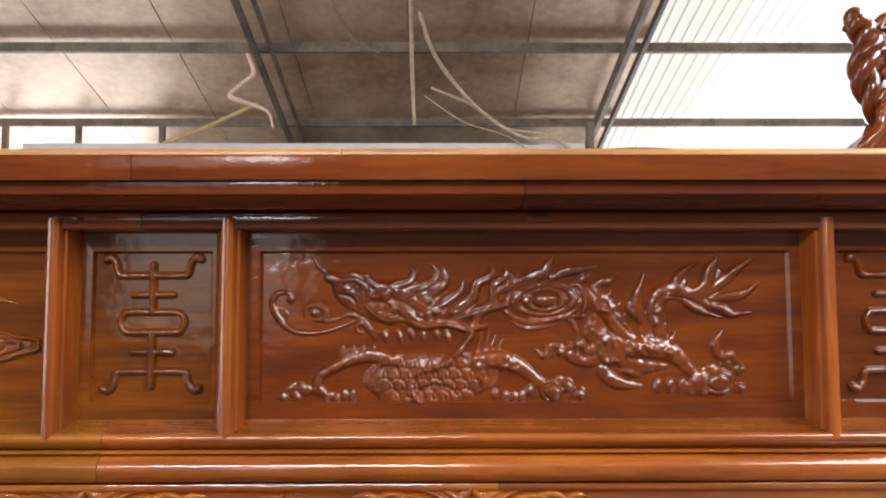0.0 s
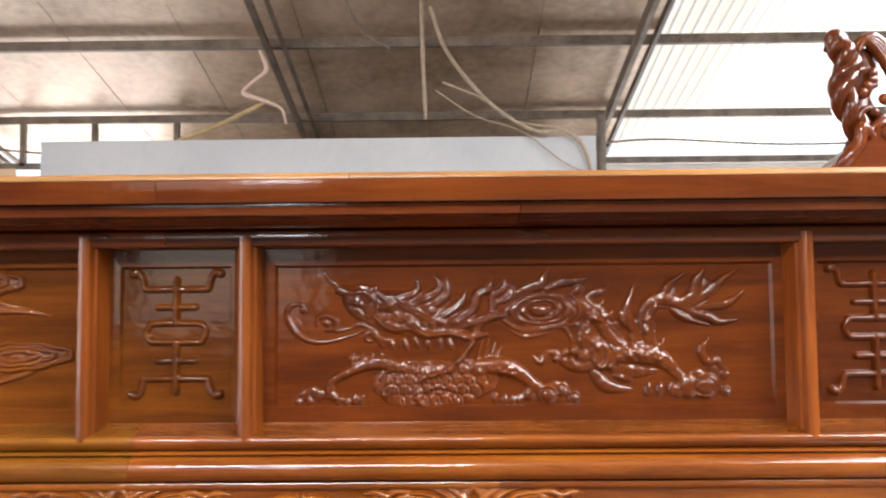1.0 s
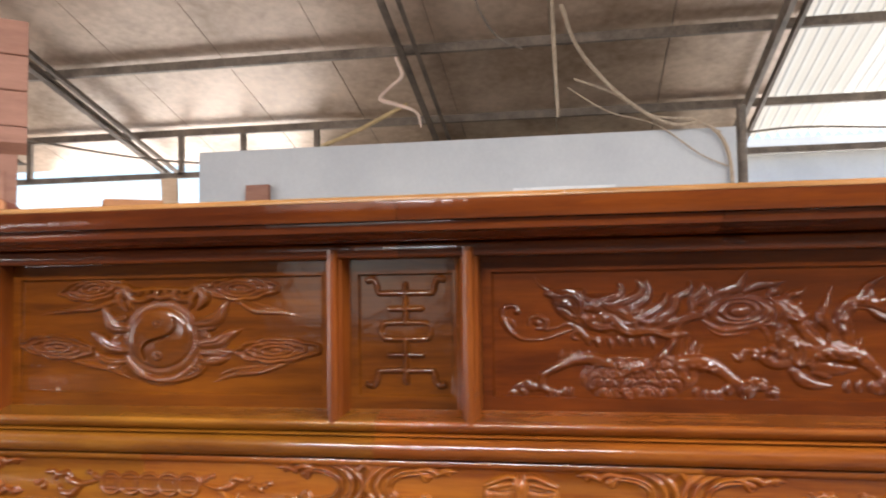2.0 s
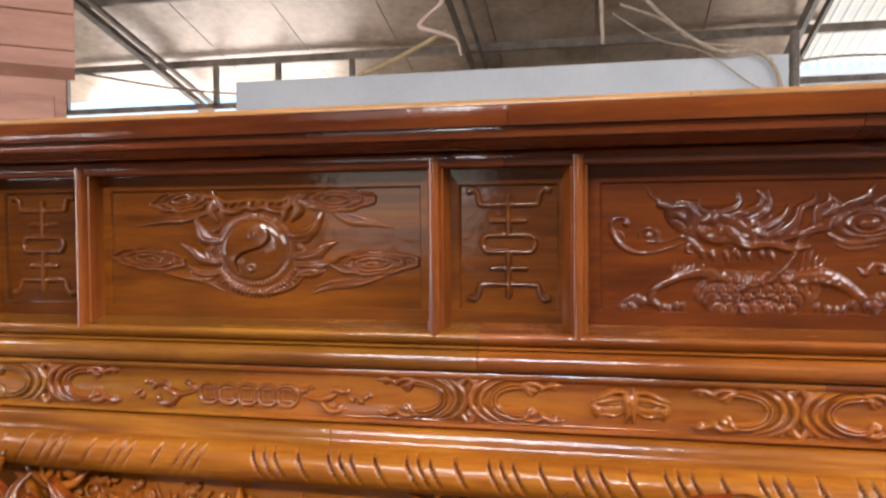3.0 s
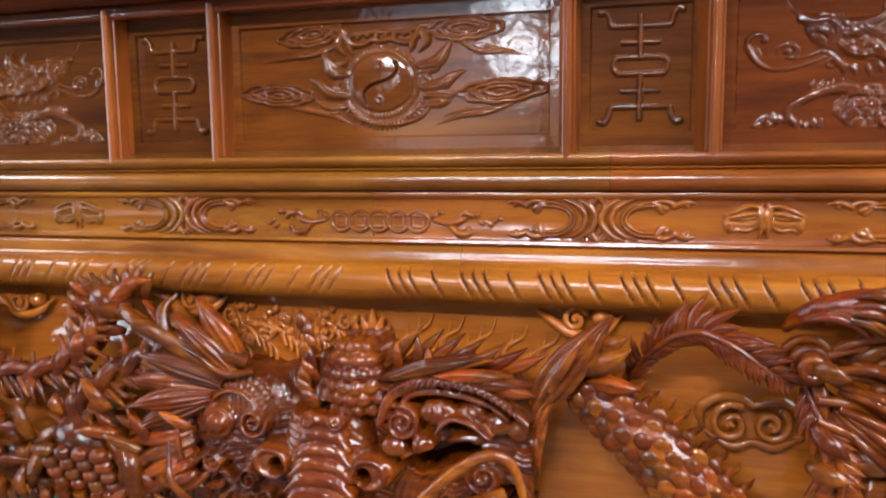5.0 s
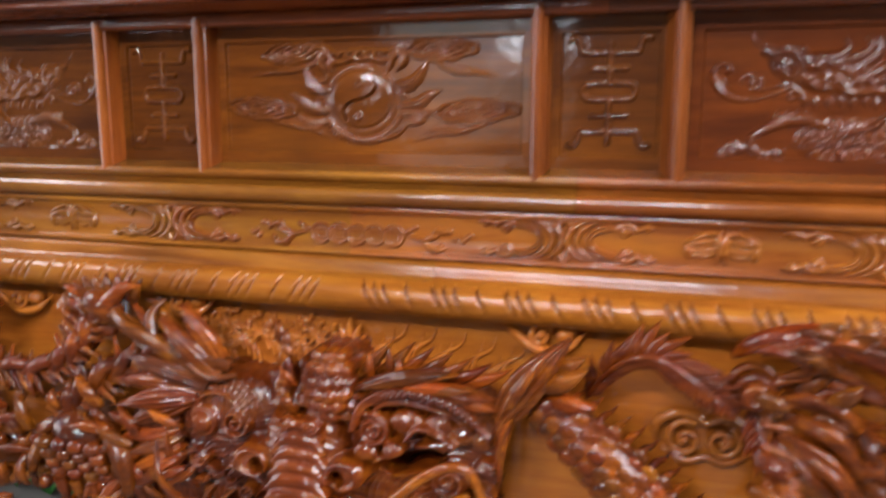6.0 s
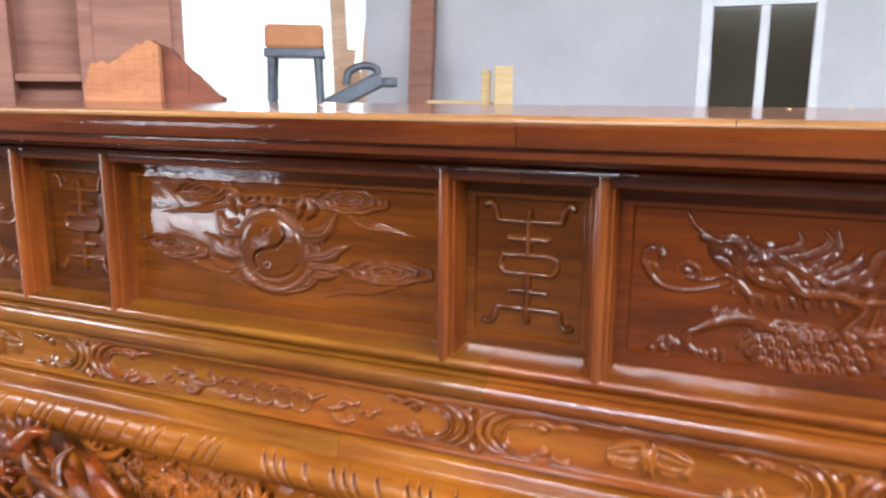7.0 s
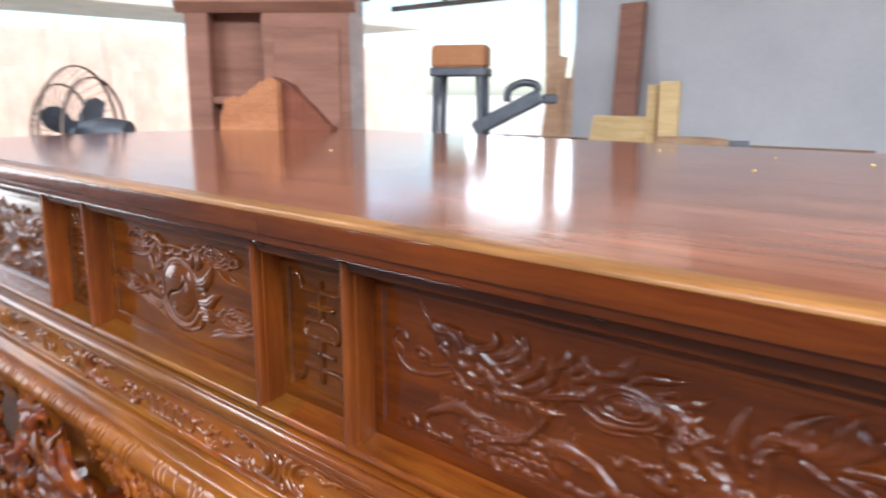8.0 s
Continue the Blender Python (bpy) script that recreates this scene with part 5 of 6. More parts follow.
def dragon_face():
    """Frontal dragon head carved from one block; drawn in millimetres of the apron."""
    f = Field(-0.09, 0.50, 0.001, 0.001, 560, 345, 1, 0.0012, 0.002, 1.0, 0.06)
    rng = random.Random(3)

    def at(x, z):
        return x + 370, z - 500

    def line(pts, r, lift, high=0.85):
        f.stroke([at(*p) for p in pts], r, high, lift)

    def knob(x, z, a, b, lift, turn=0, high=0.6):
        f.egg(*at(x, z), a, b, turn, high, lift)

    def groove(pts, r, deep):
        f.cut([at(*p) for p in pts], r, deep)

    def hoop(x, z, a, b, r, lift, a0=0, a1=360):
        f.ring(*at(x, z), a, b, r, 1.0, lift, a0, a1)

    def swirl(x, z, r, lift, spin=1, turns=1.8, start=0.0):
        n = int(14 * turns)
        pts = []
        for i in range(n + 1):
            w, q = spin * 2 * math.pi * turns * i / n + start, r * (1 - 0.86 * i / n)
            pts.append((x + q * math.cos(w), z + q * math.sin(w)))
        line(pts, r * 0.17, lift + r * 0.15, 1.2)

    def locks(n, x0, x1, z0, z1, way, spread, lift):
        """Crossing wavy locks, each split by a gouge."""
        for _ in range(n):
            x, z, w = rng.uniform(x0, x1), rng.uniform(z0, z1), radians(way + rng.uniform(-spread, spread))
            m, o = rng.uniform(34, 62), rng.choice((-1, 1)) * rng.uniform(4, 9)
            c, q = math.cos(w), math.sin(w)
            pts = [(x, z), (x + 0.35 * m * c - o * q, z + 0.35 * m * q + o * c), (x + 0.7 * m * c + 0.4 * o * q, z + 0.7 * m * q - 0.4 * o * c), (x + m * c, z + m * q)]
            line(pts, (2.5, 5.5, 4.5, 0.8), lift + rng.uniform(-8, 12))
            groove(pts[:-1], 1.3, 3.5)

    # masses
    knob(-40, 680, 190, 110, 12, 0, 0.32), knob(100, 722, 112, 60, 34, -5, 0.5), knob(-45, 690, 58, 88, 52, 0, 0.6)
    knob(-160, 722, 72, 62, 36, 0, 0.4), knob(-14, 778, 42, 50, 30, 0, 0.75), knob(-240, 650, 110, 85, 14, 0, 0.3)
    locks(46, -330, -110, 580, 700, 200, 50, 44), locks(34, 60, 175, 560, 690, -30, 45, 46), locks(20, -120, 60, 540, 620, -90, 60, 50)
    f.comb((at(-300, 760), at(-120, 600), at(60, 800), at(150, 640), at(-40, 560)), 8.5, 2.6)
    # brow over the eye: thick rim with hair ticks, spiral at its root, lids
    brow = [(26, 744), (38, 772), (66, 789), (100, 792), (140, 785), (172, 767), (200, 736), (204, 706)]
    line(brow, (5, 7, 7, 6.5, 6, 5.5, 5, 3), 86)
    for p in glide(brow[1:6], 5):
        groove([(p[0] - 2, p[1] - 7), (p[0] + 2, p[1]), (p[0] + 5, p[1] + 7)], 1.2, 3.0)
    line([(42, 752), (60, 775), (98, 780), (138, 773), (166, 756)], (3, 5, 5, 5, 3), 80)
    knob(50, 744, 22, 20, 66, 0, 0.7), swirl(50, 744, 20, 80, -1, 2.0, 2.0)
    knob(90, 758, 21, 15, 76, 0, 0.8), knob(126, 758, 18, 13, 74, 0, 0.8), knob(154, 748, 17, 13, 70, 0, 0.8), knob(176, 742, 14, 13, 68, 0, 0.8)
    for x in (84, 96, 122, 132, 150):
        groove([(x - 4, 770), (x + 1, 758), (x - 3, 746)], 1.3, 3.5)
    groove([(104, 744), (112, 746), (120, 743)], 8, 34)
    line([(90, 738), (104, 753), (124, 752), (148, 736)], (3, 4, 4, 2.5), 88)
    for r in (30, 23, 16):
        hoop(182, 730, r, r * 0.95, 3.2, 62, -120, 70)
    # cheek, open mouth, cheek swirl
    knob(74, 722, 14, 13, 78, 0, 0.8), knob(58, 704, 13, 11, 72, 0, 0.8), knob(40, 716, 16, 12, 76, 0, 0.8), knob(118, 726, 22, 9, 66, 10, 0.9)
    groove([(58, 690), (88, 704), (120, 712)], 15, 55)
    knob(136, 684, 22, 20, 52, 0, 0.5), swirl(136, 684, 21, 60, 1, 1.9, 1.0)
    # ridged snout between two spirals, nostrils
    for i in range(7):
        z, w = 734 - 15.5 * i, 27 + 3.0 * i
        line([(-42 - w, z - 10), (-42 - w * 0.5, z + 3), (-42, z + 5), (-42 + w * 0.5, z + 3), (-42 + w, z - 10)], (4, 8, 8.5, 8, 4), 80 + 3.5 * i)
    swirl(-58, 740, 10, 88, 1), swirl(-26, 740, 10, 88, -1)
    groove([(-92, 756), (-42, 752), (6, 756)], 5, 30)
    for x, z, q in ((14, 686, 1), (-104, 688, -1)):
        knob(x, z, 21, 18, 78, 0, 0.7), hoop(x, z, 18, 15, 4, 88), hoop(x + q * 7, z, 18, 16, 3.2, 82, 90 - q * 150, 90 + q * 30)
        groove([(x - q * 6, z - 3), (x - q * 8, z - 6)], 9, 60)
    # knobbed crest, with a deep gap beside it
    for row in range(7):
        for i in range(6):
            x, z = -46 + 14 * i + 7 * (row % 2), 750 + 14 * row
            e = ((x + 12) / 38) ** 2 + ((z - 784) / 50) ** 2
            if e < 1:
                knob(x, z, rng.uniform(8.5, 10.5), rng.uniform(8, 9.5), 58 + 24 * (1 - e), rng.uniform(-30, 30), 0.95)
    groove([(-76, 846), (-72, 800), (-76, 752)], 13, 70), groove([(30, 830), (34, 806), (28, 784)], 8, 40)
    # ear ringed by combed hair
    for k, r in enumerate((54, 47, 40, 33)):
        hoop(-166, 726, r, r * 0.98, 3.4, 52 + 4 * k, -10, 205)
    for k in range(16):
        w = radians(20 + 10 * k)
        groove([(-166 + 36 * math.cos(w), 726 + 35 * math.sin(w)), (-166 + 56 * math.cos(w + 0.12), 726 + 55 * math.sin(w + 0.12))], 1.3, 4)
    knob(-186, 720, 15, 14, 66, 0, 0.8), swirl(-138, 724, 18, 66, -1, 1.8), hoop(-186, 720, 18, 17, 3, 64)
    for x, z, r, q in ((-150, 650, 14, 1), (-200, 668, 13, -1), (-235, 690, 12, 1), (-128, 630, 13, -1), (96, 650, 14, -1)):
        swirl(x, z, r, 56, q)
    face = f.done("dragon_face", altar, "carved red-brown dragon face with ridged snout and spiral brows", 4, FACE, 3.0)
    # whiskers, lip, fangs, jaw and beard stand free of the block
    c = Carving(3)
    c.root = face
    c.rod([(0.040, 0.630, 0.115), (0.063, 0.655, 0.122), (0.109, 0.706, 0.130), (0.150, 0.735, 0.130), (0.178, 0.727, 0.122), (0.191, 0.678, 0.112), (0.190, 0.625, 0.10)], (0.005, 0.0062, 0.006, 0.0055, 0.0045, 0.002), 10)
    c.flush("whisker")
    c.rod([(-0.13, 0.62, 0.12), (-0.19, 0.64, 0.11), (-0.225, 0.66, 0.10), (-0.235, 0.70, 0.09)], (0.006, 0.005, 0.002), 8)
    c.flush("whisker")
    c.rod([(-0.15, 0.615, 0.09), (-0.08, 0.605, 0.125), (-0.02, 0.609, 0.125), (0.05, 0.632, 0.105), (0.12, 0.655, 0.08), (0.16, 0.67, 0.06)], (0.012, 0.016, 0.015, 0.012, 0.007), 10)
    c.flush("lip")
    for x in (-0.11, 0.02, 0.05):
        c.rod([(x, 0.60, 0.115), (x - 0.004, 0.575, 0.12), (x + 0.003, 0.55, 0.115)], (0.009, 0.006, 0.001))
        c.flush("fang")
    c.rod([(-0.14, 0.56, 0.07), (-0.06, 0.535, 0.10), (0.03, 0.545, 0.095), (0.10, 0.58, 0.07)], (0.014, 0.02, 0.014), 10)
    c.flush("jaw")
    for i in range(12):
        x = -0.15 + 0.025 * i
        c.rod([(x, 0.545, 0.07), (x + 0.006, 0.515, 0.075), (x - 0.004, 0.485, 0.06)], (0.009, 0.006, 0.001))
        c.flush("beard_lock")
    # upright leaves along one side of the crest
    for i in range(9):
        petal(face, "crest_leaf", (-0.050 - 0.006 * (i % 3), 0.752 + 0.010 * i, 0.076), 88 + rng.uniform(-14, 22), 0.032, 0.0075, 0.014, 1, 0.1)


def dragon_mane():
    c = Carving(7)
    rng = c.rng
    c.egg((-0.20, 0.745, 0.03), (0.07, 0.05, 0.03), 20, 14, 10)
    mane = c.done("dragon_mane", "carved fan of ribbed petals and swept hair")
    # fan of broad ribbed petals, the upper ones longest
    for i in range(7):
        petal(mane, "petal", (-0.200 + 0.007 * i, 0.744 + 0.007 * i, 0.052 + 0.006 * (i % 2)), 196 - 13.5 * i, 0.112 - 0.004 * abs(i - 2), 0.0165, 0.018, 4, 0.12)
    for i in range(6):
        petal(mane, "petal", (-0.212, 0.738 + 0.006 * i, 0.046), 200 - 15 * i, 0.120, 0.010, 0.014, 3, 0.10)
    for i in range(5):
        petal(mane, "petal", (-0.225, 0.715 - 0.012 * i, 0.05), 190 + 8 * i, 0.085, 0.012, 0.016, 2, -0.12)
    # dark swept hair beside the crest, with upturned points
    for i in range(10):
        petal(mane, "hair_lock", (0.022 + 0.013 * i, 0.786 + 0.003 * (i % 3), 0.066 + 0.004 * (i % 2)), 24 - 2.2 * i, 0.115 - 0.006 * i, 0.0085, 0.014, 2, -0.10)
    for i in range(7):
        petal(mane, "hair_lock", (0.020 + 0.020 * i, 0.796, 0.052), 40 - 4 * i, 0.070, 0.0075, 0.012, 2, 0.12)
    for x, n in ((0.040, 0.034), (0.064, 0.042), (0.076, 0.030)):
        petal(mane, "hair_lock", (x, 0.795, 0.06), 82, n, 0.006, 0.01, 1, 0.15)
    # leaves crowding below the fan
    for i in range(44):
        petal(mane, "small_leaf", (rng.uniform(-0.36, -0.20), rng.uniform(0.60, 0.735), rng.uniform(0.040, 0.075)), rng.uniform(100, 230), rng.uniform(0.030, 0.055), rng.uniform(0.006, 0.010), 0.012, 2, rng.uniform(-0.3, 0.3))
    # curved horn leaf over the fan
    c = Carving(9)
    c.rod([(-0.150, 0.792, 0.055), (-0.185, 0.806, 0.066), (-0.218, 0.832, 0.066), (-0.258, 0.858, 0.05), (-0.290, 0.862, 0.035)], (0.010, 0.012, 0.010, 0.006, 0.001), 10)
    c.rod([(-0.140, 0.782, 0.060), (-0.170, 0.780, 0.072), (-0.200, 0.800, 0.074), (-0.232, 0.838, 0.062)], (0.004, 0.005, 0.004, 0.001), 8)
    c.flush("horn_leaf", "carved curving horn leaf over the mane").parent = mane
    # pointed ear with a combed fringe
    c = Carving(8)
    c.blade((0.196, 0.770, 0.072), 60, 0.124, 0.021, 0.018, 3, -0.12)
    c.rod([(0.212, 0.795, 0.098), (0.226, 0.822, 0.106), (0.240, 0.846, 0.104), (0.264, 0.868, 0.092)], (0.003, 0.005, 0.004, 0.001), 8)
    ear = c.flush("dragon_ear", "carved pointed ear with leaf-like fringe")
    for i in range(12):
        petal(ear, "fringe", (0.232 - 0.003 * i, 0.838 - 0.007 * i, 0.072), 238 + 2.5 * i, 0.100 - 0.004 * i, 0.0048, 0.012, 2, 0.10)
    petal(ear, "fringe", (0.236, 0.812, 0.075), 22, 0.060, 0.012, 0.02, 2, 0.10)
    petal(ear, "fringe", (0.244, 0.800, 0.070), 8, 0.055, 0.011, 0.02, 2, -0.15)
    petal(ear, "fringe", (0.246, 0.832, 0.070), 20, 0.045, 0.010, 0.02, 2, 0.10)


def dragon_bodies():
    c = Carving(11)
    c.scaled([(0.222, 0.806, 0.05), (0.252, 0.786, 0.062), (0.283, 0.762, 0.070), (0.318, 0.735, 0.074), (0.350, 0.700, 0.074), (0.385, 0.655, 0.066), (0.40, 0.60, 0.05)], (0.017, 0.023, 0.028, 0.031, 0.031, 0.028), 0.015, 0.0095)
    c = Carving(12)
    c.gnarled([(-0.225, 0.812, 0.040), (-0.290, 0.785, 0.05), (-0.36, 0.745, 0.055), (-0.40, 0.70, 0.05), (-0.38, 0.655, 0.045)], 0.018, "carved gnarled branch with thorns")
    c = Carving(13)
    # smaller beast at the side, facing inwards: neck, crest, beak
    c.gnarled([(-0.348, 0.846, 0.05), (-0.372, 0.800, 0.06), (-0.42, 0.765, 0.055), (-0.51, 0.755, 0.05), (-0.60, 0.775, 0.04)], 0.017, "carved gnarled neck of a small beast")
    c.egg((-0.335, 0.856, 0.06), (0.030, 0.020, 0.022), 25, 12, 9)
    c.flush("beast_head")
    c.rod([(-0.322, 0.862, 0.065), (-0.296, 0.882, 0.07), (-0.272, 0.886, 0.065)], (0.013, 0.008, 0.001))
    c.flush("beak")
    for i in range(8):
        petal(c.root, "crest_leaf", (-0.362 + 0.010 * i, 0.862, 0.055), 145 - 13 * i, 0.036, 0.007, 0.01, 1, 0.1)
    for i in range(10):
        petal(c.root, "crest_leaf", (-0.380 + 0.014 * (i % 5), 0.838 - 0.02 * (i // 5), 0.05), 110 + 14 * (i % 5), 0.034, 0.008, 0.012, 1, 0.2)


def antlers():
    c = Carving(17)
    c.rod([(-0.205, 0.785, 0.06), (-0.245, 0.820, 0.075), (-0.290, 0.838, 0.075), (-0.330, 0.862, 0.06)], (0.013, 0.011, 0.009, 0.002), 9)
    c.rod([(-0.245, 0.820, 0.075), (-0.255, 0.850, 0.07), (-0.245, 0.868, 0.055)], (0.009, 0.007, 0.002), 8)
    horn = c.done("antler", "carved branching antler with thorny leaves")
    for i in range(9):
        t = i / 8
        petal(horn, "thorn", (-0.215 - 0.105 * t, 0.795 + 0.058 * t, 0.06), 115 + 6 * i, 0.040 - 0.012 * t, 0.009, 0.012, 1, 0.15)
    for i in range(7):
        petal(horn, "thorn", (-0.235 - 0.02 * i, 0.80 - 0.008 * i, 0.045), 195 + 5 * i, 0.055, 0.010, 0.014, 1, 0.15)
    c = Carving(18)
    c.serrated([(0.286, 0.796, 0.045), (0.304, 0.826, 0.06), (0.328, 0.851, 0.08), (0.354, 0.860, 0.092), (0.384, 0.848, 0.098), (0.410, 0.829, 0.095), (0.437, 0.812, 0.085)], 0.034, 1, 26)
    c.done("acanthus_leaf", "carved arching serrated leaf")
    c = Carving(19)
    c.serrated([(0.452, 0.806, 0.06), (0.466, 0.772, 0.075), (0.481, 0.735, 0.08), (0.478, 0.69, 0.075), (0.455, 0.64, 0.06)], 0.034, -1, 22)
    c.done("acanthus_leaf", "carved hanging serrated leaf")


def claws_and_clouds():
    c = Carving(23)
    # fist with beaded fingers
    c.egg((-0.375, 0.680, 0.06), (0.045, 0.030, 0.030), 15, 14, 10)
    c.flush("claw", "carved clenched claw with knuckled fingers")
    for i in range(4):
        x = -0.415 + 0.026 * i
        for k in range(4):
            c.bead("knuckle", (x + 0.003 * k, 0.672 - 0.015 * k, 0.085 - 0.006 * k), (0.0125, 0.0105, 0.012))
        c.rod([(x + 0.01, 0.618, 0.07), (x + 0.014, 0.595, 0.065), (x + 0.006, 0.572, 0.05)], (0.010, 0.007, 0.001), 8)
        c.flush("talon")
    c.rod([(-0.33, 0.69, 0.06), (-0.30, 0.66, 0.075), (-0.295, 0.62, 0.07), (-0.32, 0.59, 0.055)], (0.016, 0.014, 0.010, 0.002), 9)
    c.flush("thumb")
    c = Carving(24)
    for x, z, r, s in ((0.390, 0.749, 0.021, 1), (0.429, 0.750, 0.019, -1)):
        c.spiral((x, z, 0.012), r, 1.5, 0.2, s, 1.0)
    c.rod([(0.362, 0.742, 0.006), (0.360, 0.762, 0.009), (0.378, 0.776, 0.010), (0.402, 0.774, 0.009), (0.412, 0.768, 0.009), (0.436, 0.776, 0.010), (0.456, 0.762, 0.009), (0.458, 0.742, 0.006)], (0.003, 0.0055, 0.0055, 0.0045, 0.0045, 0.0055, 0.0055, 0.003), 8)
    c.rod([(0.366, 0.736, 0.006), (0.392, 0.724, 0.009), (0.412, 0.730, 0.009), (0.434, 0.726, 0.009), (0.462, 0.738, 0.005)], (0.002, 0.005, 0.004, 0.005, 0.002), 8)
    c.done("cloud_scroll", "carved pair of spiral clouds on the board", RAIL)
    for x, z, s in ((0.228, 0.851, 1), (-0.254, 0.855, -1), (-0.52, 0.84, -1)):
        c = Carving(25)
        c.spiral((x, z, 0.014), 0.014, 1.4, 0.24, s, 0.5)
        c.rod([(x - 0.045, z + 0.008, 0.005), (x - 0.025, z - 0.004, 0.01), (x, z - 0.017, 0.012), (x + 0.03, z - 0.012, 0.012), (x + 0.05, z + 0.006, 0.006)], (0.001, 0.005, 0.006, 0.006, 0.001))
        c.egg((x + 0.028, z + 0.003, 0.010), (0.012, 0.010, 0.012))
        c.done("cloud_scroll", "small carved spiral cloud under the moulding", APRON)


def flames():
    for x0, n, s in ((0.032, 5, 1), (-0.052, 5, -1)):
        for i in range(n):
            c = Carving(30 + i)
            x, z = x0 + s * 0.037 * i, 0.806 - 0.003 * i
            for k in range(4):
                c.flame((x - s * 0.008 * k, z - 0.006 * k, 0.004), 0.054 - 0.006 * k, 90 - s * (40 - 7 * k), 0.0026, 0.55 * s)
            c.done("flame", "shallow carved flame on the apron board", APRON)
    c = Carving(36)
    for i in range(70):
        x, z = c.rng.uniform(-0.27, -0.02), c.rng.uniform(0.795, 0.848)
        c.egg((x, z, 0.002), (c.rng.uniform(0.004, 0.008), c.rng.uniform(0.003, 0.006), 0.006), c.rng.uniform(0, 180))
    for i in range(9):
        c.spiral((-0.255 + 0.026 * i, 0.818 + 0.014 * (i % 3 - 1), 0.004), 0.010, 1.1, 0.25, (-1) ** i, i)
    c.done("board_clouds", "shallow carved rippling clouds on the apron board", APRON)
    c = Carving(37)
    for i in (-2, -1, 0, 1, 2):
        c.blade((-0.010, 0.806, 0.006), 90 - 22 * i, 0.046 - 0.006 * abs(i), 0.007, 0.006, 1, 0.05 * i)
    c.done("flame", "shallow carved upright leaf on the apron board", APRON)


def rocks():
    """Dark overhanging branch with a knob and streaming hair."""
    c = Carving(41)
    c.rod([(0.432, 0.862, 0.06), (0.448, 0.882, 0.085), (0.485, 0.894, 0.095), (0.53, 0.890, 0.095), (0.59, 0.862, 0.085), (0.66, 0.82, 0.07)], (0.005, 0.010, 0.013, 0.015, 0.016, 0.012), 12)
    bough = c.done("branch", "dark carved overhanging branch", CARVED)
    rng = random.Random(47)
    for i in range(34):
        t = i / 33
        c = Carving()
        x, z, o = 0.438 + 0.17 * t, 0.876 + 0.020 * math.sin(3.1 * t) - 0.03 * t * t, rng.uniform(-0.010, 0.010)
        c.rod([(x, z + o, 0.092), (x + 0.020, z + 0.010 + o, 0.112 + rng.uniform(-0.006, 0.006)), (x + 0.042, z + 0.004 + o, 0.110), (x + 0.060, z - 0.012 + o, 0.098)], (0.001, 0.0042, 0.0036, 0.001), 6)
        c.done("strand", "", None, bough)
    c = Carving(42)
    c.rod([(0.449, 0.832, 0.05), (0.452, 0.834, 0.100)], (0.022, 0.010), 14)
    for r, h in ((0.021, 0.068), (0.015, 0.084), (0.009, 0.098)):
        c.rod([(0.450 + r * math.cos(w), 0.833 + r * math.sin(w), h) for w in np.linspace(0, 2 * math.pi, 13)], 0.0045, 7, 2)
    for i in range(18):
        a, b = 0.012 * math.sin(5.1 * i), 0.012 * math.sin(3.7 * i + 1)
        c.rod([(0.470 + a, 0.848 - 0.004 * i, 0.07 + b), (0.512 + a, 0.852 - 0.006 * i + b, 0.085 + a), (0.560 + b, 0.836 - 0.008 * i - a, 0.07), (0.605 + a, 0.836 - 0.010 * i + b, 0.05)], (0.004, 0.0058, 0.005, 0.001), 7)
    knob = c.done("hair_knob", "carved ringed knob with streaming hair")
    rng = random.Random(46)
    for i in range(26):
        petal(knob, "small_leaf", (0.45 + rng.uniform(-0.01, 0.16), rng.uniform(0.74, 0.835), rng.uniform(0.05, 0.10)), rng.uniform(-70, 60), rng.uniform(0.03, 0.055), rng.uniform(0.006, 0.011), 0.014, 1, rng.uniform(-0.3, 0.3))
    c = Carving(43)
    c.scaled([(0.62, 0.80, 0.04), (0.70, 0.79, 0.055), (0.77, 0.74, 0.06), (0.82, 0.68, 0.05), (0.90, 0.66, 0.04)], (0.022, 0.028, 0.028, 0.020))
    for k, (x, z) in enumerate(((0.53, 0.74), (0.56, 0.70), (0.60, 0.66), (0.58, 0.62), (0.64, 0.73), (0.68, 0.68))):
        c = Carving(43)
        c.egg((x, z, 0.05), (0.02, 0.02, 0.02))
        bud = c.flush("foliage_knot", "carved knot of pointed leaves")
        for i in range(5):
            petal(bud, "leaf", (x, z, 0.04), -120 + 50 * i + 17 * k, 0.07, 0.014, 0.02, 2, 0.15)
    rng = random.Random(44)
    for k in range(13):
        x, z = -0.56 - 0.05 * (k % 5) + rng.uniform(-0.02, 0.02), 0.835 - 0.055 * (k // 5) + rng.uniform(-0.015, 0.015)
        c = Carving(44 + k)
        c.egg((x, z, 0.06), (0.018, 0.016, 0.02), rng.uniform(0, 90))
        bud = c.flush("foliage_knot", "carved knot of pointed leaves")
        for i in range(5):
            petal(bud, "leaf", (x, z, 0.035 + 0.02 * rng.random()), rng.uniform(0, 360), rng.uniform(0.04, 0.07), 0.012, 0.02, 2, 0.2)
        c.spiral((x + 0.03, z - 0.02, 0.05), 0.016, 1.3, 0.2, 1 if k % 2 else -1)
        c.flush("curl")
    c = Carving(60)
    c.egg((-0.60, 0.63, 0.02), (0.12, 0.04, 0.03), 0, 14, 10)
    c.flush("rock", "carved rock overgrown with pointed leaves")
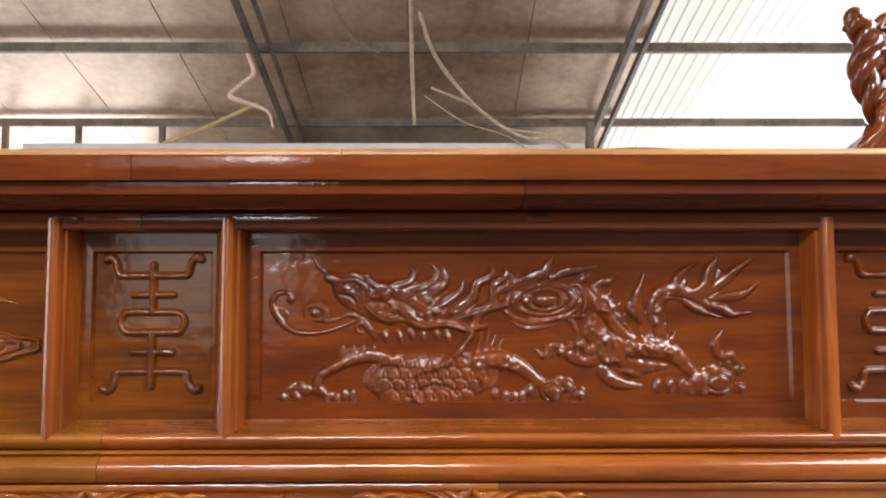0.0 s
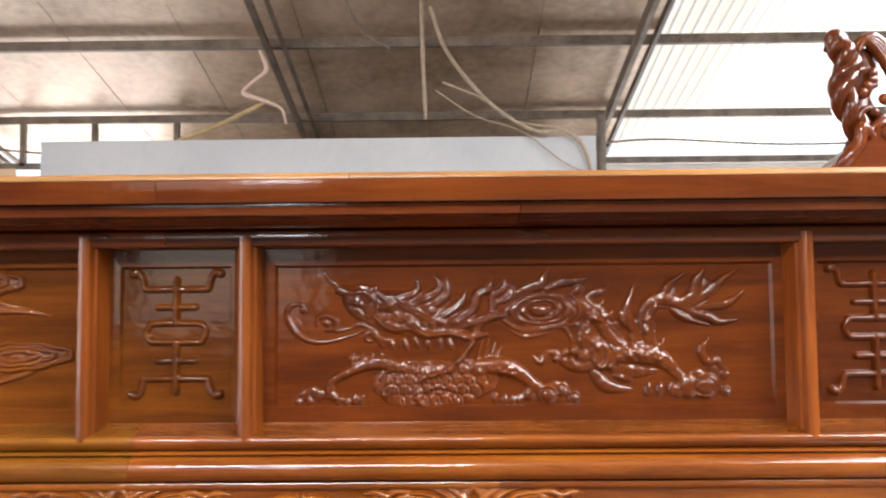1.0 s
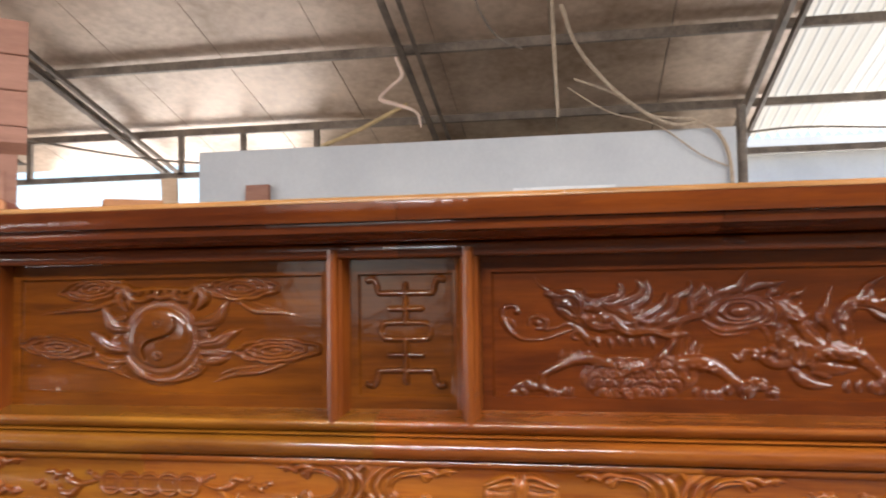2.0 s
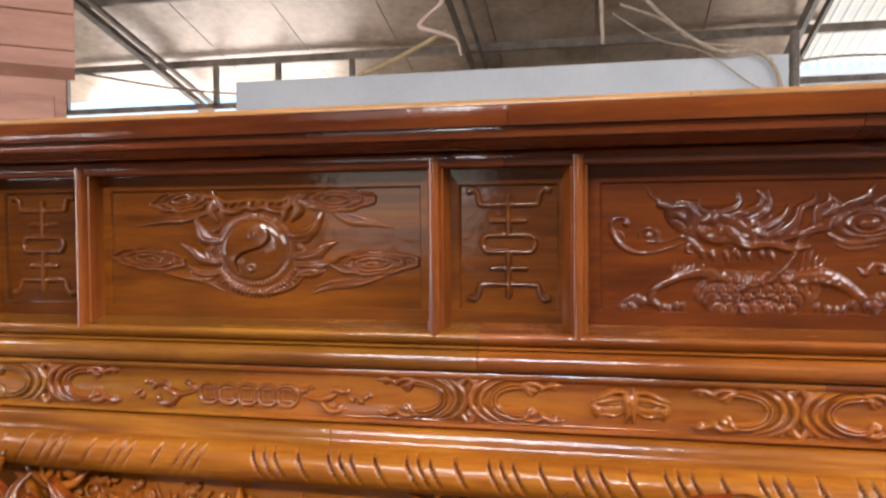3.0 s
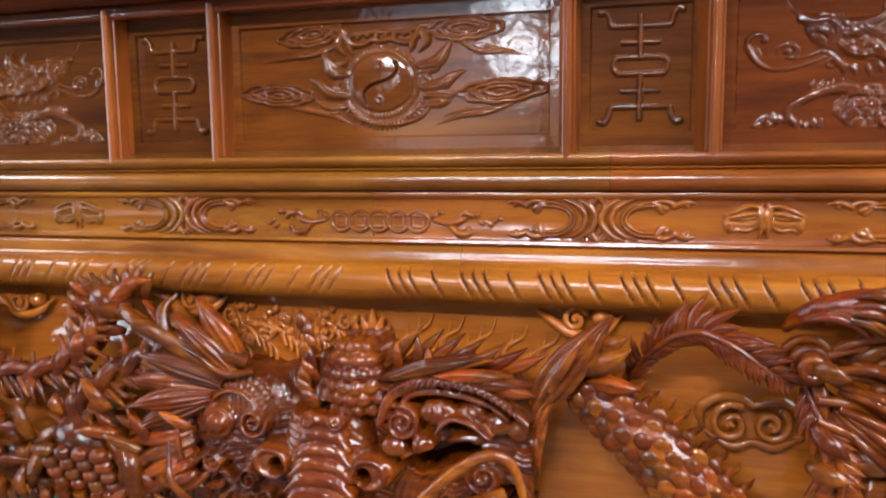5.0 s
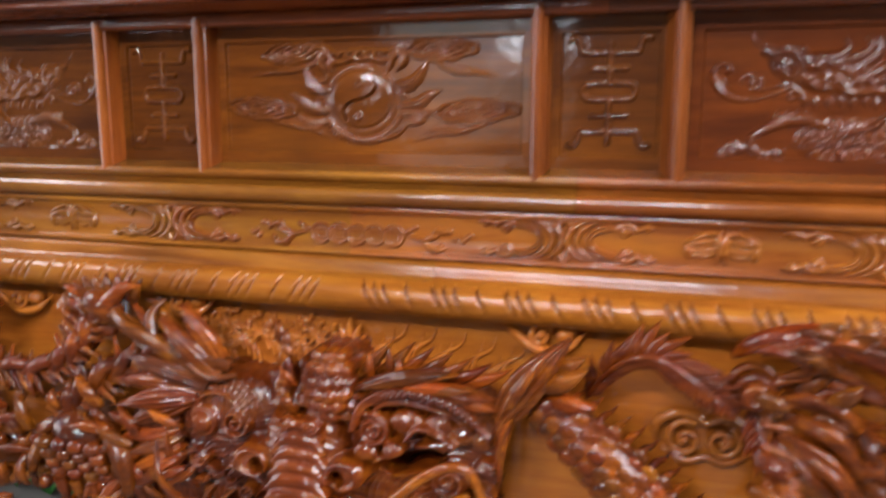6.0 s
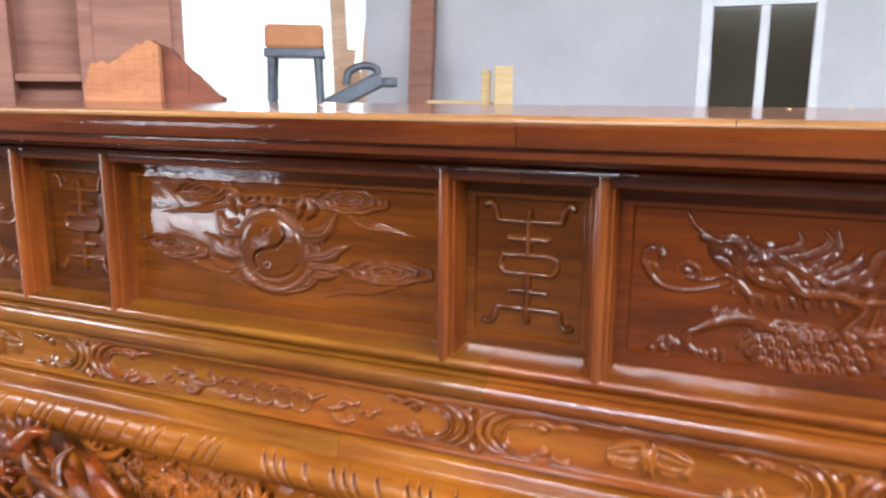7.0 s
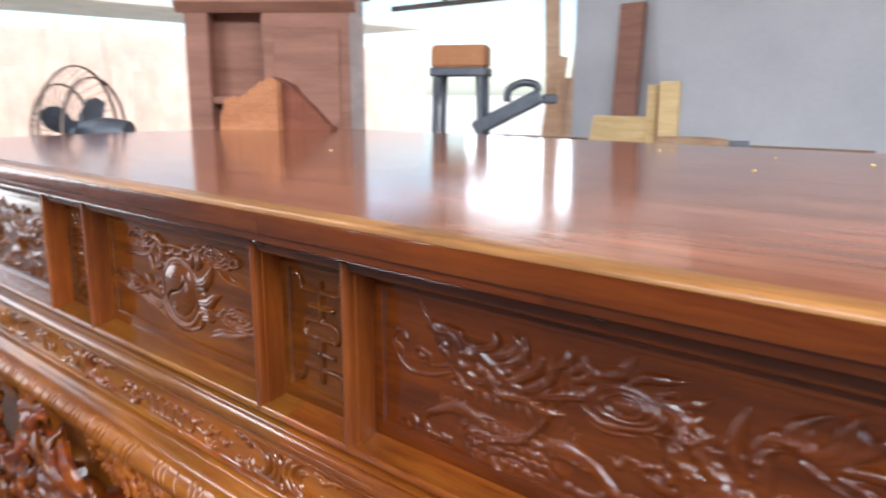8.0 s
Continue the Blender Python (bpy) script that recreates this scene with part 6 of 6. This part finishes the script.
    for i in range(70):
        petal(c.root, "leaf", (rng.uniform(-0.70, -0.36), rng.uniform(0.57, 0.74), rng.uniform(0.03, 0.065)), rng.uniform(60, 300), rng.uniform(0.03, 0.055), rng.uniform(0.006, 0.011), 0.014, 2, rng.uniform(-0.3, 0.3))
    for i in range(14):
        c.bead("pebble", (-0.42 - 0.035 * (i % 7) + rng.uniform(-0.01, 0.01), 0.645 - 0.04 * (i // 7) + rng.uniform(-0.01, 0.01), 0.05), (0.011, 0.010, 0.010), rng.uniform(0, 90))
    # carved lip along the lower edge
    for s in (-1, 1):
        c = Carving(45)
        c.rod([(s * 0.39, 0.565, 0.01), (s * 0.43, 0.588, 0.016), (s * 0.50, 0.592, 0.018), (s * 0.58, 0.565, 0.018), (s * 0.70, 0.545, 0.014), (s * 0.90, 0.49, 0.01)], (0.006, 0.012, 0.014, 0.013, 0.010), 9)
        c.done("apron_lip", "raised curved lip along the apron's lower edge", APRON)


dragon_face()
dragon_mane()
dragon_bodies()
antlers()
claws_and_clouds()
flames()
rocks()


# ---- things on and round the altar ----
def turned(name, label, category, profile, material, place, sides=24):
    bm = bmesh.new()
    rings = []
    for r, z in profile:
        rings.append([bm.verts.new((r * math.cos(2 * math.pi * i / sides), r * math.sin(2 * math.pi * i / sides), z)) for i in range(sides)])
    for a, b in zip(rings, rings[1:]):
        for k in range(sides):
            bm.faces.new((a[k], a[(k + 1) % sides], b[(k + 1) % sides], b[k]))
    bm.faces.new(rings[0][::-1]), bm.faces.new(rings[-1])
    return part(name, bm, material, None, label, 50)


def finial():
    """Openwork carved ornament on a splayed plinth, standing on the altar top."""
    root = thing("carved_ornament", "brown lacquered openwork carved ornament standing on the altar top", "ornament", (0.992, 0.030, TOPZ))
    root.scale = (0.53, 0.53, 0.53)
    bm = bmesh.new()
    prof = [(-0.150, 0.0), (0.150, 0.0), (0.147, 0.010), (0.112, 0.036), (0.080, 0.060), (0.066, 0.090), (-0.066, 0.090), (-0.080, 0.060), (-0.112, 0.036), (-0.147, 0.010)]
    a = [bm.verts.new((x, -0.030, z)) for x, z in prof]
    b = [bm.verts.new((x, 0.030, z)) for x, z in prof]
    n = len(prof)
    for i in range(n):
        bm.faces.new((a[i], a[(i + 1) % n], b[(i + 1) % n], b[i]))
    bm.faces.new(a[::-1]), bm.faces.new(b)
    part("plinth", bm, RELIEF, root, "splayed plinth with scrolled ends")
    for s in (-1, 1):
        bm = bmesh.new()
        rod(bm, [(s * 0.120, -0.02, 0.010), (s * 0.102, -0.030, 0.036), (s * 0.080, -0.030, 0.064), (s * 0.074, -0.030, 0.092), (s * 0.056, -0.030, 0.072)], (0.010, 0.013, 0.012, 0.011, 0.008), 9)
        rod(bm, [(s * 0.050, -0.02, 0.055), (s * 0.052, -0.024, 0.085), (s * 0.035, -0.024, 0.100), (s * 0.012, -0.024, 0.088)], (0.007, 0.008, 0.009, 0.007), 9)
        lump(bm, (s * 0.030, -0.026, 0.080), (0.012, 0.012, 0.014))
        part("scroll", bm, RELIEF, root, "", 70)
    for s in (-1, 1):
        # stem of three twisted strands that ends in a hooked head
        bm = bmesh.new()
        stem = [(s * 0.058, 0, 0.080), (s * 0.076, -0.002, 0.115), (s * 0.092, -0.004, 0.150), (s * 0.092, -0.006, 0.185), (s * 0.082, -0.006, 0.210), (s * 0.088, -0.002, 0.236), (s * 0.098, 0, 0.252)]
        line = glide(stem, 6)
        for k in range(3):
            pts = [(p.x + 0.013 * math.cos(0.30 * n + 2.1 * k), p.y + 0.012 * math.sin(0.30 * n + 2.1 * k), p.z) for n, p in enumerate(line)]
            rod(bm, pts, 0.0135, 8, 1.0, 2)
        lump(bm, (s * 0.098, 0, 0.258), (0.021, 0.020, 0.026), 25 * s, 14, 10)
        lump(bm, (s * 0.104, -0.016, 0.262), (0.008, 0.008, 0.009), 0, 8, 6)
        part("branch", bm, RELIEF, root, "", 70)
        # arching leaf from the head to the middle, with ribs, over a flat core
        bm = bmesh.new()
        rod(bm, [(s * 0.040, 0.008, 0.080), (s * 0.060, 0.008, 0.120), (s * 0.066, 0.008, 0.160), (s * 0.050, 0.008, 0.200), (s * 0.050, 0.008, 0.245)], (0.026, 0.034, 0.030, 0.028, 0.022), 12, 0.5)
        part("core", bm, RELIEF, root, "", 70)
        bm = bmesh.new()
        for k in range(4):
            rod(bm, [(s * (0.080 - 0.004 * k), -0.006 - 0.003 * k, 0.206 + 0.010 * k), (s * (0.066 - 0.004 * k), -0.010, 0.250 + 0.002 * k), (s * 0.034, -0.010, 0.262 - 0.007 * k), (s * 0.010, -0.008, 0.232 - 0.010 * k), (s * 0.004, -0.004, 0.180)], (0.006, 0.009, 0.010, 0.009, 0.005), 8)
        part("arching_leaf", bm, RELIEF, root, "", 70)
        # inner curls and fruit
        bm = bmesh.new()
        rng = random.Random(4 + s)
        for cx, cz, r in ((0.046, 0.112, 0.024), (0.034, 0.158, 0.020), (0.056, 0.190, 0.016)):
            rod(bm, [(s * (cx + r * (1 - 0.11 * n) * math.cos(0.75 * n)), -0.012 - 0.001 * n, cz + r * (1 - 0.11 * n) * math.sin(0.75 * n)) for n in range(9)], (0.007, 0.0075, 0.005), 8, 1.0, 3)
        part("curl", bm, RELIEF, root, "", 70)
        for n in range(9):
            bm = bmesh.new()
            lump(bm, (s * rng.uniform(0.010, 0.062), -0.014, 0.098 + 0.012 * n), (0.010, 0.010, 0.011), rng.uniform(-40, 40))
            part("fruit", bm, RELIEF, root, "", 70)


def rough_block():
    """Half-carved crest board on the far corner of the altar top."""
    root = thing("carved_board", "half-carved raw orange-brown crest board lying on the altar top", "board", (-0.945, 0.86, TOPZ))
    root.rotation_euler.z = radians(28)
    rng = random.Random(9)
    xs_, hs = (-0.165, -0.15, -0.125, -0.10, -0.07, -0.04, 0.0, 0.03, 0.06, 0.095, 0.13, 0.165), (0.03, 0.085, 0.098, 0.092, 0.112, 0.135, 0.148, 0.142, 0.110, 0.075, 0.045, 0.012)
    for name, y0, y1, cut, mat in (("face", -0.03, 0.0, (-0.17, 0.02), CREST), ("back", 0.002, 0.06, (-0.10, 0.17), RUST)):
        bm = bmesh.new()
        px = np.linspace(max(cut[0], -0.165), min(cut[1], 0.165), 26)
        front, rear = [], []
        for x in px:
            h = float(np.interp(x, xs_, hs)) + rng.uniform(-0.005, 0.005)
            front.append((bm.verts.new((x, y0, 0.0)), bm.verts.new((x, y0 + rng.uniform(0, 0.004), h))))
            rear.append((bm.verts.new((x, y1, 0.0)), bm.verts.new((x, y1, h - 0.006))))
        for (a, b), (c, d), (e, f), (g, h) in zip(front, front[1:], rear, rear[1:]):
            bm.faces.new((a, c, d, b)), bm.faces.new((e, f, h, g)), bm.faces.new((b, d, h, f)), bm.faces.new((a, e, g, c))
        for s in (0, -1):
            (a, b), (e, f) = front[s], rear[s]
            bm.faces.new((a, b, f, e))
        part(name, bm, mat, root)


def cabinet():
    """Tall unvarnished wardrobe that stands askew beyond the altar."""
    root = thing("wardrobe", "tall unvarnished red-brown wooden wardrobe with overhanging top", "wardrobe", (-1.835, 1.46, 0))
    root.rotation_euler.z = radians(41)
    hw = 0.345
    bm = bmesh.new()
    slab(bm, -hw, -hw + 0.10, 0, 0.5, 0, 1.80, 0.004)
    slab(bm, -0.02, hw, 0, 0.5, 0, 1.80, 0.004)
    slab(bm, -hw + 0.10, -0.02, 0.10, 0.5, 0, 1.80)
    part("body", bm, BROWN, root)
    for z in (0.5, 1.33):
        bm = bmesh.new()
        slab(bm, -hw + 0.102, -0.022, 0.012, 0.098, z, z + 0.028, 0.003)
        part("shelf", bm, BROWN, root, "narrow shelf in the recess")
    for i in range(3):
        bm = bmesh.new()
        slab(bm, -hw - 0.04, hw + 0.03, -0.035, 0.52, 1.802 + 0.135 * i, 1.934 + 0.135 * i, 0.004)
        part("top_board", bm, BROWN, root, "thick horizontal board of the overhanging top")
    bm = bmesh.new()
    prism(bm, [(-0.034, 1.74), (-0.002, 1.70), (-0.002, 1.799), (-0.034, 1.799)], -hw - 0.03, hw + 0.03)
    part("corbel", bm, BROWN, root)
    bm = bmesh.new()
    slab(bm, 0.03, hw - 0.04, -0.012, -0.001, 0.10, 1.64, 0.005)
    part("door", bm, BROWN, root)


def standing_fan():
    root = thing("standing_fan", "dark standing fan with a round wire guard beside the altar", "fan", (-1.50, 0.56, 0))
    root.rotation_euler.z = radians(-55)
    bm = bmesh.new()
    for r, z0, z1 in ((0.20, 0, 0.03), (0.06, 0.03, 0.06)):
        lump(bm, (0, 0, (z0 + z1) / 2), (r, r, (z1 - z0) / 2 + 0.005), 0, 20, 6)
    part("base", bm, DARK, root, "", 60)
    bm = bmesh.new()
    rod(bm, [(0, 0.03, 0.03), (0, 0.03, 0.6), (0, 0.03, 1.18)], (0.014, 0.014, 0.014), 10)
    part("pole", bm, DARK, root, "", 60)
    bm = bmesh.new()
    rod(bm, [(0, -0.04, 1.25), (0, 0.04, 1.25), (0, 0.13, 1.25)], (0.03, 0.05, 0.04), 14)
    lump(bm, (0, -0.05, 1.25), (0.04, 0.03, 0.04), 0, 14, 10)
    part("motor", bm, DARK, root, "", 60)
    for k in range(3):
        bm = bmesh.new()
        w = radians(25 + 120 * k)
        c, s = math.cos(w), math.sin(w)
        rows = []
        for t, hwid in ((0.03, 0.014), (0.08, 0.030), (0.13, 0.034), (0.175, 0.012)):
            rows.append([bm.verts.new((t * c - q * hwid * s, -0.045 + 0.012 * q + d, 1.25 + t * s + q * hwid * c)) for q, d in ((-1, 0), (1, 0), (1, 0.003), (-1, 0.003))])
        for a, b in zip(rows, rows[1:]):
            for i in range(4):
                bm.faces.new((a[i], a[(i + 1) % 4], b[(i + 1) % 4], b[i]))
        bm.faces.new(rows[0][::-1]), bm.faces.new(rows[-1])
        part("blade", bm, DARK, root)
    for y, r in ((-0.09, 0.15), (-0.03, 0.205), (0.02, 0.17)):
        bm = bmesh.new()
        rod(bm, [(r * math.cos(w), y, 1.25 + r * math.sin(w)) for w in np.linspace(0, 2 * math.pi, 33)], 0.0030, 6, 2)
        part("guard_ring", bm, STEEL, root, "", 60)
    bm = bmesh.new()
    for k in range(36):
        w = 2 * math.pi * k / 36
        c, s = math.cos(w), math.sin(w)
        rod(bm, [(0.04 * c, -0.10, 1.25 + 0.04 * s), (0.15 * c, -0.09, 1.25 + 0.15 * s), (0.205 * c, -0.03, 1.25 + 0.205 * s)], 0.0012, 5, 2)
    tagged(part("guard_mesh", bm, STEEL, root), kind="stuff")


def work_bench():
    root = thing("work_bench", "dusty brown timber bench behind the altar", "bench")
    x0, x1, y0, y1, z = -1.75, 0.10, 2.10, 3.15, 1.135
    for i in range(5):
        bm = bmesh.new()
        slab(bm, x0, x1, y0 + 0.21 * i + 0.002, y0 + 0.21 * (i + 1) - 0.002, z - 0.05, z, 0.003)
        part("plank", bm, BENCH, root)
    for x in (x0 + 0.08, x1 - 0.08):
        for y in (y0 + 0.08, y1 - 0.08):
            bm = bmesh.new()
            slab(bm, x - 0.04, x + 0.04, y - 0.04, y + 0.04, 0, z - 0.052, 0.004)
            part("leg", bm, BENCH, root)
    for y in (y0 + 0.08, y1 - 0.08):
        bm = bmesh.new()
        slab(bm, x0 + 0.12, x1 - 0.12, y - 0.02, y + 0.02, 0.25, 0.33, 0.003)
        part("stretcher", bm, BENCH, root)
    return z


def bench_things(z):
    # offcuts
    bm = bmesh.new()
    prism(bm, [(-0.06, 0), (0.06, 0), (0.06, 0.125), (-0.06, 0.135)], -0.20, 0.16)
    for v in bm.verts:
        if v.co.z > 0.1:
            v.co.x *= 0.86
    bmesh.ops.bevel(bm, geom=list(bm.edges), offset=0.004, segments=1, affect="EDGES")
    ob = part("timber_block", bm, PALE, None, "fresh pale yellow timber block with sloping ends on the bench")
    ob.location = (-0.86, 2.80, z)
    tagged(ob, "", "timber block")
    for dx, dy, h, w in ((0.0, 0.0, 0.29, 0.085), (-0.095, 0.03, 0.275, 0.045)):
        bm = bmesh.new()
        slab(bm, -w / 2, w / 2, -0.04, 0.04, 0, h, 0.004)
        ob = part("timber_offcut", bm, PALE, None, "upright pale timber offcut on the bench")
        ob.location, ob.rotation_euler.z = (-0.645 + dx, 2.74 + dy, z), radians(20)
        tagged(ob, "", "timber offcut", "offcuts on the bench")
    # dark chisel lying down
    root = thing("chisel", "dark long-handled chisel lying on the bench", "chisel", (-0.45, 2.62, z + 0.030))
    root.rotation_euler.z = radians(24)
    bm = bmesh.new()
    rod(bm, [(-0.17, 0, 0), (-0.16, 0, 0), (-0.05, 0, 0), (0.05, 0, 0), (0.12, 0, 0)], (0.020, 0.028, 0.030, 0.028, 0.020), 10)
    part("handle", bm, BENCH, root, "", 60)
    bm = bmesh.new()
    slab(bm, 0.12, 0.20, -0.016, 0.016, -0.016, 0.016, 0.003)
    part("blade", bm, DARK, root)
    # angled black machine
    root = thing("power_planer", "black hand tool with a slanting body on the bench", "power tool", (-1.235, 2.36, z))
    root.rotation_euler.z = radians(35)
    bm = bmesh.new()
    slab(bm, -0.17, 0.17, -0.04, 0.04, 0.0, 0.07, 0.015, Matrix.Translation((0, 0, 0.12)) @ Matrix.Rotation(radians(-27), 4, "Y"))
    part("body", bm, DARK, root)
    bm = bmesh.new()
    rod(bm, [(-0.02, 0, 0.20), (-0.01, 0, 0.255), (0.05, 0, 0.285), (0.11, 0, 0.275), (0.12, 0, 0.245)], (0.018, 0.017, 0.017, 0.017, 0.018), 10)
    part("handle", bm, DARK, root, "", 60)
    bm = bmesh.new()
    slab(bm, -0.16, 0.02, -0.035, 0.035, 0.0, 0.05, 0.01)
    part("foot", bm, DARK, root)
    bm = bmesh.new()
    slab(bm, 0.14, 0.21, -0.02, 0.02, 0.19, 0.235, 0.012)
    part("knob", bm, DARK, root)
    # small stool
    root = thing("stool", "small dark-legged stool with thick orange seat on the bench", "stool", (-1.47, 2.28, z))
    root.rotation_euler.z = radians(30)
    bm = bmesh.new()
    prism(bm, [(-0.10, 0.355), (0.10, 0.355), (0.085, 0.455), (-0.085, 0.455)], -0.125, 0.125)
    bmesh.ops.bevel(bm, geom=list(bm.edges), offset=0.008, segments=2, affect="EDGES")
    part("seat", bm, ORANGE, root)
    bm = bmesh.new()
    slab(bm, -0.13, 0.13, -0.105, 0.105, 0.315, 0.354, 0.006)
    part("rim", bm, DARK, root, "dark rim under the seat")
    for x in (-0.105, 0.105):
        for y in (-0.08, 0.08):
            bm = bmesh.new()
            rod(bm, [(x * 1.05, y * 1.05, 0), (x, y, 0.16), (x * 0.95, y * 0.95, 0.318)], (0.018, 0.016, 0.02), 8)
            part("leg", bm, DARK, root, "", 60)


def leaning_boards():
    bm = bmesh.new()
    slab(bm, -0.10, 0.10, -0.025, 0.025, 0, 2.05, 0.004)
    ob = part("plank", bm, BROWN, None, "knotty brown plank leaning against the white partition")
    ob.location, ob.rotation_euler = (-2.02, 4.72, 0.01), (radians(-6.5), radians(-1), 0)
    tagged(ob, "", "plank")
    for i, (x, y, h, lean, w) in enumerate(((-2.78, 5.15, 1.9, 4, 0.09), (-2.95, 5.3, 2.2, -3, 0.07), (-3.12, 5.2, 1.7, 7, 0.07), (-2.70, 5.30, 1.5, -6, 0.06), (-2.88, 5.42, 2.3, 9, 0.05))):
        bm = bmesh.new()
        slab(bm, -w, w, -0.02, 0.02, 0, h, 0.004)
        ob = part("pale_plank", bm, PEACH, None, "orange timber plank in the back doorway, glare put into its colour")
        ob.location, ob.rotation_euler = (x, y, 0.012), (radians(-3), radians(lean), radians(15 * i))
        tagged(ob, "", "plank", "planks in the doorway")


def timber_stack():
    root = thing("timber_stack", "stack of upright pinkish-brown boards outside the open side bay", "timber stack", (-9.0, 3.9, -0.13))
    rng = random.Random(21)
    for i in range(11):
        bm = bmesh.new()
        h, w = rng.uniform(1.7, 2.4), rng.uniform(0.14, 0.24)
        slab(bm, -0.02, 0.02, -w / 2, w / 2, 0, h, 0.004)
        ob = part("board", bm, PINK, root)
        ob.location, ob.rotation_euler = (rng.uniform(-0.12, 0.12), -0.95 + 0.18 * i, 0.006), (radians(rng.uniform(-4, 4)), radians(rng.uniform(-7, -2)), radians(rng.uniform(-10, 10)))


def overhead_lines():
    def line(name, label, pts, r, mat, category="rope"):
        bm = bmesh.new()
        rod(bm, pts, r, 8, 1.0, 8)
        tagged(part(name, bm, mat, None, label, 60), "", category)
    line("rope", "slack tan rope hanging from the roof to the partition", [(0.42, 4.6, 3.22), (0.52, 4.7, 2.95), (0.72, 4.8, 2.70), (0.95, 4.86, 2.50), (1.20, 4.9, 2.37), (1.45, 4.93, 2.36), (1.60, 4.95, 2.16), (1.63, 4.95, 1.7)], 0.015, ROPE)
    line("rope", "thin tan rope sagging along the roof frame", [(0.50, 4.9, 2.75), (0.80, 4.9, 2.62), (1.05, 4.92, 2.45), (1.35, 4.93, 2.40), (1.55, 4.94, 2.30)], 0.011, ROPE)
    line("rope", "thin tan rope sagging along the roof frame", [(0.45, 4.95, 2.70), (0.75, 4.95, 2.50), (1.1, 4.95, 2.38), (1.4, 4.95, 2.15), (1.6, 4.96, 2.05)], 0.006, ROPE)
    line("hanging_stick", "pale wooden stick hanging from a purlin", [(0.35, 4.7, 3.44), (0.362, 4.7, 2.9), (0.38, 4.7, 2.42)], (0.016, 0.015, 0.012), ROPE, "stick")
    line("bamboo_pole", "dry bamboo pole slanting under the roof", [(-1.55, 5.05, 2.36), (-1.2, 4.95, 2.46), (-0.78, 4.85, 2.62)], 0.018, BAMBOO, "pole")
    line("cloth_tie", "twisted cloth tied round the rafter", [(-0.86, 4.8, 2.98), (-0.80, 4.76, 2.82), (-0.90, 4.78, 2.74), (-0.98, 4.8, 2.66), (-0.84, 4.78, 2.60), (-0.70, 4.8, 2.54), (-0.66, 4.8, 2.42)], (0.012, 0.018, 0.012, 0.017, 0.016, 0.012, 0.008), PINK, "cloth")
    line("cable", "thin dark cable under the eave", [(-6.0, 4.6, 3.1), (-5.0, 5.4, 2.75), (-4.1, 6.4, 2.62), (-3.0, 6.45, 2.50)], 0.012, STEEL, "cable")
    line("cable", "thin dark cable across the back bay", [(1.95, 6.3, 2.55), (2.6, 6.5, 2.62), (3.8, 6.6, 2.58), (5.2, 6.6, 2.60)], 0.010, STEEL, "cable")
    line("cable", "thin dark wire dangling from a purlin", [(-0.20, 4.5, 3.30), (-0.15, 4.5, 3.16), (-0.04, 4.5, 2.99), (0.14, 4.5, 2.88)], 0.008, STEEL, "cable")
    line("pipe", "grey pipe fixed at the end of the partition", [(1.72, 5.05, 0.0), (1.72, 5.05, 1.4), (1.72, 5.05, 2.52)], 0.035, STEEL, "pipe")


def floor_things():
    root_m = GREEN
    bm = bmesh.new()
    rng = random.Random(2)
    n = 14
    grid = [[bm.verts.new((0.42 * i / n - 0.21, 0.30 * j / n - 0.15, 0.02 + 0.06 * rng.random() + 0.07 * math.sin(math.pi * i / n) * math.sin(math.pi * j / n))) for j in range(n + 1)] for i in range(n + 1)]
    for i in range(n):
        for j in range(n):
            bm.faces.new((grid[i][j], grid[i + 1][j], grid[i + 1][j + 1], grid[i][j + 1]))
    bmesh.ops.solidify(bm, geom=list(bm.faces), thickness=0.01)
    low = min(v.co.z for v in bm.verts)
    for v in bm.verts:
        v.co.z -= low
    ob = part("plastic_sheet", bm, root_m, None, "crumpled green plastic sheet on the floor", 60)
    ob.location = (-1.42, 0.94, 0)
    tagged(ob, "", "plastic sheet")


finial()
rough_block()
cabinet()
standing_fan()
bench_things(work_bench())
leaning_boards()
timber_stack()
overhead_lines()
floor_things()

# sawdust chips on the altar top
rng = random.Random(12)
for x, y in ((0.25, 0.86), (0.27, 0.87), (0.47, 0.83), (0.62, 0.80), (0.15, 0.70), (0.52, 0.60), (-0.2, 0.45)):
    bm = bmesh.new()
    slab(bm, -0.0035, 0.0035, -0.002, 0.002, 0, 0.002, 0.0006)
    ob = part("wood_chip", bm, PALE, None, "tiny pale wood chip on the altar top")
    ob.location, ob.rotation_euler.z = (x, y, TOPZ), rng.uniform(0, 3)
    tagged(ob, "", "wood chip", "chips on the altar top")
# neighbouring shed outside the open bay
bm = bmesh.new()
slab(bm, -11.2, -11.0, -4, 12, -0.13, 2.3)
setting("wall_shed", bm, PINK, "pinkish timber wall of a shed outside the open bay", "wall")
bm = bmesh.new()
slab(bm, -13.5, -11.0, -4, 12, 2.75, 2.83, 0, None)
setting("shed_roof", bm, SHEET, "pale sheet roof of the shed outside", "roof")
